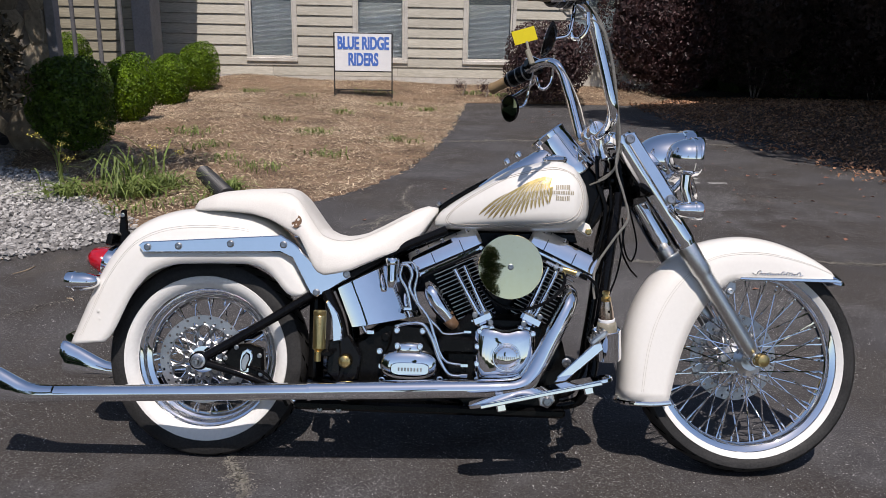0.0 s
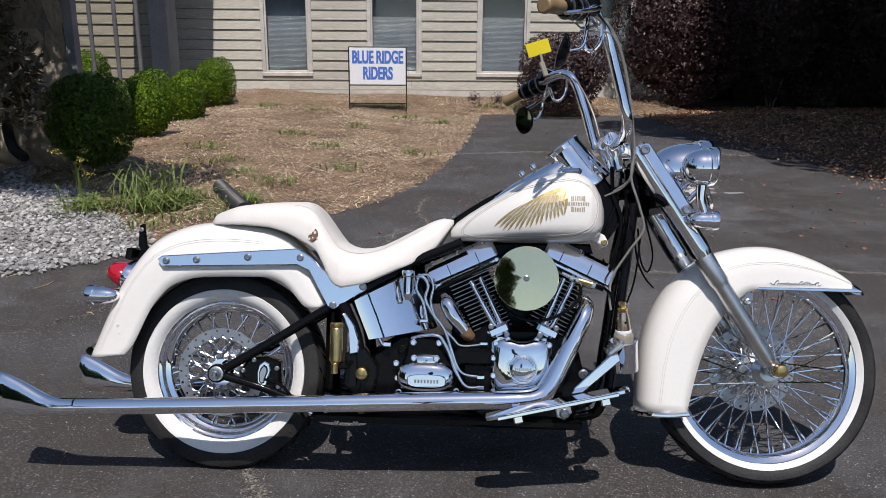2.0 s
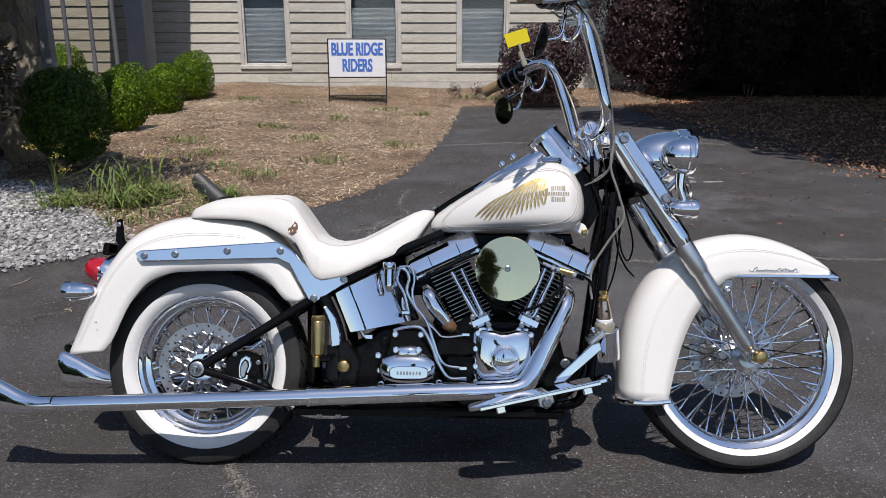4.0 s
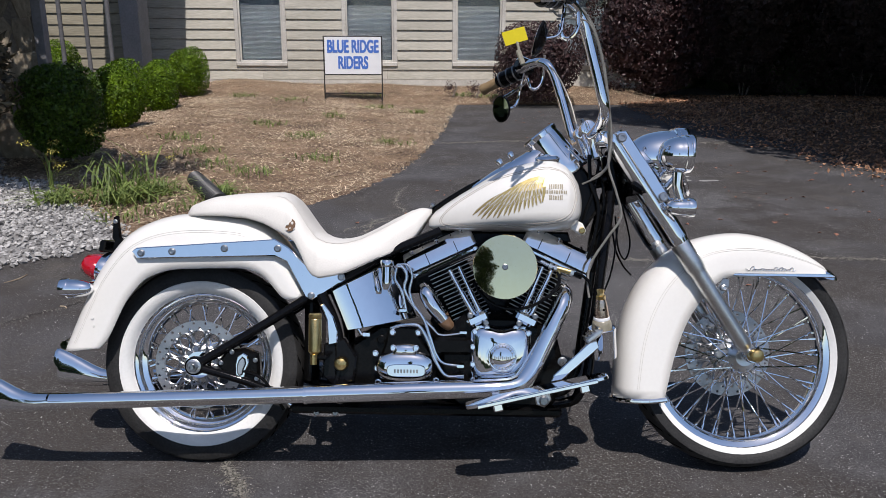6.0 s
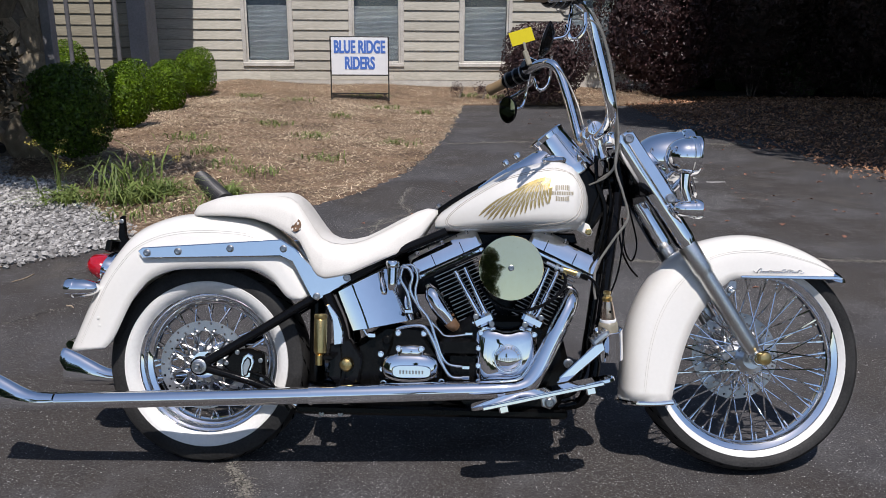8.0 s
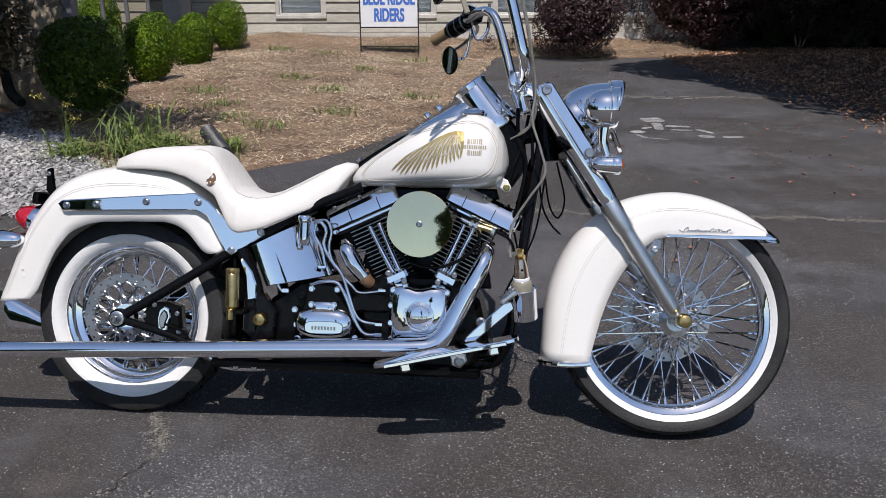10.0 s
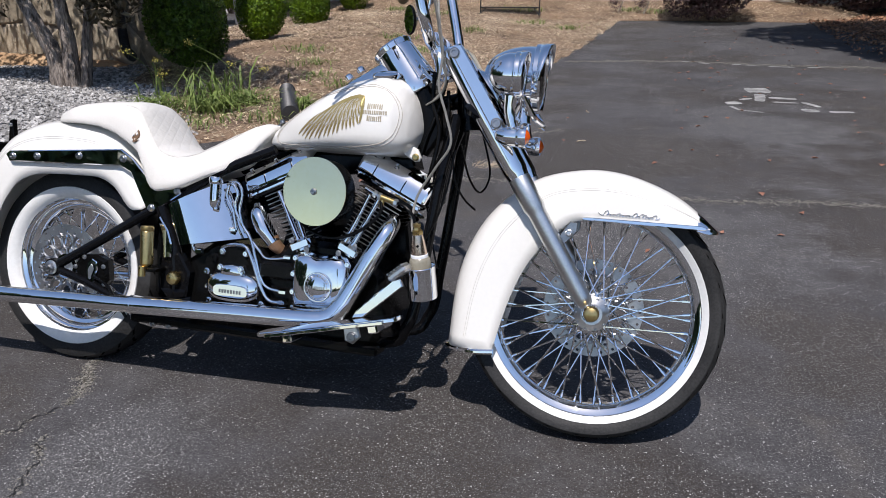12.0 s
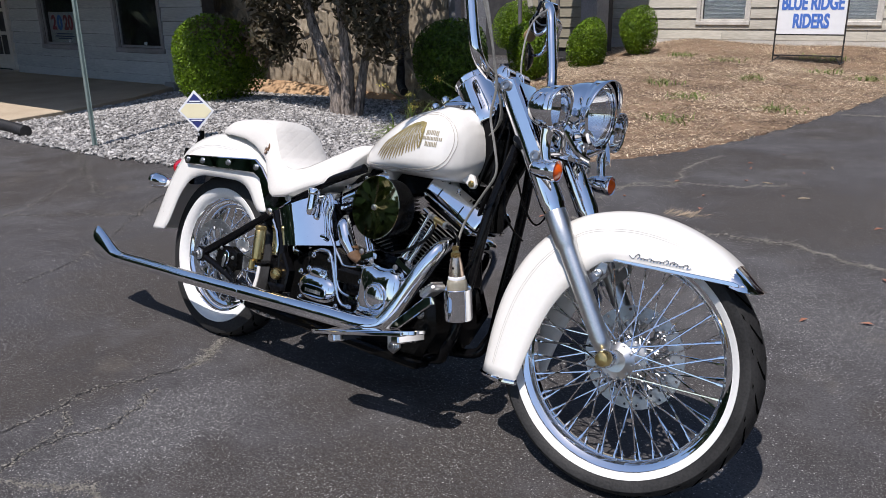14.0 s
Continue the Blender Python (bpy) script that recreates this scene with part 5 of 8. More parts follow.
def wheel(name, c, tyre, white, rim, hub, spoke_n, spoke_r, disc, m):
    """A laced wheel with its axle along y."""
    w = thing(name, "", "", m @ Matrix.Translation(c))
    w.parent = bike
    part("tyre", Shape().lathe([(r, y) for r, y in tyre] + [(r, -y) for r, y in tyre[::-1][1:]], Y_AXIS, 96, True), RUBBER, w, "black rubber tyre")
    for k in (1, -1):
        part("whitewall", Shape().lathe([(r, -y * k) for r, y in white], Y_AXIS, 96, True), WHITEWALL, w, "broad white sidewall band")
    part("rim", Shape().lathe(rim, Y_AXIS, 96, True), CHROME, w, "polished chrome rim")
    part("hub", Shape().lathe(hub, Y_AXIS, 48), SATIN, w)
    kinds = []
    for side in (1, -1):
        for lead in (1, -1):
            a = radians(38) * lead
            flange = max(hub, key=lambda p: p[0])
            hr, hy = flange[0] * 0.92, flange[1] * 0.95
            p0 = Vector((hr * math.cos(a), side * hy, hr * math.sin(a)))
            p1 = Vector((spoke_r, side * 0.008, 0))
            d = (p1 - p0).normalized()
            sh = tube(Shape(), [p0, p1], 0.0026, 6)
            tube(sh, [p1 - d * 0.022, p1], 0.0044, 6)
            tube(sh, [p0 - d * 0.006, p0 + d * 0.012], 0.0033, 6)
            me = sh.mesh("spoke")
            me.materials.append(CHROME)
            kinds.append(me)
    for i in range(spoke_n):
        part("spoke", kinds[i % 4], CHROME, w, m=pose(0, 0, 0, 0, 360 * (i + 0.3 * (i % 2)) / spoke_n, 0))
    if disc:
        r0, r1, y, n, loops = disc
        sh = Shape()
        for ring, (ra, rb) in enumerate(((r1, (r0 + r1) / 2), ((r0 + r1) / 2, r0))):
            for i in range(n):
                rims = []
                for th in (-0.0028, 0.0028):
                    a0 = 2 * math.pi * (i + 0.5 * ring) / n
                    sq, oc = [], []
                    for u, v in ((-1, -1), (0, -1), (1, -1), (1, 0), (1, 1), (0, 1), (-1, 1), (-1, 0)):
                        a, rr = a0 + u * math.pi / n, (ra + rb) / 2 + v * (rb - ra) / 2
                        sq.append((rr * math.cos(a), y + th, rr * math.sin(a)))
                        s = math.hypot(u, v)
                        x, z = (ra + rb) / 2 - v / s * 0.0046, u / s * 0.0046
                        oc.append((x * math.cos(a0) - z * math.sin(a0), y + th, x * math.sin(a0) + z * math.cos(a0)))
                    sh.add(sq + oc, [(j, (j + 1) % 8, 8 + (j + 1) % 8, 8 + j) for j in range(8)])
                    rims.append(oc)
                sh.add(rims[0] + rims[1], [(j, (j + 1) % 8, 8 + (j + 1) % 8, 8 + j) for j in range(8)])
        for rr in (r0, r1):
            sh.grid([[(rr * math.cos(2 * math.pi * i / 64), y + th, rr * math.sin(2 * math.pi * i / 64)) for i in range(64)] for th in (-0.0028, 0.0028)], True)
        part("brake_disc", sh, DISC_STEEL, w, "drilled steel brake disc", 20)
        # carrier: two tiers of open cast loops between the hub and the disc
        tiers = ((r0 * 0.80, r0 * 0.235, 0.88 * math.pi * r0 * 0.80 / loops, 0.0), (r0 * 0.47, r0 * 0.14, 0.86 * math.pi * r0 * 0.47 / loops, 0.5))
        for mid, tall, wide, off in tiers:
            ring = [Vector((mid + tall * math.cos(a), y, wide * math.sin(a))) for a in (2 * math.pi * i / 12 for i in range(13))]
            loop = tube(Shape(), ring, 0.0034, 6, 1).mesh("carrier_loop")
            loop.materials.append(STEEL)
            for i in range(loops):
                part("carrier_loop", loop, STEEL, w, m=pose(0, 0, 0, 0, 360 * (i + off) / loops, 0))
        rivet = Shape().lathe([(0.0085, -0.006), (0.0085, 0.006), (0.006, 0.0075), (0.003, 0.006), (0.0005, 0.006)], Matrix.Translation((r0 * 0.97, y, 0)) @ Y_AXIS, 10).mesh("rivet")
        rivet.materials.append(STEEL)
        for i in range(loops):
            part("rivet", rivet, STEEL, w, m=pose(0, 0, 0, 0, 360 * (i + 0.5) / loops, 0))
        part("disc_carrier", Shape().lathe([(0.028, -y - 0.006), (0.043, -y - 0.006), (0.043, -y + 0.006), (0.028, -y + 0.006)], Y_AXIS, 32, True), CHROME, w, "chrome disc carrier")
    return w


R_TYRE = [(0.230, -0.038), (0.239, -0.052), (0.252, -0.0625), (0.277, -0.067), (0.300, -0.067), (0.318, -0.060), (0.329, -0.040), (0.333, 0.0)]
R_WHITE = [(0.2295, -0.036), (0.2305, -0.0435), (0.240, -0.0565), (0.252, -0.0655), (0.264, -0.0690), (0.2715, -0.0694), (0.273, -0.065), (0.25, -0.056)]
R_RIM = [(0.2305, -0.047), (0.2335, -0.044), (0.2295, -0.040), (0.2205, -0.0385), (0.2150, -0.034), (0.2120, -0.025), (0.2045, -0.022), (0.195, -0.016), (0.190, 0.0), (0.195, 0.016), (0.2045, 0.022), (0.212, 0.025), (0.215, 0.034), (0.2205, 0.0385), (0.2335, 0.044), (0.2305, 0.047), (0.222, 0.026), (0.2, 0.0), (0.222, -0.026)]
F_TYRE = [(0.297, -0.036), (0.308, -0.044), (0.318, -0.0505), (0.332, -0.058), (0.346, -0.0585), (0.357, -0.048), (0.364, -0.026), (0.3665, 0.0)]
F_WHITE = [(0.297, -0.034), (0.298, -0.0395), (0.307, -0.0468), (0.3145, -0.0512), (0.3165, -0.0520), (0.3175, -0.047), (0.308, -0.040)]
F_RIM = [(0.298, -0.041), (0.3005, -0.038), (0.297, -0.035), (0.289, -0.034), (0.281, -0.029), (0.276, -0.017), (0.271, -0.013), (0.268, 0.0), (0.271, 0.013), (0.276, 0.017), (0.281, 0.029), (0.289, 0.034), (0.3005, 0.038), (0.298, 0.041), (0.292, 0.02), (0.279, 0.0), (0.292, -0.02)]
rear_wheel = wheel("rear_wheel", RC, R_TYRE, R_WHITE, R_RIM, [(0.02, -0.075), (0.034, -0.07), (0.062, -0.052), (0.062, -0.046), (0.036, -0.04), (0.033, 0.04), (0.062, 0.046), (0.062, 0.052), (0.03, 0.07)], 40, 0.197, (0.111, 0.144, -0.082, 22, 12), Matrix())
front_wheel = wheel("front_wheel", FC, F_TYRE, F_WHITE, F_RIM, [(0.013, -0.088), (0.0195, -0.087), (0.020, -0.079), (0.0255, -0.078), (0.027, -0.074), (0.0265, -0.069), (0.0305, -0.067), (0.0315, -0.063), (0.031, -0.0575), (0.0375, -0.0565), (0.050, -0.054), (0.0515, -0.0515), (0.050, -0.048), (0.029, -0.043), (0.028, 0.043), (0.050, 0.048), (0.050, 0.054), (0.03, 0.07)], 60, 0.272, (0.104, 0.146, 0.072, 24, 10), STEER)
for w, rr, hw, drop in ((front_wheel, 0.3665, 0.0605, (0, 0.002, 0.0078, 0.0185)), (rear_wheel, 0.333, 0.066, (0, 0.0024, 0.0073, 0.018))):
    sh = Shape()
    for i in range(26):
        for k in (1, -1):
            a = 2 * math.pi * (i + (0.5 if k < 0 else 0)) / 26
            pts = []
            for t in np.linspace(0, 1, 6):
                y = k * (0.005 + hw * 0.84 * t)
                r = np.interp(abs(y), [0, hw * 0.36, hw * 0.7, hw * 0.94], [rr - v for v in drop]) + 0.0014
                b = a + 0.20 * t * t + 0.02
                pts.append([(r * math.cos(b - 0.018), y, r * math.sin(b - 0.018)), (r * math.cos(b + 0.018), y, r * math.sin(b + 0.018))])
            sh.grid(pts)
    part("tread_pattern", sh, GROOVE, w, smooth=0)


def shell(name, tops, lows, half, material, label, section, m=None):
    """A fender: from the crown line down to its side edges, smooth along the way."""
    T, I = spline([(x, 0, z) for x, z in tops], 5), spline([(x, 0, z) for x, z in lows], 5)
    rows = []
    for t, i in zip(T, I):
        row = []
        for fy, fd in [(-a, b) for a, b in section[::-1]] + section[1:]:
            p = t.lerp(i, fd)
            row.append((p.x, half * fy, p.z))
        rows.append(row)
    ob = part(name, Shape().grid(rows), material, bike, label, 60, m)
    mod = ob.modifiers.new("thickness", "SOLIDIFY")
    mod.thickness, mod.offset = 0.004, -1
    return ob, rows


SECTION = [(0, 0), (0.22, 0.006), (0.44, 0.03), (0.64, 0.085), (0.8, 0.17), (0.91, 0.29), (0.975, 0.44), (1.0, 0.62), (1.0, 0.82), (1.0, 1.0)]
RF_T = [(-1.223, 0.356), (-1.191, 0.439), (-1.127, 0.593), (-1.072, 0.682), (-1.012, 0.749), (-0.931, 0.792), (-0.836, 0.814), (-0.721, 0.815), (-0.606, 0.797), (-0.52, 0.745), (-0.45, 0.66), (-0.41, 0.56)]
RF_I = [(-1.075, 0.372), (-1.045, 0.41), (-0.999, 0.509), (-0.965, 0.56), (-0.925, 0.60), (-0.854, 0.627), (-0.762, 0.634), (-0.68, 0.636), (-0.60, 0.634), (-0.54, 0.606), (-0.483, 0.544), (-0.437, 0.542)]
rear_fender, rf_rows = shell("rear_fender", RF_T, RF_I, 0.130, CREAM, "cream-white full rear fender", SECTION)
FF_T = [(0.593, 0.233), (0.601, 0.388), (0.624, 0.5), (0.674, 0.604), (0.745, 0.684), (0.835, 0.742), (0.962, 0.771), (1.072, 0.763), (1.182, 0.726), (1.257, 0.681), (1.302, 0.634)]
FF_I = [(0.735, 0.233), (0.765, 0.36), (0.80, 0.46), (0.84, 0.53), (0.885, 0.585), (0.935, 0.622), (1.0, 0.627), (1.08, 0.628), (1.16, 0.628), (1.23, 0.629), (1.285, 0.629)]
front_fender, ff_rows = shell("front_fender", FF_T, FF_I, 0.092, CREAM, "cream-white deep front fender with chrome edge", SECTION, STEER)


def seam(rows, parent, frac, off=0.0004, r=0.0007, trim=(0, None), material=PINSTRIPE, name="pinstripe"):
    """A fine raised line on the near side of a fender at a fraction of its section."""
    for side in (0, 1):
        pts = []
        for row in rows[trim[0]:trim[1]]:
            n = len(row)
            k = frac * (n // 2)
            i = int(k)
            a, b = Vector(row[i]), Vector(row[min(i + 1, n - 1)])
            p = a.lerp(b, k - i)
            q = Vector((p.x, -p.y, p.z)) if side else p
            pts.append(q + Vector((0, (off if side else -off), off * 0.4)))
        part(name, tube(Shape(), pts[::2], r, 5, 3), material, parent)


seam(rf_rows, rear_fender, 3.5 / 9, trim=(2, 46))
seam(rf_rows, rear_fender, 3.75 / 9, trim=(2, 46))
seam(ff_rows, front_fender, 3.2 / 9, trim=(1, 49))
seam(ff_rows, front_fender, 3.45 / 9, trim=(1, 49))

# chrome trim on the front fender
strip = Shape().prism([(0.955, 0.632), (0.962, 0.637), (1.27, 0.639), (1.285, 0.635), (1.285, 0.628), (1.0, 0.629), (0.96, 0.6295)], -0.0925, -0.0985, 0.0015)
part("trim_strip", strip, CHROME, front_fender)
tip = Shape()
rows = []
for x, w, zt, zb in ((1.258, 0.066, 0.672, 0.632), (1.262, 0.0735, 0.680, 0.624), (1.285, 0.074, 0.662, 0.619), (1.305, 0.064, 0.644, 0.618), (1.322, 0.043, 0.631, 0.618), (1.329, 0.02, 0.624, 0.619)):
    rows.append([(x, w * 1.3 * math.cos(a), zb + (zt - zb) * max(math.sin(a), 0) ** 0.7) for a in np.linspace(0, math.pi, 13)])
tip.grid(rows)
part("fender_tip", tip, CHROME, front_fender, "chrome fender tip", 60)
part("rear_trim", tube(Shape(), [(0.74, -0.096, 0.232), (0.68, -0.092, 0.226), (0.61, -0.06, 0.224), (0.59, 0.0, 0.224), (0.61, 0.06, 0.224), (0.68, 0.092, 0.226)], 0.009, 10), CHROME, front_fender)
script = Shape()
pts, turn = [], 0.0
tall = [1.7, 0.6, 0.6, 0.55, 1.0, 0.6, 0.55, 0.7, 0.55, 1.5, 0.6, 1.4, 1.1, 0.55, 0.6, 1.3]
for k in range(16 * 12 + 1):
    h = tall[min(k // 12, 15)]
    a = 2 * math.pi * k / 12
    x = 1.012 + 0.138 * k / 192 - 0.0036 * math.sin(a)
    z = 0.6470 + 0.0040 * h * (1 - math.cos(a)) / 1.0 - 0.0022 * (h > 1.9) * (1 + math.cos(a))
    pts.append((x + (z - 0.645) * 0.45, -0.0945, z))
tube(script, [(0.998, -0.0945, 0.653), (1.006, -0.0945, 0.6475)] + pts + [(1.158, -0.0945, 0.647), (1.163, -0.0945, 0.651)], 0.0011, 5, 1)
part("script_badge", script, CHROME, front_fender, "chrome script badge, shape only")

# fork legs, covers and axle
D = Vector((0.54, 0, -0.842))
for k in (-1, 1):
    y = 0.118 * k
    top, low = Vector((0.566, y, 1.055)), Vector((0.993, y, 0.392))
    L = (low - top).length
    leg = part("fork_leg", Shape().lathe([(0.021, 0), (0.021, 0.44)], axis_to(D, top), 24), CHROME, bike, "fork leg with chrome cover and brushed slider", m=STEER)
    part("slider", Shape().lathe([(0.030, 0.385), (0.031, 0.392), (0.031, 0.478), (0.028, 0.488), (0.0262, 0.50), (0.0255, L - 0.03), (0.022, L - 0.01), (0.012, L)], axis_to(D, top), 32), SATIN, leg, "satin aluminium slider")
    part("upper_cover", Shape().lathe([(0.033, -0.02), (0.035, 0.0), (0.035, 0.36), (0.032, 0.375), (0.030, 0.386)], axis_to(D, top), 32), CHROME, leg)
    part("side_plate", Shape().prism([(0.553, 1.073), (0.590, 1.080), (0.722, 0.882), (0.712, 0.858), (0.696, 0.852)], y + 0.034 * k, y + 0.044 * k, 0.004), CHROME, leg)
    for bx, bz in ((0.574, 1.056), (0.706, 0.872)):
        part("plate_bolt", Shape().lathe([(0.015, 0), (0.015, 0.007), (0.012, 0.010), (0.0075, 0.010), (0.007, 0.006), (0.0005, 0.006)], Matrix.Translation((bx, y + 0.044 * k, bz)) @ (Y_AXIS if k < 0 else pose(0, 0, 0, -90, 0, 0)), 20), STEEL, leg)
    part("axle_lug", Shape().lathe([(0.022, -0.026), (0.0235, -0.02), (0.0235, 0.018), (0.021, 0.022)], Matrix.Translation((1.003, y, 0.377)) @ Y_AXIS, 24), CHROME, leg)
    part("axle_cap", Shape().lathe([(0.02, 0), (0.0215, 0.004), (0.0215, 0.022), (0.017, 0.029), (0.008, 0.032), (0.0005, 0.0325)], Matrix.Translation((1.006, y + 0.022 * k, 0.380)) @ (Y_AXIS if k < 0 else pose(0, 0, 0, -90, 0, 0)), 24), BRASS, leg, "brass axle cap")
    for bx, bz in ((0.924, 0.590), (0.868, 0.552)):
        part("fender_mount", Shape().lathe([(0.0105, 0), (0.0105, 0.008), (0.007, 0.010), (0.004, 0.007), (0.0005, 0.007)], Matrix.Translation((bx, y * 0.84, bz)) @ (Y_AXIS if k < 0 else pose(0, 0, 0, -90, 0, 0)), 16), SATIN, leg)
    part("fender_bracket", Shape().prism([(0.885, 0.56), (0.905, 0.55), (0.945, 0.595), (0.945, 0.618), (0.925, 0.622)], y * 0.80, y * 0.77, 0.002), STEEL, leg)
for i in range(10):
    a = 2 * math.pi * i / 10
    bolt(front_wheel, 0.0435 * math.cos(a), -0.0545, 0.0435 * math.sin(a), 0.0042, STEEL, 0.006)
part("axle", Shape().lathe([(0.012, -0.12), (0.012, 0.12)], Matrix.Translation((1.005, 0, 0.367)) @ Y_AXIS, 16), STEEL, front_wheel, m=Matrix.Translation(-FC))
for z in (1.055, 0.90):
    part("triple_clamp", Shape().box((0.075, 0.30, 0.035), pose(0.545 + (1.055 - z) * 0.64, 0, z, 0, 32, 0), 0.012), BLACK_PAINT if z < 1 else CHROME, bike, m=STEER)
part("front_cowl", Shape().grid([[(x0 + 0.012 * math.cos(a), 0.135 * math.sin(a) / math.sin(1.2), z0) for a in np.linspace(-1.2, 1.2, 11)] for x0, z0 in ((0.592, 1.075), (0.64, 1.01), (0.70, 0.93), (0.735, 0.88))]), CHROME, bike, "chrome fork cowl between the lamps", 60, STEER)


def bullet_lamp(name, at, r, back, lens_mat, label, visor=0.0, tilt=0.0, steer=True, dirn=1):
    """A bullet-shaped lamp facing ahead: shell, ring, glass, reflector and visor."""
    lamp = thing(name, "", "", (STEER if steer else Matrix()) @ Matrix.Translation(at) @ pose(0, 0, 0, 0, 90 * dirn + tilt, 0))
    lamp.parent = bike
    tagged(lamp, label)
    prof = [(0.0005, -back)] + [(r * math.sin(a) ** 0.8 * 0.98, -back * math.cos(a)) for a in np.linspace(0.12, math.pi / 2, 14)] + [(r * 1.0, 0.004), (r * 1.05, 0.006), (r * 1.06, 0.022), (r * 1.0, 0.028), (r * 0.95, 0.026), (r * 0.93, 0.0)]
    prof += [(r * 0.92 * q, -back * 0.62 * (1 - q * q)) for q in np.linspace(0.97, 0.01, 10)]
    part("shell", Shape().lathe(prof, None, 48), CHROME, lamp)
    dome_h = r * (0.05 if lens_mat is CLEAR else 0.32)
    part("lens", Shape().lathe([(0.0005, 0.030 + dome_h), (r * 0.5, 0.027 + dome_h * 0.8), (r * 0.93, 0.02), (r * 0.93, 0.015), (r * 0.5, 0.02 + r * 0.035), (0.0005, 0.022 + r * 0.05)], None, 40), lens_mat, lamp).visible_shadow = False
    part("bulb", Shape().lathe([(0.0005, -back * 0.1), (r * 0.12, -back * 0.15), (r * 0.13, -back * 0.42)], None, 16), STEEL, lamp)
    if visor:
        rows = []
        for t, ext in ((0.0, 0.0), (0.6, 0.7), (1.0, 1.0)):
            rows.append([(r * 1.075 * math.cos(a), r * 1.075 * math.sin(a), 0.018 + visor * ext * max(0.0, math.cos((a - math.pi) * 0.82))) for a in np.linspace(math.pi - 1.9, math.pi + 1.9, 25)])
        ob = part("visor", Shape().grid(rows), CHROME, lamp, smooth=60)
        mod = ob.modifiers.new("thickness", "SOLIDIFY")
        mod.thickness = 0.003
    return lamp


bullet_lamp("headlight", (0.778, 0.0, 1.02), 0.094, 0.145, CLEAR, "large chrome bullet headlight with visor", 0.035)
for k in (-1, 1):
    bullet_lamp("passing_lamp", (0.748, 0.197 * k, 1.000), 0.058, 0.066, CLEAR, "small chrome auxiliary lamp with visor", 0.022)
    bullet_lamp("turn_signal", (0.766, 0.186 * k, 0.838), 0.0285, 0.058, AMBER_LENS, "chrome bullet turn signal with amber lens", 0.0)
    part("signal_stalk", tube(Shape(), [(0.744, 0.192 * k, 0.945), (0.743, 0.188 * k, 0.90), (0.756, 0.186 * k, 0.855)], [0.018, 0.015, 0.012], 14), CHROME, bike, m=STEER)
part("lamp_bar", tube(Shape(), [(0.765, -0.19, 0.955), (0.76, -0.13, 0.94), (0.735, -0.06, 0.905), (0.73, 0.06, 0.905), (0.76, 0.13, 0.94), (0.765, 0.19, 0.955)], 0.012, 12), CHROME, bike, "chrome lamp bar", m=STEER)
for k in (-1, 1):
    part("lamp_brace", tube(Shape(), [(0.77, 0.15 * k, 0.95), (0.80, 0.11 * k, 0.90), (0.82, 0.07 * k, 0.885)], 0.008, 10), CHROME, bike, m=STEER)
part("headlight_mount", Shape().lathe([(0.03, 0), (0.026, 0.03), (0.02, 0.06)], pose(0.75, 0, 0.89), 24), CHROME, bike, m=STEER)

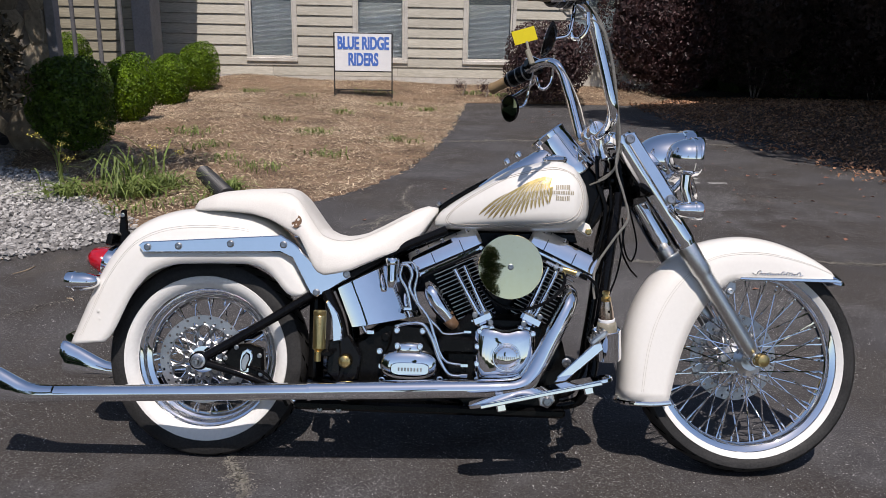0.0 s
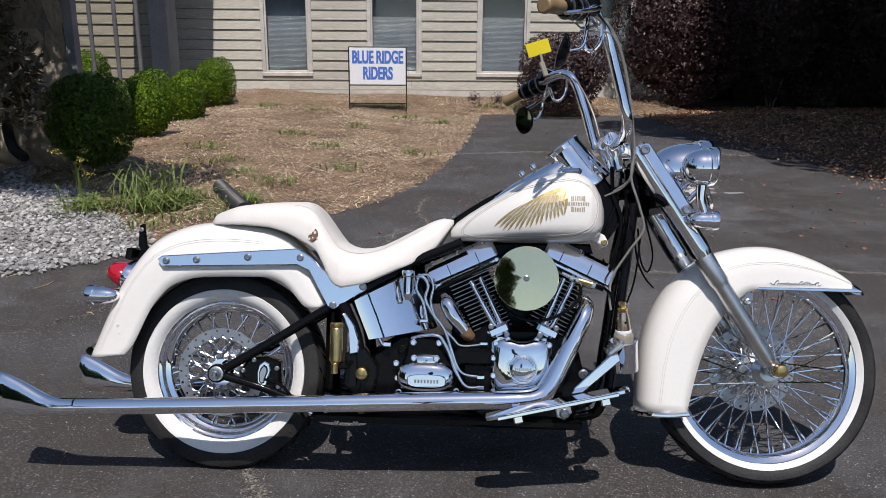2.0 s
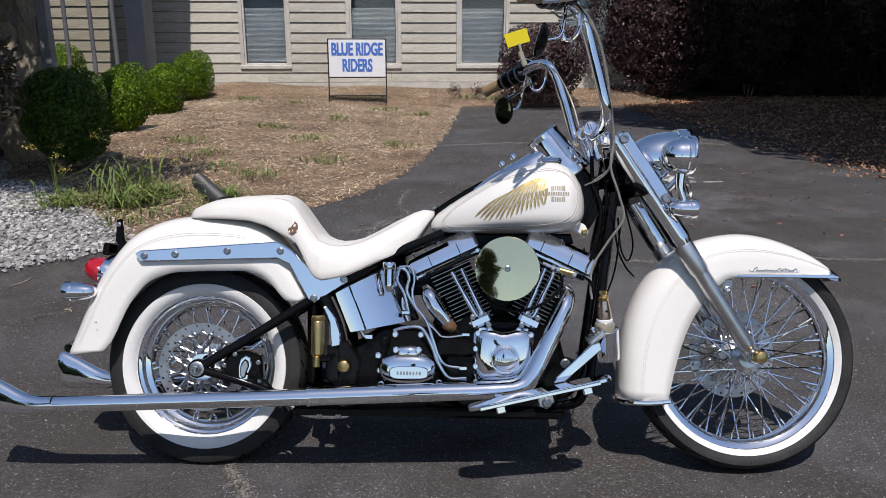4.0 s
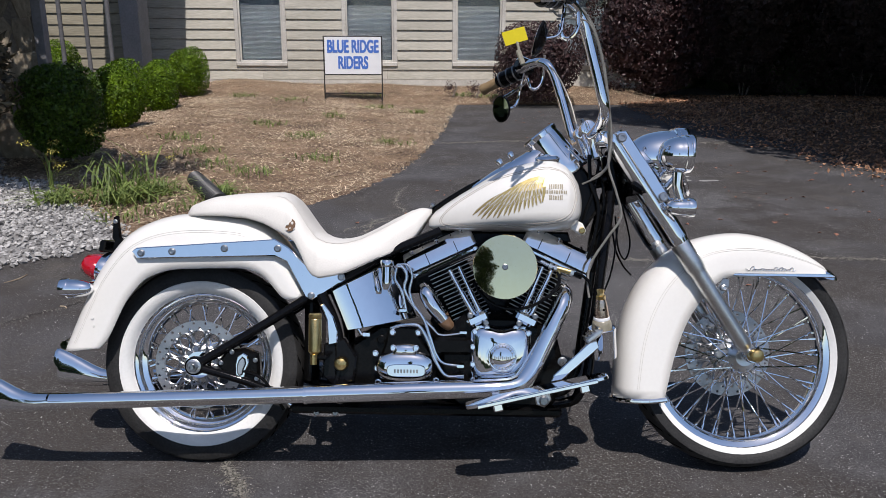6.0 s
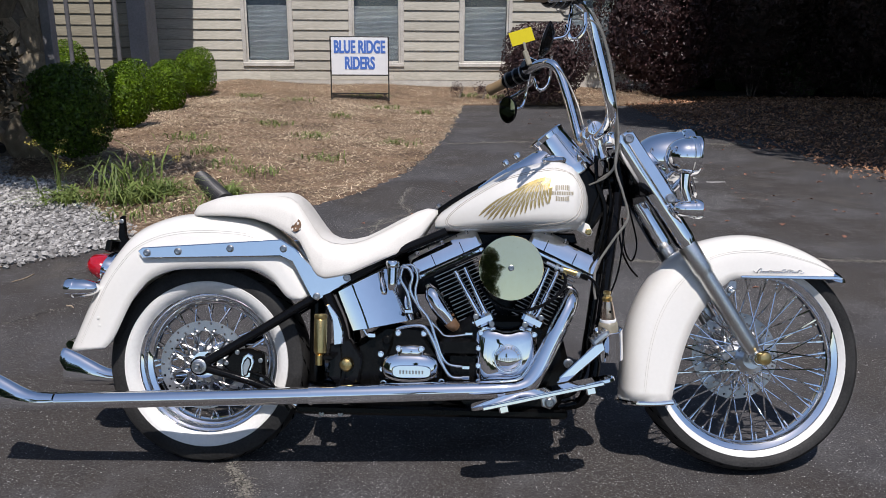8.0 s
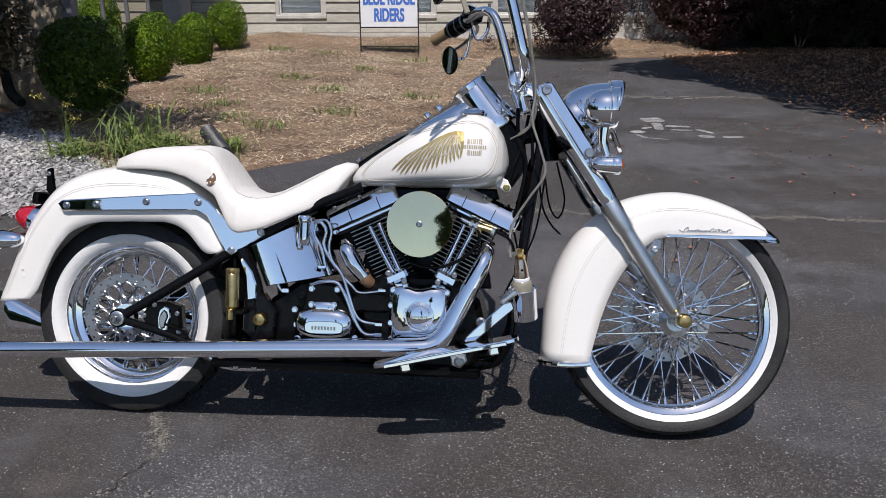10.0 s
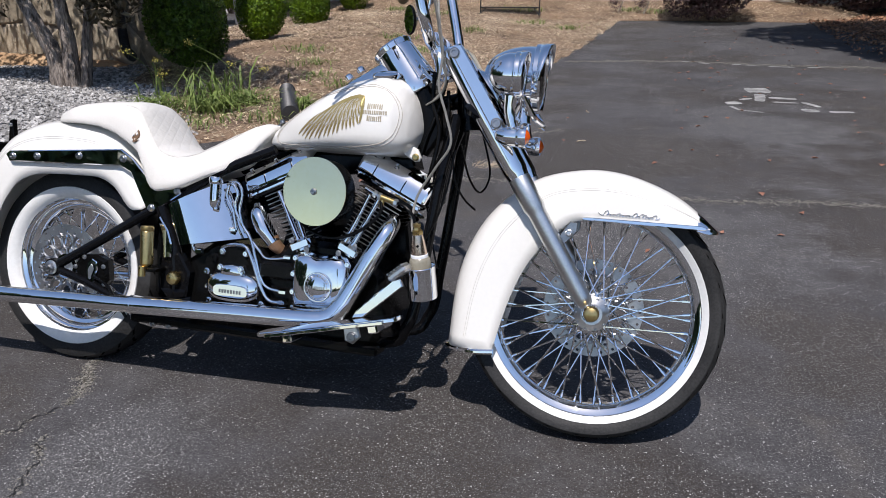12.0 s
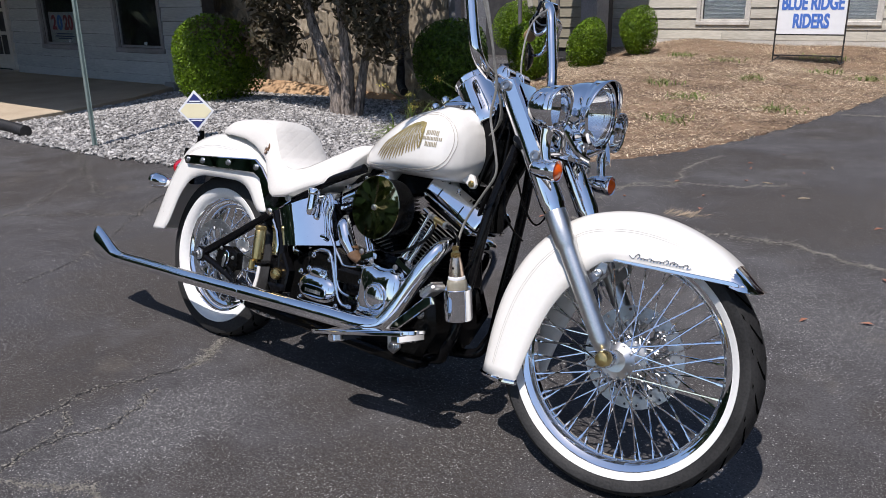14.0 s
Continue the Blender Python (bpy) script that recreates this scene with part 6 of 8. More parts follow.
# handlebar and controls
BAR = [(0.500, 0.0, 1.085), (0.500, 0.09, 1.082), (0.503, 0.17, 1.09), (0.503, 0.225, 1.12), (0.490, 0.243, 1.17), (0.458, 0.252, 1.29), (0.432, 0.264, 1.372), (0.402, 0.285, 1.412), (0.358, 0.345, 1.422), (0.30, 0.43, 1.400)]
full = [(x, -y, z) for x, y, z in BAR[:0:-1]] + BAR
handlebar = part("handlebar", tube(Shape(), full, 0.0165, 18, 6), CHROME, bike, "tall chrome ape-hanger handlebar", m=STEER)
for k in (-1, 1):
    part("riser", Shape().lathe([(0.024, 0), (0.022, 0.02), (0.021, 0.05), (0.025, 0.06), (0.025, 0.085), (0.016, 0.09)], axis_to((-0.3, 0, 1), (0.522, 0.045 * k, 1.01)), 20), CHROME, handlebar)
    part("bar_clamp", Shape().lathe([(0.021, -0.022), (0.025, -0.02), (0.025, 0.02), (0.021, 0.022)], Matrix.Translation((0.492, 0.045 * k, 1.105)) @ Y_AXIS, 20), CHROME, handlebar)
    part("clamp_bolt", Shape().lathe([(0.007, 0), (0.007, 0.012), (0.004, 0.014)], pose(0.478, 0.045 * k, 1.124, 0, -20, 0), 10), STEEL, handlebar)
    a, b = Vector((0.300, 0.43 * k, 1.400)), Vector((0.185, 0.555 * k, 1.364))
    d = (b - a).normalized()
    st = 1.9
    part("switch_housing", Shape().lathe([(r0, z0 * st) for r0, z0 in ((0.022, 0), (0.03, 0.006), (0.031, 0.02), (0.026, 0.022), (0.03, 0.024), (0.031, 0.04), (0.026, 0.042), (0.028, 0.044), (0.024, 0.056))], axis_to(d, a - d * 0.042), 24), BLACK_CAST, handlebar, "black switch housing")
    for q in (0.012, 0.045, 0.085):
        part("housing_ring", Shape().lathe([(0.024, -0.0035), (0.0318, -0.0025), (0.0325, 0), (0.0318, 0.0025), (0.024, 0.0035)], axis_to(d, a + d * (q - 0.042)), 28), STEEL, handlebar)
    gs = 0.7
    part("grip", Shape().lathe([(0.019, 0), (0.021, 0.006), (0.0205, 0.1 * gs), (0.023, 0.108 * gs), (0.023, 0.122 * gs), (0.018, 0.128 * gs), (0.0005, 0.1285 * gs)], axis_to(d, a + d * 0.064), 24), BRASS_DULL, handlebar, "tan brown grip")
    part("lever", tube(Shape(), [(0.335, 0.40 * k, 1.415), (0.365, 0.46 * k, 1.395), (0.32, 0.53 * k, 1.36), (0.25, 0.59 * k, 1.33)], [0.007, 0.0075, 0.0065, 0.0055], 10), CHROME, handlebar)
    res = part("reservoir", Shape().box((0.07, 0.055, 0.045), pose(0.345, 0.39 * k, 1.425, 0, 15, 20 * k), 0.008), BLACK_CAST, handlebar)
    part("reservoir_lid", Shape().box((0.062, 0.048, 0.006), pose(0.345, 0.39 * k, 1.425, 0, 15, 20 * k) @ pose(0, 0, 0.025), 0.002), CHROME, res)
    part("lever_clamp", tube(Shape(), [(0.405, 0.28 * k, 1.44), (0.403, 0.31 * k, 1.36), (0.385, 0.31 * k, 1.325), (0.36, 0.31 * k, 1.322), (0.345, 0.31 * k, 1.36)], 0.006, 8), CHROME, handlebar)
    mirror = part("mirror_stem", tube(Shape(), [(0.345, 0.39 * k, 1.41), (0.338, 0.43 * k, 1.36), (0.322, 0.447 * k, 1.29), (0.285, 0.447 * k, 1.275)], 0.0055, 10), CHROME, handlebar)
    mm = Matrix.Translation((0.268, 0.447 * k, 1.272)) @ pose(0, 0, 0, 0, -98 if k > 0 else -72, 38 if k > 0 else -12) @ Matrix.Diagonal((1.0, 0.9, 1.0, 1))
    part("mirror_shell", Shape().lathe([(0.0005, -0.018), (0.03, -0.014), (0.05, 0.0), (0.052, 0.006), (0.048, 0.008)], mm, 32), BLACK_PAINT, mirror)
    part("mirror_glass", Shape().lathe([(0.0005, 0.0085), (0.047, 0.0085), (0.047, 0.0065), (0.0005, 0.0065)], mm, 32), CHROME, mirror)
tag = part("tag_clip", Shape().box((0.02, 0.012, 0.06), pose(0.318, 0.30, 1.435, 0, -20, 0), 0.004), PLASTIC_CLEAR, handlebar, "clear plastic clip")
part("tag_card", Shape().box((0.088, 0.003, 0.052), pose(0.296, 0.302, 1.515, 0, -18, 0)), YELLOW, tag, "blank yellow card")
part("tag_stem", Shape().box((0.01, 0.008, 0.05), pose(0.31, 0.301, 1.47, 0, -14, 0), 0.002), PLASTIC_CLEAR, tag)
for i, pts in enumerate((
    [(0.34, -0.30, 1.42), (0.42, -0.28, 1.435), (0.473, -0.255, 1.39), (0.515, -0.22, 1.28), (0.538, -0.19, 1.16), (0.552, -0.165, 1.06), (0.545, -0.16, 0.975), (0.572, -0.155, 0.89), (0.588, -0.15, 0.815), (0.545, -0.14, 0.745), (0.497, -0.135, 0.665), (0.488, -0.145, 0.60), (0.492, -0.15, 0.56)],
    [(0.36, -0.31, 1.40), (0.44, -0.27, 1.415), (0.484, -0.25, 1.36), (0.522, -0.21, 1.24), (0.543, -0.17, 1.10), (0.555, -0.13, 1.0), (0.53, -0.10, 0.95), (0.48, -0.06, 0.925)],
    [(0.36, -0.31, 1.39), (0.45, -0.275, 1.395), (0.494, -0.245, 1.33), (0.528, -0.20, 1.20), (0.546, -0.15, 1.06), (0.55, -0.11, 0.98), (0.50, -0.07, 0.935)],
    [(0.33, 0.40, 1.40), (0.40, 0.30, 1.412), (0.422, 0.245, 1.385), (0.433, 0.165, 1.333), (0.447, 0.11, 1.273), (0.464, 0.075, 1.206), (0.48, 0.06, 1.135), (0.51, 0.05, 1.05)],
    [(0.59, -0.05, 0.82), (0.61, 0.0, 0.72), (0.64, 0.03, 0.68), (0.66, 0.05, 0.74), (0.63, 0.04, 0.86)],
    [(0.40, -0.30, 1.405), (0.35, -0.31, 1.385), (0.325, -0.315, 1.40)],
    [(0.56, -0.07, 0.87), (0.575, -0.075, 0.78), (0.588, -0.075, 0.71), (0.615, -0.06, 0.66), (0.645, -0.04, 0.63)],
    [(0.53, -0.13, 0.37), (0.47, -0.13, 0.42), (0.56, -0.12, 0.62), (0.59, -0.10, 0.80)],
    [(0.48, -0.05, 0.72), (0.52, -0.06, 0.55), (0.55, -0.07, 0.45)],
)):
    part("cable", tube(Shape(), pts, 0.0038 if i < 1 else 0.0031, 8), CABLE_GREY if i < 4 or i == 5 else BLACK_CAST, handlebar if i in (3, 5) else bike, "grey braided control cable" if i < 4 else "")

# fuel tank, console
TX = [-0.02, 0.0, 0.04, 0.085, 0.125, 0.17, 0.21, 0.26, 0.316, 0.36, 0.392, 0.42, 0.442, 0.459, 0.470, 0.477]
TT = [0.806, 0.832, 0.861, 0.890, 0.914, 0.942, 0.965, 0.984, 0.998, 1.004, 1.001, 0.987, 0.965, 0.937, 0.905, 0.87]
TB = [0.776, 0.771, 0.768, 0.767, 0.767, 0.767, 0.767, 0.767, 0.767, 0.767, 0.768, 0.772, 0.780, 0.795, 0.815, 0.84]
TW = [0.055, 0.078, 0.108, 0.136, 0.157, 0.176, 0.188, 0.199, 0.206, 0.208, 0.205, 0.196, 0.176, 0.148, 0.112, 0.07]


def tank_ring(x, grow=0.0):
    t, b, w = (float(np.interp(x, TX, v)) for v in (TT, TB, TW))
    row = []
    for i in range(44):
        a = 2 * math.pi * i / 44
        ca, sa = math.cos(a), math.sin(a)
        e = 0.72 if sa > 0 else 0.5
        zc = b + (t - b) * 0.40
        h = (t - zc) if sa > 0 else (zc - b)
        row.append((x, -(w + grow) * math.copysign(abs(ca) ** (0.8 if sa > 0 else 0.55), ca), zc + (h + grow) * math.copysign(abs(sa) ** e, sa)))
    return row


tank = part("fuel_tank", Shape().grid([tank_ring(float(x)) for x in np.interp(np.linspace(0, 15, 46), range(16), TX)], True, True), CREAM, bike, "cream-white teardrop fuel tank with gold wing emblem", 60)


def on_tank(x, z, off=0.0):
    """The point of the tank's right side at x and z."""
    ring = [p for p in tank_ring(x, off) if p[1] < -0.01]
    ring.sort(key=lambda p: p[2])
    zs, ys = [p[2] for p in ring], [p[1] for p in ring]
    return (x, float(np.interp(z, zs, ys)), z)


def decal(sh, pts2, off=0.0012):
    """A flat shape given by its outline strip pairs, wrapped on the tank side."""
    sh.grid([[on_tank(x, z, off) for x, z in pair] for pair in pts2])


def feather(sh, root, tip, w, off, sag=0.0):
    """A tapered, gently bent feather on the tank side."""
    pairs, a, b = [], Vector(root), Vector(tip)
    d = (b - a).normalized()
    n = Vector((-d.y, d.x))
    for i in range(9):
        t = i / 8
        c = a.lerp(b, t) + n * sag * math.sin(math.pi * t)
        k = w * 0.5 * (0.3 + 0.7 * t) * (1.0 if t < 0.8 else math.sqrt(max(0.03, 1 - ((t - 0.8) / 0.21) ** 2)))
        pairs.append([(c.x + n.x * k, c.y + n.y * k), (c.x - n.x * k, c.y - n.y * k)])
    decal(sh, pairs, off)


ROOTS = [(0.337, 0.922), (0.328, 0.924), (0.318, 0.925), (0.307, 0.924), (0.296, 0.921), (0.285, 0.917), (0.274, 0.912), (0.262, 0.906)]
TIPS = [(0.331, 0.853), (0.306, 0.840), (0.278, 0.829), (0.248, 0.819), (0.216, 0.810), (0.182, 0.804), (0.149, 0.804), (0.120, 0.814)]
emblem = tank
rw = random.Random(6)


def quill(u):
    j = min(int(u * 7), 6)
    return Vector(ROOTS[j]).lerp(Vector(ROOTS[j + 1]), u * 7 - j), Vector(TIPS[j]).lerp(Vector(TIPS[j + 1]), u * 7 - j)


# three overlapping rows of feathers, the long flight feathers lowest
for n, a0, a1, w, lift in ((15, 0.06, 1.0, 0.0105, 0.0008), (12, 0.0, 0.62, 0.0098, 0.0014), (9, 0.0, 0.34, 0.0088, 0.0020)):
    for i in range(n):
        root, tipp = quill(i / (n - 1))
        a, b = root.lerp(tipp, a0), root.lerp(tipp, a1 * rw.uniform(0.94, 1.02))
        under, over, shaft = Shape(), Shape(), Shape()
        feather(under, a, b + (b - a).normalized() * 0.0018, w * 1.12, lift + 0.0001 * (i % 2), -0.010 * a1)
        feather(over, a, b, w * 0.74, lift + 0.0004, -0.010 * a1)
        part("wing_feather", over, GOLD, emblem, "gold painted wing feather", 0)
        part("feather_edge", under, PALE_STITCH, emblem, smooth=0)
        if a1 == 1.0:
            feather(shaft, a.lerp(b, 0.5), b.lerp(a, 0.06), w * 0.14, lift + 0.0007, -0.004)
            part("feather_shaft", shaft, BRONZE, emblem, smooth=0)
crest = Shape()
decal(crest, [[(0.20, 0.874), (0.199, 0.871)], [(0.235, 0.898), (0.238, 0.892)], [(0.27, 0.918), (0.274, 0.909)], [(0.30, 0.931), (0.303, 0.921)], [(0.325, 0.937), (0.322, 0.926)], [(0.343, 0.933), (0.334, 0.918)], [(0.346, 0.905), (0.336, 0.903)], [(0.342, 0.875), (0.335, 0.877)], [(0.337, 0.855), (0.333, 0.858)]], 0.0026)
part("crest", crest, GOLD, emblem, smooth=0)
badge = Shape()
for z, a, b, h, bow in ((0.9035, 0.355, 0.401, 0.0175, 0.006), (0.8875, 0.3435, 0.4125, 0.0105, 0.0), (0.8715, 0.356, 0.400, 0.0165, -0.006)):
    n = int((b - a) / 0.0052)
    for i in range(n):
        x0 = a + (b - a) * i / n
        x1 = x0 + (b - a) / n * (0.58 if i % 3 else 0.76)
        lift = bow * (1 - ((i + 0.5) / n * 2 - 1) ** 2)
        decal(badge, [[(x0, z - h / 2 + max(lift, 0) * 0.6), (x0, z + h / 2 + min(lift, 0) * 0.6)], [(x1, z - h / 2 + max(lift, 0) * 0.6), (x1, z + h / 2 + min(lift, 0) * 0.6)]])
part("badge_bars", badge, GREY_GOLD, tank, "dull gold bars", 0)
for grow in (0.0, 0.006):
    ctrl = [(0.30 + grow, 0.955 + grow), (0.36, 0.962 + grow), (0.41 + grow, 0.945), (0.438 + grow, 0.90), (0.436 + grow, 0.85), (0.415 + grow, 0.815 - grow), (0.36, 0.795 - grow), (0.25, 0.787 - grow), (0.12, 0.784 - grow), (0.045 - grow, 0.785 - grow), (0.022 - grow, 0.80), (0.05, 0.836 + grow), (0.12, 0.884 + grow), (0.20, 0.928 + grow), (0.26, 0.946 + grow), (0.30, 0.955 + grow)]
    line = spline([(a, 0, b) for a, b in ctrl], 4)
    part("pinstripe", tube(Shape(), [on_tank(p.x, p.z, 0.0006) for p in line], 0.0011, 5, 1, False), STITCH, tank)
part("neck_gusset", Shape().prism([(0.43, 0.80), (0.49, 0.775), (0.535, 0.84), (0.525, 0.93), (0.48, 0.985), (0.44, 0.97)], -0.06, 0.06, 0.012), BLACK_CAST, bike)
for pts, r0 in (([(0.50, -0.062, 1.02), (0.505, -0.07, 0.93), (0.53, -0.075, 0.85), (0.515, -0.08, 0.74), (0.49, -0.07, 0.66)], 0.0065),
                ([(0.535, -0.05, 1.0), (0.515, -0.065, 0.90), (0.49, -0.07, 0.83), (0.475, -0.07, 0.77)], 0.005),
                ([(0.54, -0.045, 0.97), (0.55, -0.06, 0.88), (0.54, -0.06, 0.80), (0.505, -0.06, 0.72)], 0.0055)):
    part("wiring_hose", tube(Shape(), pts, r0, 10), BLACK_CAST, bike)
part("fuel_cap", Shape().lathe([(0.038, 0), (0.04, 0.006), (0.04, 0.012), (0.034, 0.018), (0.012, 0.022), (0.0005, 0.0225)], Matrix.Translation((0.362, -0.09, 0.993)) @ pose(0, 0, 0, 13, -3, 0), 32), CHROME, tank)
part("tank_mount", Shape().prism([(0.425, 0.785), (0.455, 0.805), (0.476, 0.795), (0.487, 0.772), (0.482, 0.760), (0.470, 0.758)], -0.085, -0.105, 0.005), CREAM, tank)
bolt(tank, 0.473, -0.105, 0.772, 0.0085, BRASS)
part("ridge_strip", tube(Shape(), [(-0.03, 0, 0.815), (0.0, 0, 0.842), (0.045, 0, 0.872), (0.10, 0, 0.906), (0.15, 0, 0.936)], [0.006, 0.01, 0.011, 0.011, 0.008], 10), BLACK_CAST, tank, "black leather strip along the ridge")
for sx, sz in ((-0.018, 0.832), (-0.008, 0.848)):
    part("seat_screw", Shape().lathe([(0.009, 0), (0.009, 0.008), (0.006, 0.012), (0.0005, 0.012)], pose(sx, -0.01, sz, 0, -30, 0), 12), STEEL, tank)
CX = [0.12, 0.18, 0.235, 0.275, 0.30, 0.34, 0.375, 0.395, 0.412, 0.432, 0.452]
CT = [0.918, 0.962, 0.996, 1.018, 1.034, 1.055, 1.05, 1.035, 1.02, 1.0, 0.98]
CW = [0.028, 0.040, 0.048, 0.054, 0.056, 0.055, 0.052, 0.050, 0.048, 0.046, 0.044]
rows = []
for x in np.interp(np.linspace(0, 10, 31), range(11), CX):
    t, w = float(np.interp(x, CX, CT)), float(np.interp(x, CX, CW))
    b = float(np.interp(x, TX, TT)) - 0.05
    rows.append([(float(x), w * 1.25 * s * (1 - 0.25 * q), b + (t - b) * q) for s, q in ((-1.15, 0), (-1.05, 0.35), (-0.98, 0.65), (-0.85, 0.87), (-0.6, 0.97), (-0.3, 1.0), (0, 1.0), (0.3, 1.0), (0.6, 0.97), (0.85, 0.87), (0.98, 0.65), (1.05, 0.35), (1.15, 0))])
console = part("console", Shape().grid(rows), CHROME, bike, "chrome tank console with speedometer", 50)
sp_m = Matrix.Translation((0.345, 0, 1.087)) @ pose(0, 0, 0, 0, -38, 0)
part("speedo_housing", Shape().lathe([(0.0585, 0.0), (0.0605, -0.012), (0.0625, -0.03), (0.066, -0.08), (0.071, -0.125), (0.075, -0.16), (0.072, -0.165)], sp_m, 48), CHROME, console, "round polished chrome housing", 50)
part("speedo_bezel", Shape().lathe([(0.062, -0.01), (0.064, 0.004), (0.060, 0.009), (0.055, 0.006), (0.055, -0.01)], sp_m, 40, True), CHROME, console)
part("speedo_face", Shape().lathe([(0.0005, 0.002), (0.056, 0.002), (0.056, -0.006), (0.0005, -0.006)], sp_m, 40), BLACK_CAST, console)
for x, z in ((0.215, 0.998), (0.252, 1.022)):
    part("console_knob", Shape().lathe([(0.012, 0), (0.013, 0.012), (0.009, 0.018), (0.0005, 0.019)], Matrix.Translation((x, -0.01, z - 0.006)) @ pose(0, 0, 0, 0, -36, 0), 18), CHROME, console)

# seat
SX = [-0.822, -0.805, -0.76, -0.717, -0.64, -0.558, -0.51, -0.484, -0.46, -0.435, -0.405, -0.378, -0.345, -0.312, -0.275, -0.238, -0.19, -0.147, -0.11, -0.075, -0.04, -0.015]
ST = [0.820, 0.842, 0.860, 0.873, 0.883, 0.888, 0.889, 0.884, 0.866, 0.832, 0.790, 0.757, 0.741, 0.735, 0.738, 0.748, 0.772, 0.796, 0.817, 0.835, 0.845, 0.838]
SBX = [-0.822, -0.70, -0.613, -0.55, -0.503, -0.475, -0.447, -0.42, -0.40, -0.385, -0.362, -0.32, -0.281, -0.22, -0.157, -0.10, -0.059, -0.012]
SB = [0.806, 0.806, 0.80, 0.782, 0.758, 0.742, 0.724, 0.675, 0.635, 0.618, 0.610, 0.617, 0.628, 0.655, 0.684, 0.708, 0.752, 0.826]
SWX = [-0.822, -0.80, -0.74, -0.65, -0.55, -0.48, -0.43, -0.37, -0.30, -0.22, -0.15, -0.09, -0.04, -0.012]
SW = [0.05, 0.085, 0.112, 0.122, 0.126, 0.132, 0.148, 0.166, 0.168, 0.158, 0.138, 0.112, 0.086, 0.045]


def seat_row(x, grow=0.0):
    t, b, w = float(np.interp(x, SX, ST)), float(np.interp(x, SBX, SB)), float(np.interp(x, SWX, SW))
    t = max(t, b + 0.012)
    row = []
    for fy, fz in ((-0.6, -0.02), (-0.97, 0.0), (-1.0, 0.05), (-0.99, 0.2), (-0.955, 0.45), (-0.88, 0.7), (-0.76, 0.86), (-0.58, 0.955), (-0.38, 0.985), (-0.2, 1.0), (0, 1.0), (0.2, 1.0), (0.38, 0.985), (0.58, 0.955), (0.76, 0.86), (0.88, 0.7), (0.955, 0.45), (0.99, 0.2), (1.0, 0.05), (0.97, 0.0), (0.6, -0.02)):
        row.append((x, (w + grow) * fy, b + (t - b + grow) * fz))
    return row


sx = np.concatenate([np.linspace(-0.822, -0.80, 4), np.linspace(-0.785, -0.53, 14), np.linspace(-0.52, -0.34, 34), np.linspace(-0.33, -0.012, 20)])
seat = part("seat", Shape().grid([seat_row(float(x)) for x in sx], True, True), LEATHER, bike, "white leather two-up seat with quilted back", 70)
qs = Shape().grid([seat_row(float(x), 0.0015)[6:15] for x in np.linspace(-0.505, -0.12, 50)])
part("quilted_panel", qs, QUILT, seat, "diamond-quilted white leather", 70)
for f, a, b in ((6, -0.53, -0.10),):
    part("stitch_line", tube(Shape(), [seat_row(float(x), 0.001)[f] for x in np.linspace(a, b, 60)], 0.0005, 5, 1, False), PALE_STITCH, seat)
paw, spots = Shape(), Shape()
for sh, dx, dz, r0, lift in ((paw, 0, 0, 0.0215, 0.0), (spots, -0.008, 0.004, 0.0055, 0.0022), (spots, 0.007, 0.006, 0.005, 0.0022), (spots, 0.001, -0.010, 0.0035, 0.0022), (spots, -0.010, -0.014, 0.004, 0.0022), (spots, 0.013, -0.011, 0.004, 0.0022)):
    row = seat_row(-0.460 + dx, 0.0)
    zz = 0.777 + dz
    ys = float(np.interp(zz, [p[2] for p in row[1:10]], [p[1] for p in row[1:10]]))
    sh.lathe([(r0 * 0.96, -0.004), (r0, 0.0015 + lift), (0.0005, 0.0022 + lift)], Matrix.Translation((-0.460 + dx, ys, zz)) @ pose(0, 0, 0, 72, 0, -20) @ Matrix.Diagonal((0.8, 1.0, 1, 1)), 20)
part("badge_cutouts", spots, LEATHER, seat)
part("badge", paw, BRONZE, seat, "brown round badge")

# fender struts with bolts
STRUT = [(-0.967, 0.687), (-0.952, 0.699), (-0.507, 0.732), (-0.461, 0.705), (-0.368, 0.613), (-0.297, 0.629), (-0.280, 0.607), (-0.384, 0.538), (-0.408, 0.549), (-0.469, 0.661), (-0.508, 0.678), (-0.951, 0.664)]
for k in (-1, 1):
    st = part("fender_strut", Shape().prism(STRUT, 0.1345 * k, 0.1465 * k, 0.0035), CHROME, bike, "chrome fender strut")
    part("strut_spacer", Shape().prism([(-0.94, 0.674), (-0.52, 0.70), (-0.50, 0.69), (-0.94, 0.668)], 0.118 * k, 0.1345 * k), BLACK_PAINT, st)
    for x, z in ((-0.936, 0.682), (-0.836, 0.688), (-0.668, 0.7), (-0.497, 0.702), (-0.293, 0.614), (-0.388, 0.553)):
        bolt(st, x, 0.1465 * k, z, 0.0095, STEEL)

# tail: lamp, signals, plate bracket
tail = part("tail_light", Shape().lathe([(0.046, 0), (0.05, 0.012), (0.048, 0.03), (0.036, 0.048), (0.016, 0.056), (0.0005, 0.057)], Matrix.Translation((-1.112, 0, 0.622)) @ pose(0, 0, 0, 0, -72, 0) @ Matrix.Diagonal((0.9, 1.5, 1.4, 1)), 32), RED_LENS, bike, "red tail light in a chrome base")
part("base", Shape().lathe([(0.05, -0.03), (0.055, -0.01), (0.053, 0.008), (0.044, 0.01)], Matrix.Translation((-1.108, 0, 0.628)) @ pose(0, 0, 0, 0, -72, 0) @ Matrix.Diagonal((1.02, 1.5, 1.2, 1)), 32), CHROME, tail)
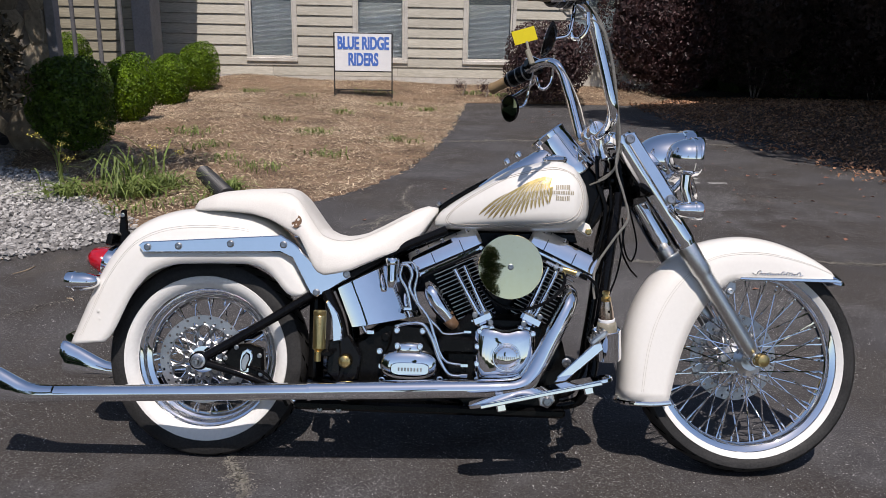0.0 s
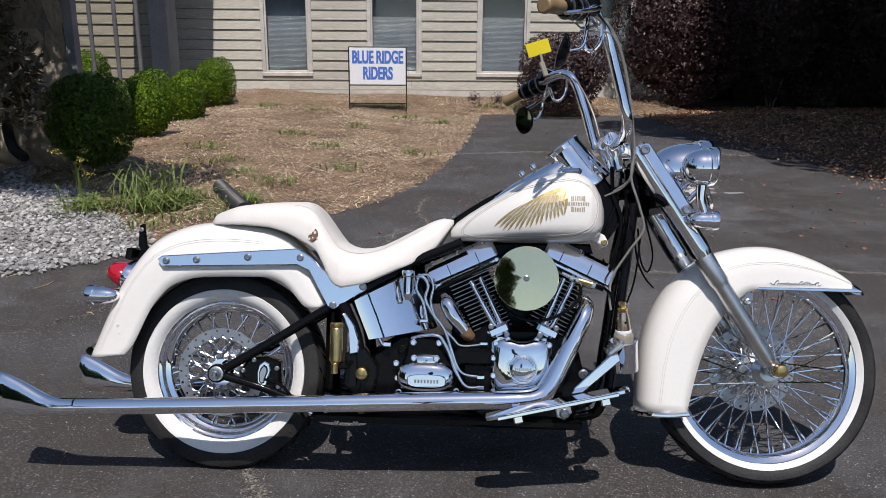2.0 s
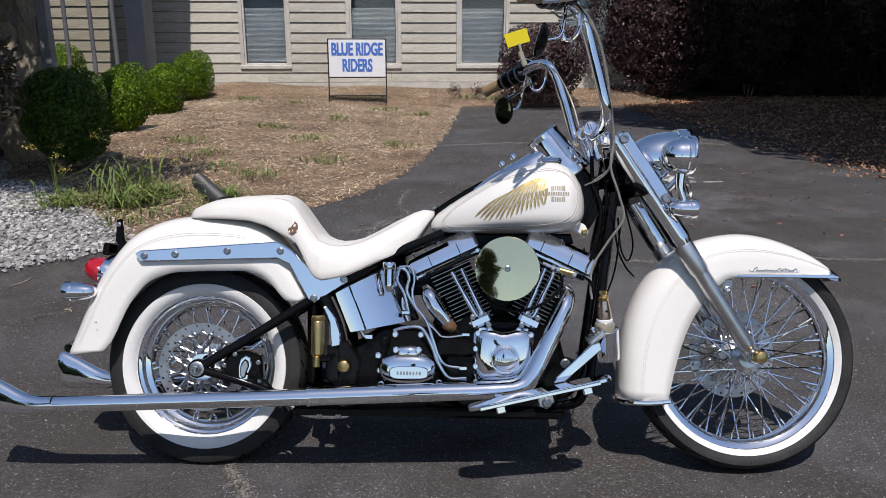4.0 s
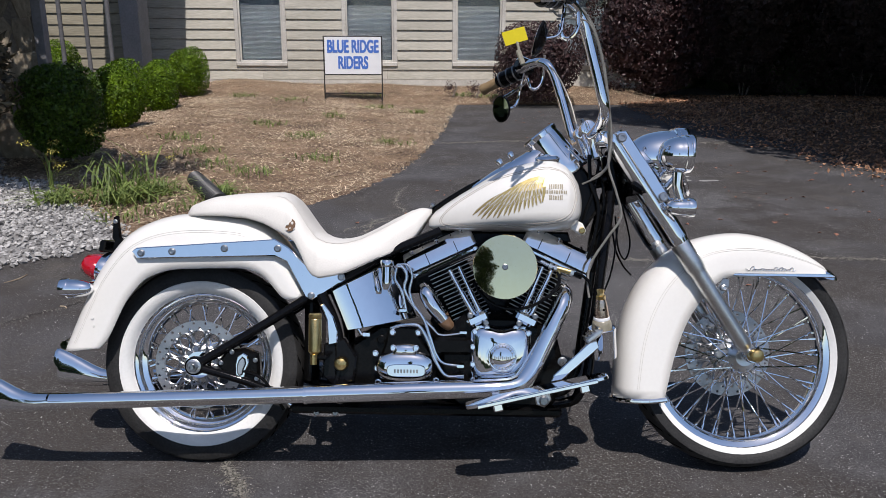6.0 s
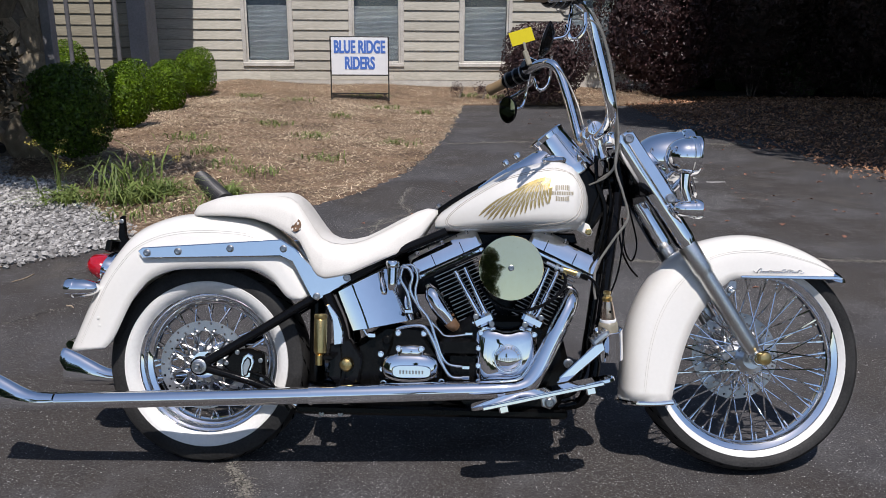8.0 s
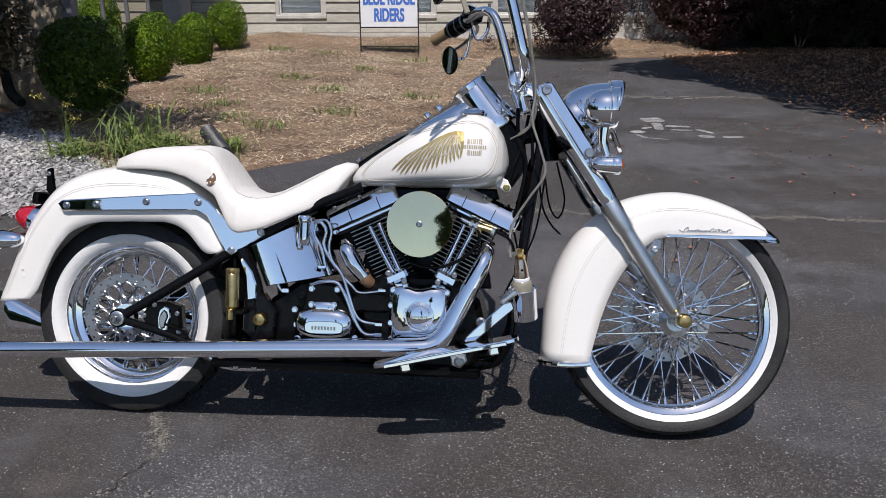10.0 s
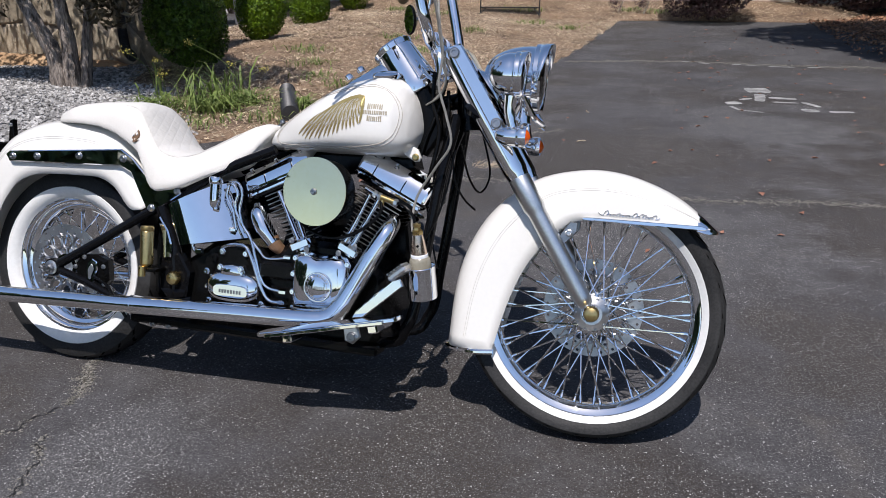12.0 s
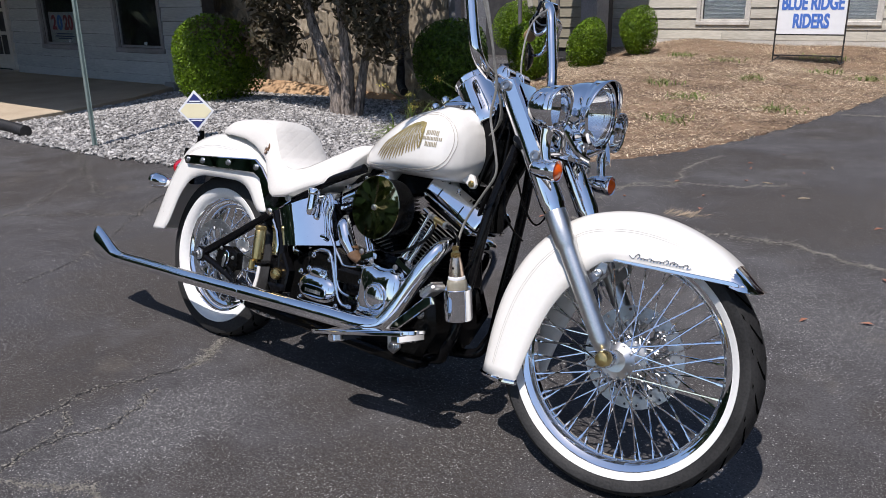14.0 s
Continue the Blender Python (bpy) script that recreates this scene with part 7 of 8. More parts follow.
for k in (-1, 1):
    bullet_lamp("rear_turn_signal", (-1.178, 0.118 * k, 0.564), 0.031, 0.075, RED_LENS, "chrome bullet rear turn signal", 0, 0, False, -1)
    part("signal_arm", tube(Shape(), [(-1.16, 0.0, 0.575), (-1.165, 0.06 * k, 0.573), (-1.165, 0.10 * k, 0.568)], 0.008, 10), CHROME, bike)
brk = part("plate_bracket", Shape().prism([(-1.092, 0.73), (-1.088, 0.80), (-1.076, 0.805), (-1.068, 0.735), (-1.04, 0.70), (-1.06, 0.69)], -0.012, 0.012, 0.003), BLACK_CAST, bike, "black steel bracket with knob")
part("bracket_foot", Shape().box((0.03, 0.05, 0.035), pose(-1.075, 0.01, 0.70, 0, 10, 0), 0.006), BLACK_CAST, brk)
part("plate_holder", Shape().box((0.02, 0.10, 0.04), pose(-1.108, 0.0, 0.702, 0, 10, 0), 0.004), BLACK_CAST, brk)
bolt(brk, -1.08, -0.012, 0.785, 0.006, STEEL)
part("lower_trim", tube(Shape(), [(-1.225, -0.06, 0.372), (-1.232, 0.0, 0.376), (-1.225, 0.06, 0.372)], 0.014, 12), CHROME, rear_fender)
for x, z in ((-1.10, 0.47), (-1.095, 0.445)):
    bolt(rear_fender, x, -0.1302, z, 0.0042, CREAM, 0.0012)

# exhaust: long straight pipes with fishtail ends
for k in (-1, 1):
    back = 0.03 if k > 0 else 0.0
    pts = [(-1.178 + back, 0.228 * k, 0.2190), (-1.0, 0.228 * k, 0.2265), (-0.5, 0.226 * k, 0.2485), (0.20, 0.206 * k, 0.280)]
    ex = part("exhaust_pipe", tube(Shape(), pts, [0.026, 0.026, 0.026, 0.027], 24, 6), CHROME, bike, "long chrome exhaust pipe with upswept fishtail end")
    part("front_sleeve", tube(Shape(), [(-0.385, 0.225 * k, 0.2545), (0.0, 0.215 * k, 0.2715), (0.20, 0.208 * k, 0.280), (0.262, 0.20 * k, 0.288), (0.296, 0.192 * k, 0.315), (0.335, 0.18 * k, 0.385), (0.380, 0.167 * k, 0.478), (0.412, 0.148 * k, 0.545), (0.416, 0.11 * k, 0.575), (0.38, 0.05 * k, 0.575)], [0.029, 0.029, 0.029, 0.031, 0.031, 0.029, 0.028, 0.026, 0.024, 0.022], 24, 6), CHROME, ex)
    rows = []
    for x, zt, zb, w in ((-1.172, 0.245, 0.193, 0.026), (-1.215, 0.245, 0.189, 0.0259), (-1.25, 0.250, 0.187, 0.0257), (-1.28, 0.262, 0.186, 0.0253), (-1.315, 0.280, 0.185, 0.0245), (-1.35, 0.297, 0.184, 0.023), (-1.385, 0.312, 0.184, 0.0215), (-1.405, 0.320, 0.185, 0.021), (-1.416, 0.321, 0.187, 0.0205), (-1.421, 0.316, 0.192, 0.0195)):
        zc, h = (zt + zb) / 2, (zt - zb) / 2
        rows.append([(x + back - 0.012 * (math.sin(a) > 0.2), 0.228 * k + w * math.cos(a), zc + h * math.copysign(abs(math.sin(a)) ** 0.8, math.sin(a))) for a in (2 * math.pi * i / 24 for i in range(24))])
    rows += [[(x + 0.004, 0.228 * k + (y - 0.228 * k) * 0.88, 0.254 + (z - 0.254) * 0.94) for x, y, z in rows[-1]], [(-1.34 + back, 0.228 * k + (y - 0.228 * k) * 0.8, 0.235 + (z - 0.254) * 0.5) for x, y, z in rows[-1]]]
    part("fishtail", Shape().grid(rows, True, True), CHROME, ex)
    part("heat_joint", tube(Shape(), [(-0.39, 0.2255 * k, 0.2535), (-0.38, 0.2255 * k, 0.254)], 0.0305, 24), CHROME, ex)

# frame, swing arm, suspension
frame_parts = [
    ([(0.585, 0, 1.02), (0.60, 0, 0.86)], 0.036, "steering_head"),
    ([(0.575, -0.05, 0.90), (0.545, -0.09, 0.70), (0.51, -0.10, 0.42), (0.48, -0.11, 0.27), (0.36, -0.085, 0.205), (-0.30, -0.085, 0.195)], 0.0165, "down_tube"),
    ([(0.575, 0.05, 0.90), (0.545, 0.09, 0.70), (0.51, 0.10, 0.42), (0.48, 0.11, 0.27), (0.36, 0.085, 0.205), (-0.30, 0.085, 0.195)], 0.0165, "down_tube"),
    ([(0.58, 0, 0.95), (0.40, 0, 0.90), (0.1, 0, 0.77), (-0.15, 0, 0.70)], 0.024, "backbone"),
    ([(0.02, -0.10, 0.765), (-0.15, -0.115, 0.69), (-0.30, -0.117, 0.602), (-0.45, -0.122, 0.515), (-0.60, -0.138, 0.42), (-0.755, -0.15, 0.327)], 0.0155, "upper_tube"),
    ([(0.02, 0.10, 0.765), (-0.15, 0.115, 0.69), (-0.30, 0.117, 0.602), (-0.45, 0.122, 0.515), (-0.60, 0.138, 0.42), (-0.755, 0.15, 0.327)], 0.0155, "upper_tube"),
    ([(-0.34, -0.13, 0.22), (-0.50, -0.14, 0.245), (-0.62, -0.145, 0.285), (-0.755, -0.15, 0.322)], 0.0135, "swing_arm"),
    ([(-0.34, 0.13, 0.22), (-0.50, 0.14, 0.245), (-0.62, 0.145, 0.285), (-0.755, 0.15, 0.322)], 0.0135, "swing_arm"),
    ([(-0.36, -0.13, 0.56), (-0.31, -0.13, 0.44), (-0.30, -0.13, 0.30), (-0.33, -0.13, 0.20)], 0.02, "seat_tube"),
    ([(-0.36, 0.13, 0.56), (-0.31, 0.13, 0.44), (-0.30, 0.13, 0.30), (-0.33, 0.13, 0.20)], 0.02, "seat_tube"),
]
for pts, r0, nm in frame_parts:
    part(nm, tube(Shape(), pts, r0, 14), BLACK_PAINT, bike)
axle_end = part("rear_axle_plate", Shape().lathe([(0.029, -0.012), (0.031, 0), (0.029, 0.012), (0.02, 0.014)], Matrix.Translation((-0.757, -0.15, 0.325)) @ Y_AXIS, 28), BLACK_PAINT, bike)
part("axle_washer", Shape().lathe([(0.0235, 0.012), (0.0235, 0.0165), (0.021, 0.018), (0.012, 0.018)], Matrix.Translation((-0.757, -0.15, 0.325)) @ Y_AXIS, 32), SATIN, axle_end)
part("axle_nut", Shape().lathe([(0.0185, 0.016), (0.0185, 0.027), (0.0155, 0.030), (0.011, 0.030), (0.011, 0.030)], Matrix.Translation((-0.757, -0.15, 0.325)) @ Y_AXIS, 6), STEEL, axle_end)
part("axle_tip", Shape().lathe([(0.0105, 0.024), (0.0105, 0.040), (0.0085, 0.043), (0.005, 0.043), (0.004, 0.036), (0.0005, 0.036)], Matrix.Translation((-0.757, -0.15, 0.325)) @ Y_AXIS, 20), STEEL, axle_end)
cal = part("rear_caliper", Shape().prism([(-0.69, 0.33), (-0.66, 0.375), (-0.60, 0.382), (-0.555, 0.365), (-0.55, 0.30), (-0.58, 0.262), (-0.65, 0.275)], -0.10, -0.145, 0.01), BLACK_CAST, bike, "black rear brake caliper with chrome insert")
part("caliper_insert", Shape().prism([(-0.622, 0.355), (-0.605, 0.368), (-0.588, 0.36), (-0.584, 0.335), (-0.592, 0.315), (-0.596, 0.292), (-0.614, 0.285), (-0.626, 0.296), (-0.628, 0.33)], -0.145, -0.152, 0.003), CHROME, cal)
part("caliper_window", Shape().prism([(-0.616, 0.345), (-0.605, 0.357), (-0.595, 0.35), (-0.592, 0.335), (-0.60, 0.315), (-0.604, 0.298), (-0.614, 0.295), (-0.62, 0.303), (-0.621, 0.33)], -0.152, -0.1535, 0.0005), BLACK_CAST, cal)
part("caliper_plate", Shape().prism([(-0.613, 0.342), (-0.605, 0.352), (-0.598, 0.347), (-0.5955, 0.335), (-0.603, 0.316), (-0.606, 0.302), (-0.613, 0.299), (-0.617, 0.305), (-0.6185, 0.33)], -0.1535, -0.156, 0.001), SATIN, cal, "pale plate set into the caliper")
for x, z in ((-0.675, 0.335), (-0.565, 0.345), (-0.56, 0.287), (-0.64, 0.37)):
    bolt(cal, x, -0.145, z, 0.0062, STEEL)
part("brake_hose", tube(Shape(), [(-0.60, -0.15, 0.31), (-0.54, -0.16, 0.29), (-0.50, -0.16, 0.24), (-0.47, -0.15, 0.19)], 0.005, 8), BLACK_CAST, cal)
shock = part("oil_cooler_can", Shape().lathe([(0.010, -0.075), (0.012, -0.06), (0.0205, -0.05), (0.0205, 0.05), (0.019, 0.053), (0.0205, 0.056), (0.0205, 0.066), (0.017, 0.07), (0.0005, 0.07)], pose(-0.366, -0.19, 0.432), 28), BRASS, bike, "brass cylinder with fitting behind the engine")
part("fitting", Shape().lathe([(0.011, 0), (0.011, 0.03), (0.008, 0.032)], pose(-0.366, -0.212, 0.345), 12), BRASS, shock)
part("cylinder_bracket", Shape().box((0.05, 0.08, 0.014), pose(-0.35, -0.165, 0.365), 0.004), BLACK_CAST, shock)
part("pivot_cover", Shape().lathe([(0.022, 0), (0.0225, 0.014), (0.018, 0.022), (0.008, 0.026), (0.0005, 0.0265)], Matrix.Translation((-0.288, -0.15, 0.340)) @ Y_AXIS, 28), BRASS, bike, "domed brass pivot cover")
part("frame_cover", Shape().prism([(-0.355, 0.524), (-0.346, 0.531), (-0.314, 0.489), (-0.299, 0.444), (-0.302, 0.404), (-0.329, 0.399), (-0.336, 0.477)], -0.15, -0.16, 0.004), CHROME, bike, "chrome frame cover")
part("pivot_plate", Shape().prism([(-0.345, 0.40), (-0.28, 0.42), (-0.24, 0.36), (-0.25, 0.28), (-0.31, 0.26), (-0.35, 0.30)], -0.11, -0.148, 0.006), BLACK_PAINT, bike)

# engine: crankcase, cylinders, rocker boxes, covers
engine = part("crankcase", Shape().prism([(0.02, 0.25), (0.02, 0.43), (0.10, 0.50), (0.31, 0.50), (0.40, 0.42), (0.43, 0.30), (0.38, 0.20), (0.10, 0.18)], -0.125, 0.13, 0.02), BLACK_CAST, bike, "black wrinkle-finish crankcase")
part("gearbox", Shape().prism([(-0.27, 0.22), (-0.27, 0.40), (-0.17, 0.47), (0.0, 0.46), (0.03, 0.40), (0.03, 0.2), (-0.22, 0.19)], -0.115, 0.13, 0.02), BLACK_CAST, bike)


FIN = {}


def cylinder(base, lean, name):
    """A finned barrel with head and chrome rocker box; lean in degrees, plus ahead."""
    m = Matrix.Translation(base) @ pose(0, 0, 0, 0, lean, 0)
    cy = part(name, Shape().lathe([(0.062, 0), (0.062, 0.24)], m, 28), BLACK_CAST, bike, "black finned cylinder with polished fin edges")
    for i in range(17):
        z = 0.02 + i * 0.0135
        w, d = (0.128, 0.15) if i < 11 else (0.158, 0.17)
        if (w, d) not in FIN:
            FIN[(w, d)] = Shape().box((w, d, 0.0042), None, 0.0015).mesh("fin"), Shape().box((w * 0.95, 0.005, 0.0030), pose(0, -d / 2 - 0.0012, 0), 0.0008).mesh("fin_edge", 0)
            FIN[(w, d)][0].materials.append(BLACK_CAST)
            FIN[(w, d)][1].materials.append(STEEL)
        part("fin", FIN[(w, d)][0], BLACK_CAST, cy, m=m @ pose(0, 0, z))
        part("fin_edge", FIN[(w, d)][1], STEEL, cy, m=m @ pose(0, 0, z))
    rows = []
    rear, fore = (-0.130, 0.112) if lean < 0 else (-0.112, 0.128)
    for x, k in ((rear, 0.90), (rear + 0.004, 0.97), (rear + 0.010, 1.0), (fore - 0.010, 1.0), (fore - 0.004, 0.97), (fore, 0.90)):
        rows.append([(x, y * k, 0.29 + (z - 0.29) * k) for y, z in ((-0.084, 0.268), (-0.0875, 0.271), (-0.0870, 0.280), (-0.0835, 0.298), (-0.0785, 0.313), (-0.072, 0.323), (-0.060, 0.331), (-0.050, 0.335), (0.050, 0.335), (0.060, 0.331), (0.078, 0.320), (0.084, 0.308), (0.088, 0.275), (0.083, 0.268))])
    rb = part("rocker_box", Shape().grid(rows, True, True, m), CHROME, cy, "polished chrome rocker cover", 20)
    part("rocker_gasket", Shape().box((fore - rear - 0.012, 0.170, 0.003), m @ pose((fore + rear) / 2, 0, 0.2655)), BLACK_CAST, rb)
    part("lower_rocker", Shape().box((fore - rear - 0.004, 0.178, 0.014), m @ pose((fore + rear) / 2, 0, 0.2565), 0.004), CHROME, rb)
    part("head_gasket", Shape().box((fore - rear - 0.03, 0.172, 0.006), m @ pose((fore + rear) / 2, 0, 0.2465)), BLACK_CAST, rb)
    for x in (-0.055, 0.045):
        seam_cut = Shape()
        for y0, z0, y1, z1 in ((-0.0895, 0.270, -0.0845, 0.300), (-0.0845, 0.300, -0.0610, 0.3335)):
            d = Vector((0, y1 - y0, z1 - z0))
            seam_cut.box((0.0024, 0.002, d.length), m @ axis_to(d, (x, (y0 + y1) / 2, (z0 + z1) / 2)))
        part("split", seam_cut, BLACK_CAST, rb)
    for x in (rear + 0.035, -0.005, fore - 0.03):
        part("cover_bolt", Shape().lathe([(0.0085, 0), (0.0085, 0.004), (0.0065, 0.005), (0.0065, 0.012), (0.0045, 0.013), (0.004, 0.010), (0.0005, 0.010)], m @ pose(x, -0.066, 0.324, 28, 0, 0), 14), CHROME, rb)
    for x in (rear + 0.012, fore - 0.012):
        part("flange_bolt", Shape().lathe([(0.0075, 0), (0.0075, 0.004), (0.0058, 0.005), (0.0058, 0.010), (0.0005, 0.010)], m @ Matrix.Translation((x, -0.089, 0.2565)) @ Y_AXIS, 12), CHROME, rb)
    return cy


cylinder((0.150, 0, 0.435), -25, "rear_cylinder")
cylinder((0.270, 0, 0.441), 25, "front_cylinder")
for a, b in (((0.050, 0.640), (0.137, 0.490)), ((0.080, 0.652), (0.158, 0.492)), ((0.346, 0.655), (0.284, 0.510)), ((0.376, 0.645), (0.304, 0.492))):
    t, q = Vector((a[0], -0.125, a[1])), Vector((b[0], -0.14, b[1]))
    pr = part("pushrod_tube", tube(Shape(), [t, t.lerp(q, 0.45), t.lerp(q, 0.46), q], [0.0075, 0.0075, 0.0098, 0.0098], 14, smooth=False), CHROME, engine)
    part("collar", tube(Shape(), [t.lerp(q, 0.9), q], 0.013, 14), CHROME, pr)
for x, z, s in ((0.143, 0.488, 25), (0.297, 0.488, -25)):
    tb = part("tappet_block", Shape().box((0.072, 0.05, 0.034), pose(x, -0.135, z, 0, -s, 0), 0.008), CHROME, engine)
    for dx in (-0.025, 0.025):
        bolt(tb, x + dx, -0.160, z - dx * (0.45 if s > 0 else -0.45), 0.007, STEEL)
CAM = [(0.122, 0.285), (0.122, 0.446), (0.138, 0.464), (0.172, 0.470), (0.20, 0.462), (0.228, 0.462), (0.262, 0.471), (0.295, 0.464), (0.309, 0.44), (0.314, 0.37), (0.300, 0.325), (0.27, 0.295), (0.22, 0.28)]
def dome(ring, y0, height, rows=7):
    """A convex lid over an outline in the xz plane, bulging to -y."""
    cx, cz = sum(p[0] for p in ring) / len(ring), sum(p[1] for p in ring) / len(ring)
    out = []
    for i in range(rows + 1):
        a = math.pi / 2 * i / rows
        k = max(math.cos(a) ** 0.55, 0.02)
        out.append([(cx + (x - cx) * k, y0 - height * math.sin(a), cz + (z - cz) * k) for x, z in ring])
    return Shape().grid(out, True, True)


cam_cover = part("cam_cover", Shape().prism(CAM, -0.125, -0.158, 0.010), CHROME, engine, "polished chrome cam cover with round badge")
part("cover_bulge", dome([(0.218 + (x - 0.218) * 0.93, 0.372 + (z - 0.372) * 0.93) for x, z in CAM], -0.156, 0.0215, 8), CHROME, cam_cover, smooth=75)
part("cam_dome", Shape().lathe([(0.086, -0.002), (0.084, 0.006), (0.078, 0.0125), (0.068, 0.0175), (0.056, 0.0205), (0.0005, 0.021)], Matrix.Translation((0.218, -0.156, 0.374)) @ Y_AXIS @ Matrix.Diagonal((0.84, 0.84, 1, 1)), 48), CHROME, cam_cover, smooth=70)
BADGE = Matrix.Translation((0.220, -0.175, 0.372)) @ Y_AXIS @ Matrix.Diagonal((0.82, 0.82, 1, 1))
derby = part("derby_badge", Shape().lathe([(0.0535, 0), (0.0545, 0.006), (0.0525, 0.0095), (0.0505, 0.0095), (0.0495, 0.0085), (0.044, 0.0105), (0.035, 0.0128), (0.024, 0.0145), (0.012, 0.0153), (0.0005, 0.0155)], BADGE, 48), CHROME, cam_cover, smooth=50)
part("badge_ring", Shape().lathe([(0.0375, 0.0118), (0.0385, 0.0130), (0.0395, 0.0112)], BADGE, 40), STEEL, derby)
marks = Shape()
for i in range(9):
    marks.box((0.0035, 0.0012, 0.007 if i % 2 else 0.010), pose(0.196 + i * 0.006, -0.1906 + 0.0022 * ((i - 4) / 4) ** 2, 0.371))
for i in range(22):
    a = 2 * math.pi * (i + 0.5) / 22
    if abs(math.sin(a)) > 0.35:
        marks.box((0.0028, 0.0012, 0.006), Matrix.Translation((0.220 + 0.0345 * math.cos(a), -0.1872, 0.372 + 0.0345 * math.sin(a))) @ pose(0, 0, 0, 0, 90 - math.degrees(a), 0))
part("badge_print", marks, STEEL, derby, "dark etched bars")
for x, z in ((0.134, 0.448), (0.172, 0.459), (0.262, 0.459), (0.302, 0.445), (0.306, 0.37), (0.128, 0.40), (0.128, 0.345), (0.13, 0.295), (0.285, 0.31)):
    bolt(cam_cover, x, -0.157, z, 0.0075, CHROME, 0.008)
part("pump_slot_box", Shape().box((0.12, 0.09, 0.055), pose(0.065, -0.11, 0.40), 0.01), BLACK_CAST, engine)
part("motor_mount", Shape().prism([(0.315, 0.285), (0.36, 0.285), (0.372, 0.245), (0.35, 0.222), (0.325, 0.23)], -0.19, -0.205, 0.004), SATIN, bike)
bolt(bike, 0.348, -0.205, 0.243, 0.013, STEEL, 0.01, "mount_bolt")
bolt(bike, 0.408, -0.17, 0.36, 0.012, STEEL, 0.01, "mount_bolt")

trans = part("transmission_cover", Shape().prism([(-0.152, 0.272), (-0.176, 0.34), (-0.152, 0.405), (-0.145, 0.45), (-0.10, 0.462), (-0.055, 0.455), (-0.03, 0.41), (0.012, 0.36), (0.012, 0.29), (-0.01, 0.268)], -0.115, -0.135, 0.008), BLACK_CAST, bike, "black gearbox end with chrome side cover")


def oval(cx, cz, w, h, n=28, p=0.55):
    return [(cx + w * math.copysign(abs(math.cos(a)) ** p, math.cos(a)), cz + h * math.copysign(abs(math.sin(a)) ** p, math.sin(a))) for a in (2 * math.pi * i / n for i in range(n))]


side = part("side_cover", dome(oval(-0.088, 0.330, 0.095, 0.052, p=0.75), -0.133, 0.031), CHROME, trans, smooth=70)
part("cover_bump", dome([(-0.132, 0.36), (-0.134, 0.385), (-0.126, 0.402), (-0.09, 0.406), (-0.05, 0.402), (-0.042, 0.385), (-0.044, 0.36), (-0.09, 0.355)], -0.133, 0.024), CHROME, side)
part("cover_inset", Shape().prism(oval(-0.082, 0.322, 0.062, 0.022, p=0.6), -0.157, -0.1655, 0.003), CHROME, side)
for i in range(8):
    part("badge_bar", Shape().box((0.0055, 0.002, 0.011), pose(-0.117 + i * 0.010, -0.1662, 0.321)), STEEL, side)
for x, z in ((-0.124, 0.393), (-0.052, 0.393), (-0.128, 0.44), (-0.046, 0.44), (-0.182, 0.372), (-0.176, 0.325), (-0.006, 0.33), (0.012, 0.288), (-0.172, 0.28)):
    bolt(trans, x, -0.137 if z != 0.393 else -0.154, z, 0.0082, CHROME, 0.009)
bolt(bike, -0.165, -0.12, 0.415, 0.012, BLACK_CAST, 0.012, "drain_plug")
part("kick_lever", tube(Shape(), [(-0.02, -0.165, 0.275), (0.005, -0.17, 0.258), (0.02, -0.17, 0.262)], [0.006, 0.009, 0.01], 10), CHROME, bike)

# oil tank: a curved chrome side, bulging outward between its two upright edges
rows = []
for s in (-1.03, -1.0, *np.linspace(-0.97, 0.97, 19), 1.0, 1.03):
    row = []
    for v in (-0.04, -0.015, 0.0, 0.06, 0.25, 0.5, 0.75, 0.94, 1.0, 1.015, 1.04):
        sc, vc = min(max(s, -1), 1), min(max(v, 0), 1)
        a = Vector((-0.318, 0.569)).lerp(Vector((-0.268, 0.448)), v)
        b = Vector((-0.140, 0.662)).lerp(Vector((-0.060, 0.486)), v)
        q = a.lerp(b, (s + 1) / 2)
        deep = 0.0 if sc == s and vc == v else (0.004 if abs(v - vc) < 0.02 and abs(s - sc) < 0.01 else 0.06)
        bulge = 0.030 * (1 - sc * sc)
        row.append((q.x, -0.118 + 0.34 * (q.x + 0.19) + 0.17 * (q.y - 0.55) - bulge + deep, q.y))
    rows.append(row)
oil = part("oil_tank", Shape().grid(rows), CHROME, bike, "curved chrome oil tank with filler cap", 50)
part("filler_neck", Shape().lathe([(0.012, -0.055), (0.0165, -0.045), (0.0175, -0.03), (0.0175, 0.016), (0.0205, 0.018), (0.0215, 0.022), (0.0215, 0.034), (0.019, 0.038), (0.0005, 0.04)], pose(-0.147, -0.160, 0.632, -2, 0, 0), 24), CHROME, oil)
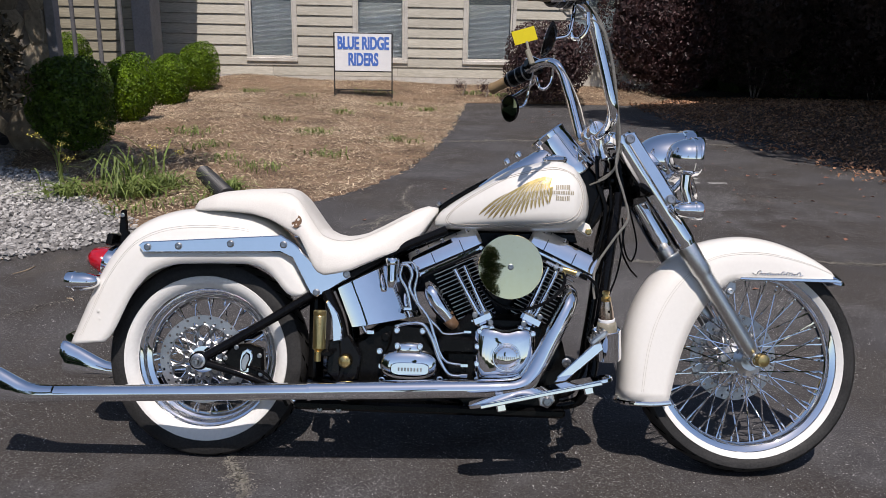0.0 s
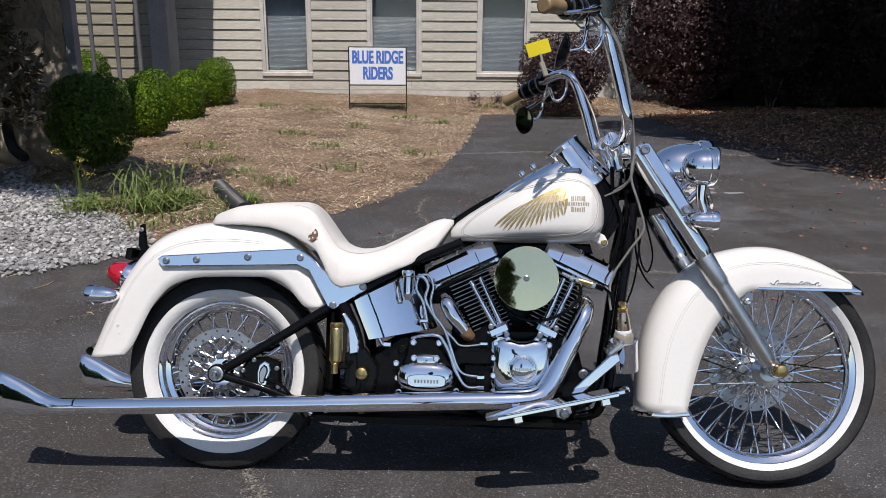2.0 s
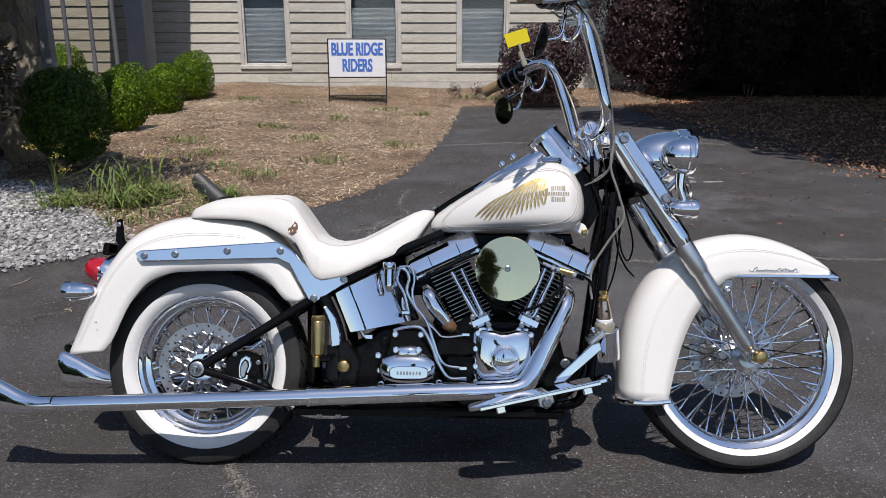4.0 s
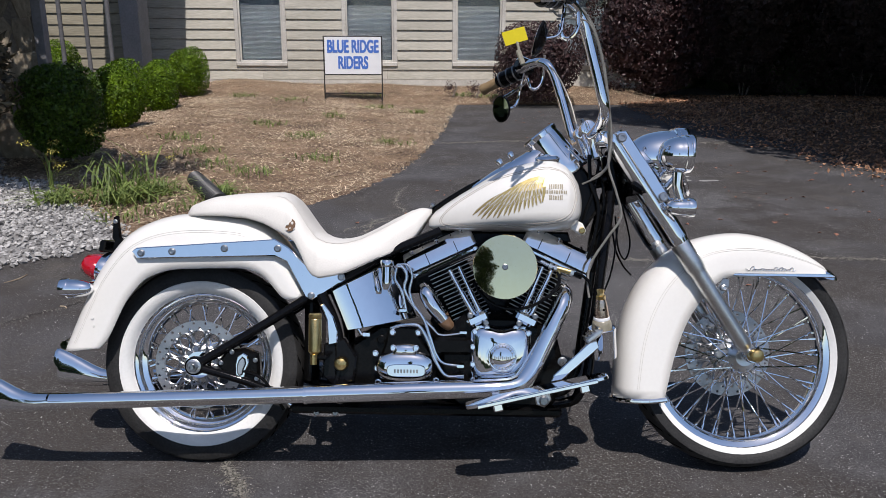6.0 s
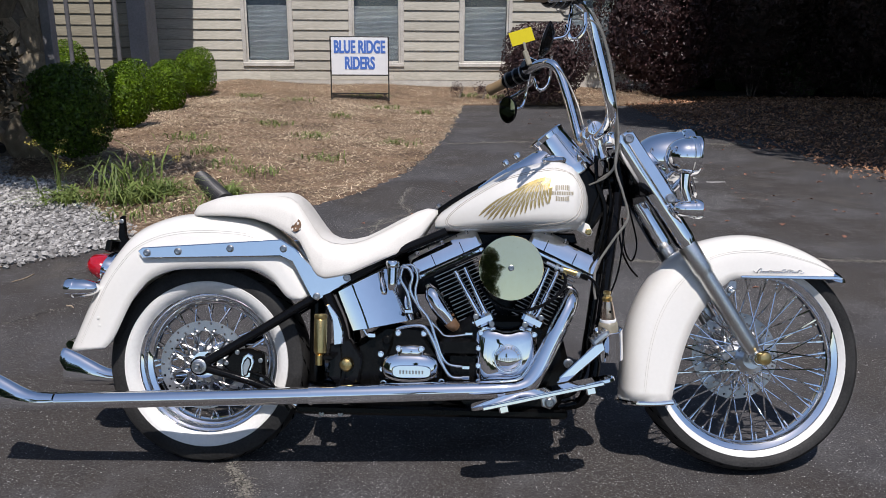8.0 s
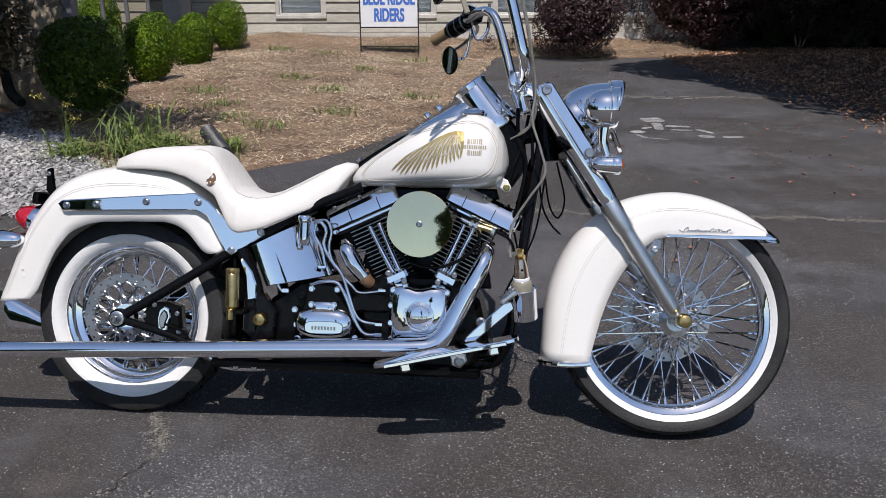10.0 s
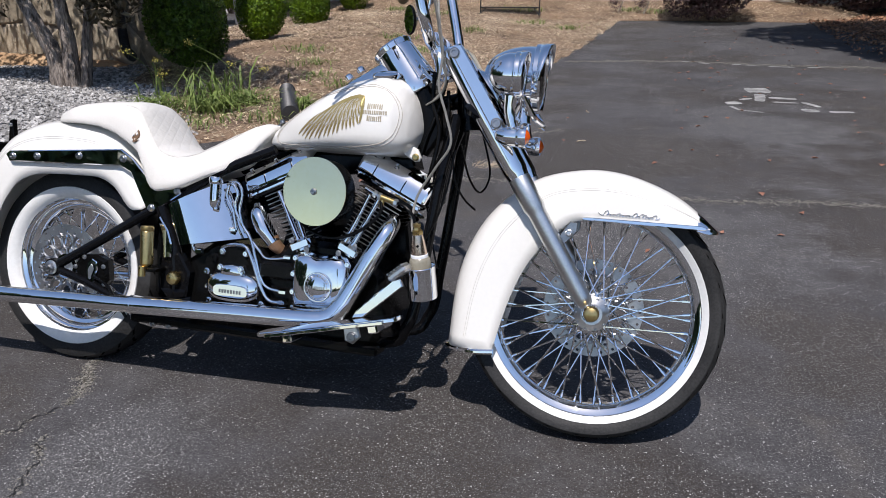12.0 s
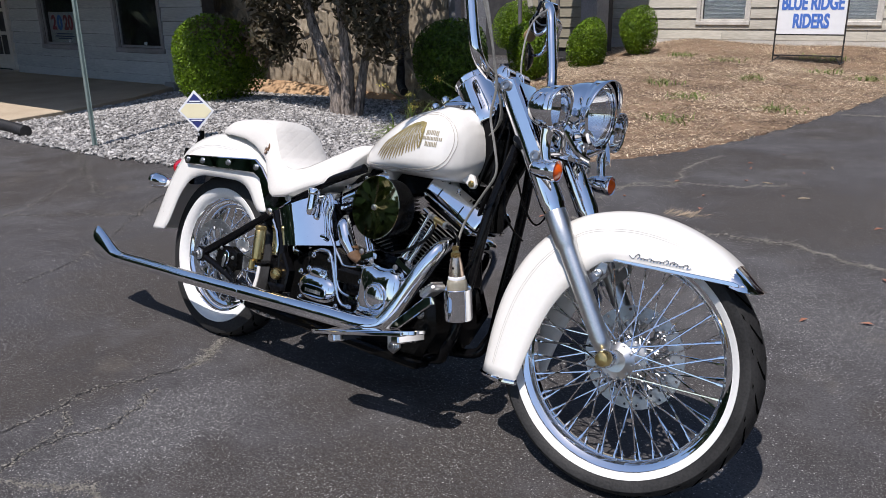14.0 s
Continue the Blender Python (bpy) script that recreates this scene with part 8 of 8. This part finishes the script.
for pts, r0 in (
    ([(-0.125, -0.13, 0.648), (-0.10, -0.135, 0.648), (-0.085, -0.135, 0.62), (-0.092, -0.135, 0.58), (-0.07, -0.135, 0.535), (-0.03, -0.14, 0.485), (-0.005, -0.145, 0.42), (0.028, -0.145, 0.35), (0.10, -0.145, 0.337)], 0.0052),
    ([(-0.118, -0.13, 0.655), (-0.083, -0.137, 0.655), (-0.068, -0.137, 0.62), (-0.075, -0.137, 0.57), (-0.055, -0.137, 0.515), (0.0, -0.14, 0.455), (0.03, -0.14, 0.433), (0.108, -0.14, 0.443)], 0.0042),
    ([(-0.134, -0.13, 0.452), (-0.09, -0.14, 0.464), (-0.045, -0.145, 0.462), (-0.017, -0.147, 0.42), (0.012, -0.147, 0.35), (0.045, -0.147, 0.306), (0.10, -0.147, 0.305)], 0.006),
    ([(-0.118, -0.132, 0.645), (-0.122, -0.135, 0.61), (-0.10, -0.135, 0.57), (-0.085, -0.135, 0.51)], 0.0045),
    ([(-0.24, -0.135, 0.452), (-0.225, -0.14, 0.432), (-0.20, -0.14, 0.432)], 0.006),
):
    ln = part("oil_line", tube(Shape(), pts, r0, 12), CHROME, bike)
    part("nut", tube(Shape(), [Vector(pts[-1]) - Vector((0.022, 0, 0)), Vector(pts[-1])], r0 * 1.7, 6), CHROME, ln)
part("lines_cover", Shape().prism([(-0.128, 0.62), (-0.11, 0.625), (-0.06, 0.515), (-0.078, 0.495)], -0.06, -0.10, 0.006), BLACK_PAINT, oil)

# rear header shield, hidden brown heat wrap
hs = part("rear_header", tube(Shape(), [(-0.035, -0.095, 0.585), (-0.02, -0.115, 0.56), (0.005, -0.12, 0.52), (0.035, -0.115, 0.48)], [0.018, 0.026, 0.027, 0.022], 20), CHROME, bike, "chrome rear header with heat-browned end")
part("heat_stained_end", tube(Shape(), [(0.026, -0.116, 0.494), (0.040, -0.112, 0.472), (0.060, -0.095, 0.452)], [0.0235, 0.021, 0.016], 18), BRONZE, hs)

# air cleaner
AC = Vector((0.2215, -0.238, 0.6555))
air = part("air_cleaner", Shape().lathe([(0.06, -0.085), (0.090, -0.082), (0.093, -0.078), (0.093, -0.004), (0.091, -0.001), (0.0005, -0.001)], Matrix.Translation(AC) @ pose(0, 0, 0, -1.5, 0, 0) @ Y_AXIS, 56), BLACK_CAST, bike, "round air cleaner with polished brass disc cover")
part("brass_disc", Shape().lathe([(0.0965, -0.002), (0.0982, -0.0005), (0.0974, 0.0006), (0.0005, 0.0037)], Matrix.Translation(AC) @ pose(0, 0, 0, -1.5, 0, 0) @ Y_AXIS, 96), DISC_BRASS, air, "mirror-polished brass disc", 12)
bolt(air, AC.x, AC.y - 0.0038, AC.z, 0.0075, STEEL, 0.008)
part("crossover_hose", tube(Shape(), [(0.13, -0.15, 0.60), (0.150, -0.178, 0.570), (0.182, -0.185, 0.542), (0.222, -0.187, 0.527), (0.268, -0.187, 0.524), (0.312, -0.185, 0.535), (0.350, -0.18, 0.556), (0.378, -0.172, 0.580), (0.396, -0.16, 0.610), (0.392, -0.15, 0.640)], 0.0052, 10), BLACK_CAST, air)

# breather line, catch bottle and chrome cup at the front
fit_t = part("fitting_t", tube(Shape(), [(0.338, -0.142, 0.672), (0.372, -0.145, 0.657), (0.398, -0.147, 0.650)], 0.0062, 12), CHROME, bike, "chrome tee with brass barrel on the breather line")
part("barrel", tube(Shape(), [(0.388, -0.147, 0.652), (0.436, -0.150, 0.639)], 0.0088, 14), BRASS, fit_t)
for p, q in (((0.382, -0.146, 0.6535), (0.391, -0.147, 0.651)), ((0.432, -0.15, 0.640), (0.442, -0.15, 0.637)), ((0.366, -0.145, 0.660), (0.374, -0.145, 0.656))):
    part("nut", tube(Shape(), [p, q], 0.0112, 6), SATIN, fit_t)
part("tee_stem", tube(Shape(), [(0.396, -0.148, 0.648), (0.392, -0.15, 0.622)], 0.0068, 10), BRASS, fit_t)
part("breather_hose", tube(Shape(), [(0.436, -0.15, 0.639), (0.462, -0.153, 0.632), (0.483, -0.155, 0.618), (0.496, -0.155, 0.600), (0.502, -0.153, 0.578)], 0.0046, 10), BLACK_CAST, bike)
CUP = pose(0.538, -0.150, 0.374, 12, -5, 0)
cup = part("catch_cup", Shape().lathe([(0.038, 0), (0.0425, 0.002), (0.043, 0.008), (0.043, 0.092), (0.0435, 0.095), (0.042, 0.097), (0.0405, 0.094), (0.040, 0.02), (0.0005, 0.018)], CUP, 40), CHROME, bike, "chrome cup holding a small white bottle")
part("bottle", Shape().lathe([(0.030, 0.03), (0.0305, 0.112), (0.0275, 0.121), (0.0245, 0.124)], CUP, 32), PLASTIC_CLEAR, cup, "milky plastic bottle")
part("bottle_ring", Shape().lathe([(0.0245, 0.123), (0.0252, 0.125), (0.0245, 0.132), (0.0225, 0.134)], CUP, 32), WHITE_PANEL, cup, "white collar")
part("bottle_top", Shape().lathe([(0.0235, 0.132), (0.0228, 0.142), (0.0192, 0.168), (0.0165, 0.182), (0.0145, 0.190)], CUP, 32), COPPER, cup, "peach-toned metal cone")
part("vent_hole", Shape().lathe([(0.0035, 0), (0.0035, 0.003), (0.0005, 0.003)], CUP @ Matrix.Translation((0.004, -0.0195, 0.160)) @ Y_AXIS, 10), BLACK_CAST, cup)
part("bottle_neck", Shape().lathe([(0.0145, 0.188), (0.0155, 0.190), (0.0155, 0.201), (0.011, 0.203), (0.009, 0.210), (0.012, 0.212), (0.012, 0.220), (0.007, 0.222)], CUP, 6), BRASS, cup, "brass hose fitting")
part("cup_clamp", tube(Shape(), [(0.505, -0.09, 0.455), (0.508, -0.11, 0.457), (0.515, -0.13, 0.457)], 0.01, 10), CHROME, cup)

# foot board, pedal, stand
boardm = Matrix.Translation((0.315, -0.30, 0.291)) @ pose(0, 0, 0, 0, -13.2, 0)
fb = part("footboard", Shape().prism(oval(0, 0, 0.215, 0.0425, 40, 0.4), -0.006, 0.006, 0.002, boardm @ pose(0, 0, 0, 90, 0, 0)), CHROME, bike, "flat chrome footboard")
part("board_lip", Shape().box((0.36, 0.005, 0.011), boardm @ pose(0, -0.043, -0.003), 0.002), CHROME, fb)
for dx in (-0.12, 0.14):
    part("board_bracket", Shape().box((0.03, 0.12, 0.024), boardm @ pose(dx, 0.03, -0.02), 0.004), CHROME, fb)
pedal = part("brake_pedal", Shape().prism([(0.364, 0.311), (0.397, 0.316), (0.508, 0.416), (0.50, 0.437), (0.477, 0.430), (0.372, 0.330)], -0.235, -0.253, 0.003), CHROME, bike, "chrome brake pedal with ribbed pad")
part("pedal_pad", Shape().box((0.06, 0.062, 0.02), pose(0.492, -0.235, 0.452, 0, -40, 0), 0.006), SATIN, pedal)
for i in range(5):
    part("pad_rib", Shape().box((0.005, 0.055, 0.006), pose(0.492, -0.235, 0.452, 0, -40, 0) @ pose(-0.024 + i * 0.012, 0, 0.0125), 0.001), STEEL, pedal)
rows = []
for x, zc, h in ((-0.478, 0.222, 0.006), (-0.462, 0.213, 0.011), (-0.44, 0.200, 0.0155), (-0.415, 0.1905, 0.017), (-0.38, 0.1855, 0.0165), (-0.33, 0.1840, 0.0155), (-0.288, 0.1855, 0.0145), (-0.272, 0.187, 0.012)):
    rows.append([(x, -0.145 - 0.009 * math.cos(a), zc + h * math.sin(a)) for a in (2 * math.pi * i / 16 for i in range(16))])
part("pipe_bracket", Shape().grid(rows, True, True), CHROME, bike, "curved chrome pipe bracket", 60)
for x in (-0.365, -0.305):
    bolt(bike, x, -0.1535, 0.184, 0.0085, STEEL, 0.007, "bracket_bolt")
# rail widened to block the sunlit strip in the bike's ground shadow
part("shadow_rail", Shape().box((0.86, 0.075, 0.03), pose(-0.02, -0.125, 0.196), 0.008), BLACK_CAST, bike)
part("side_stand", tube(Shape(), [(0.10, 0.15, 0.17), (0.14, 0.25, 0.10), (0.12, 0.33, -0.065)], [0.014, 0.013, 0.016], 12), CHROME, bike, "chrome side stand")
part("under_seat_box", Shape().box((0.24, 0.10, 0.11), pose(-0.19, 0.02, 0.585, 0, -28, 0), 0.02), BLACK_CAST, bike)
part("inner_fender", Shape().box((0.05, 0.16, 0.30), pose(-0.40, 0.0, 0.40), 0.02), BLACK_CAST, bike)
part("engine_core", Shape().prism([(-0.02, 0.44), (0.02, 0.60), (0.08, 0.64), (0.40, 0.64), (0.43, 0.44)], 0.03, 0.10, 0.01), BLACK_CAST, bike)
part("primary_case", Shape().prism([(-0.27, 0.24), (-0.24, 0.42), (0.10, 0.46), (0.36, 0.46), (0.42, 0.34), (0.36, 0.22), (-0.2, 0.2)], 0.13, 0.20, 0.02), BLACK_PAINT, bike)
part("front_wiring", tube(Shape(), [(0.56, 0.02, 0.86), (0.53, -0.02, 0.74), (0.52, 0.0, 0.64)], [0.02, 0.024, 0.02], 10), BLACK_CAST, bike)

part("battery_box", Shape().prism([(-0.17, 0.55), (-0.17, 0.66), (0.0, 0.752), (0.07, 0.755), (0.03, 0.56)], 0.02, 0.11, 0.01), BLACK_CAST, bike)
part("tank_tunnel", Shape().prism([(-0.06, 0.69), (-0.02, 0.765), (0.44, 0.768), (0.45, 0.735), (0.20, 0.70)], -0.03, 0.06, 0.008), BLACK_CAST, bike)
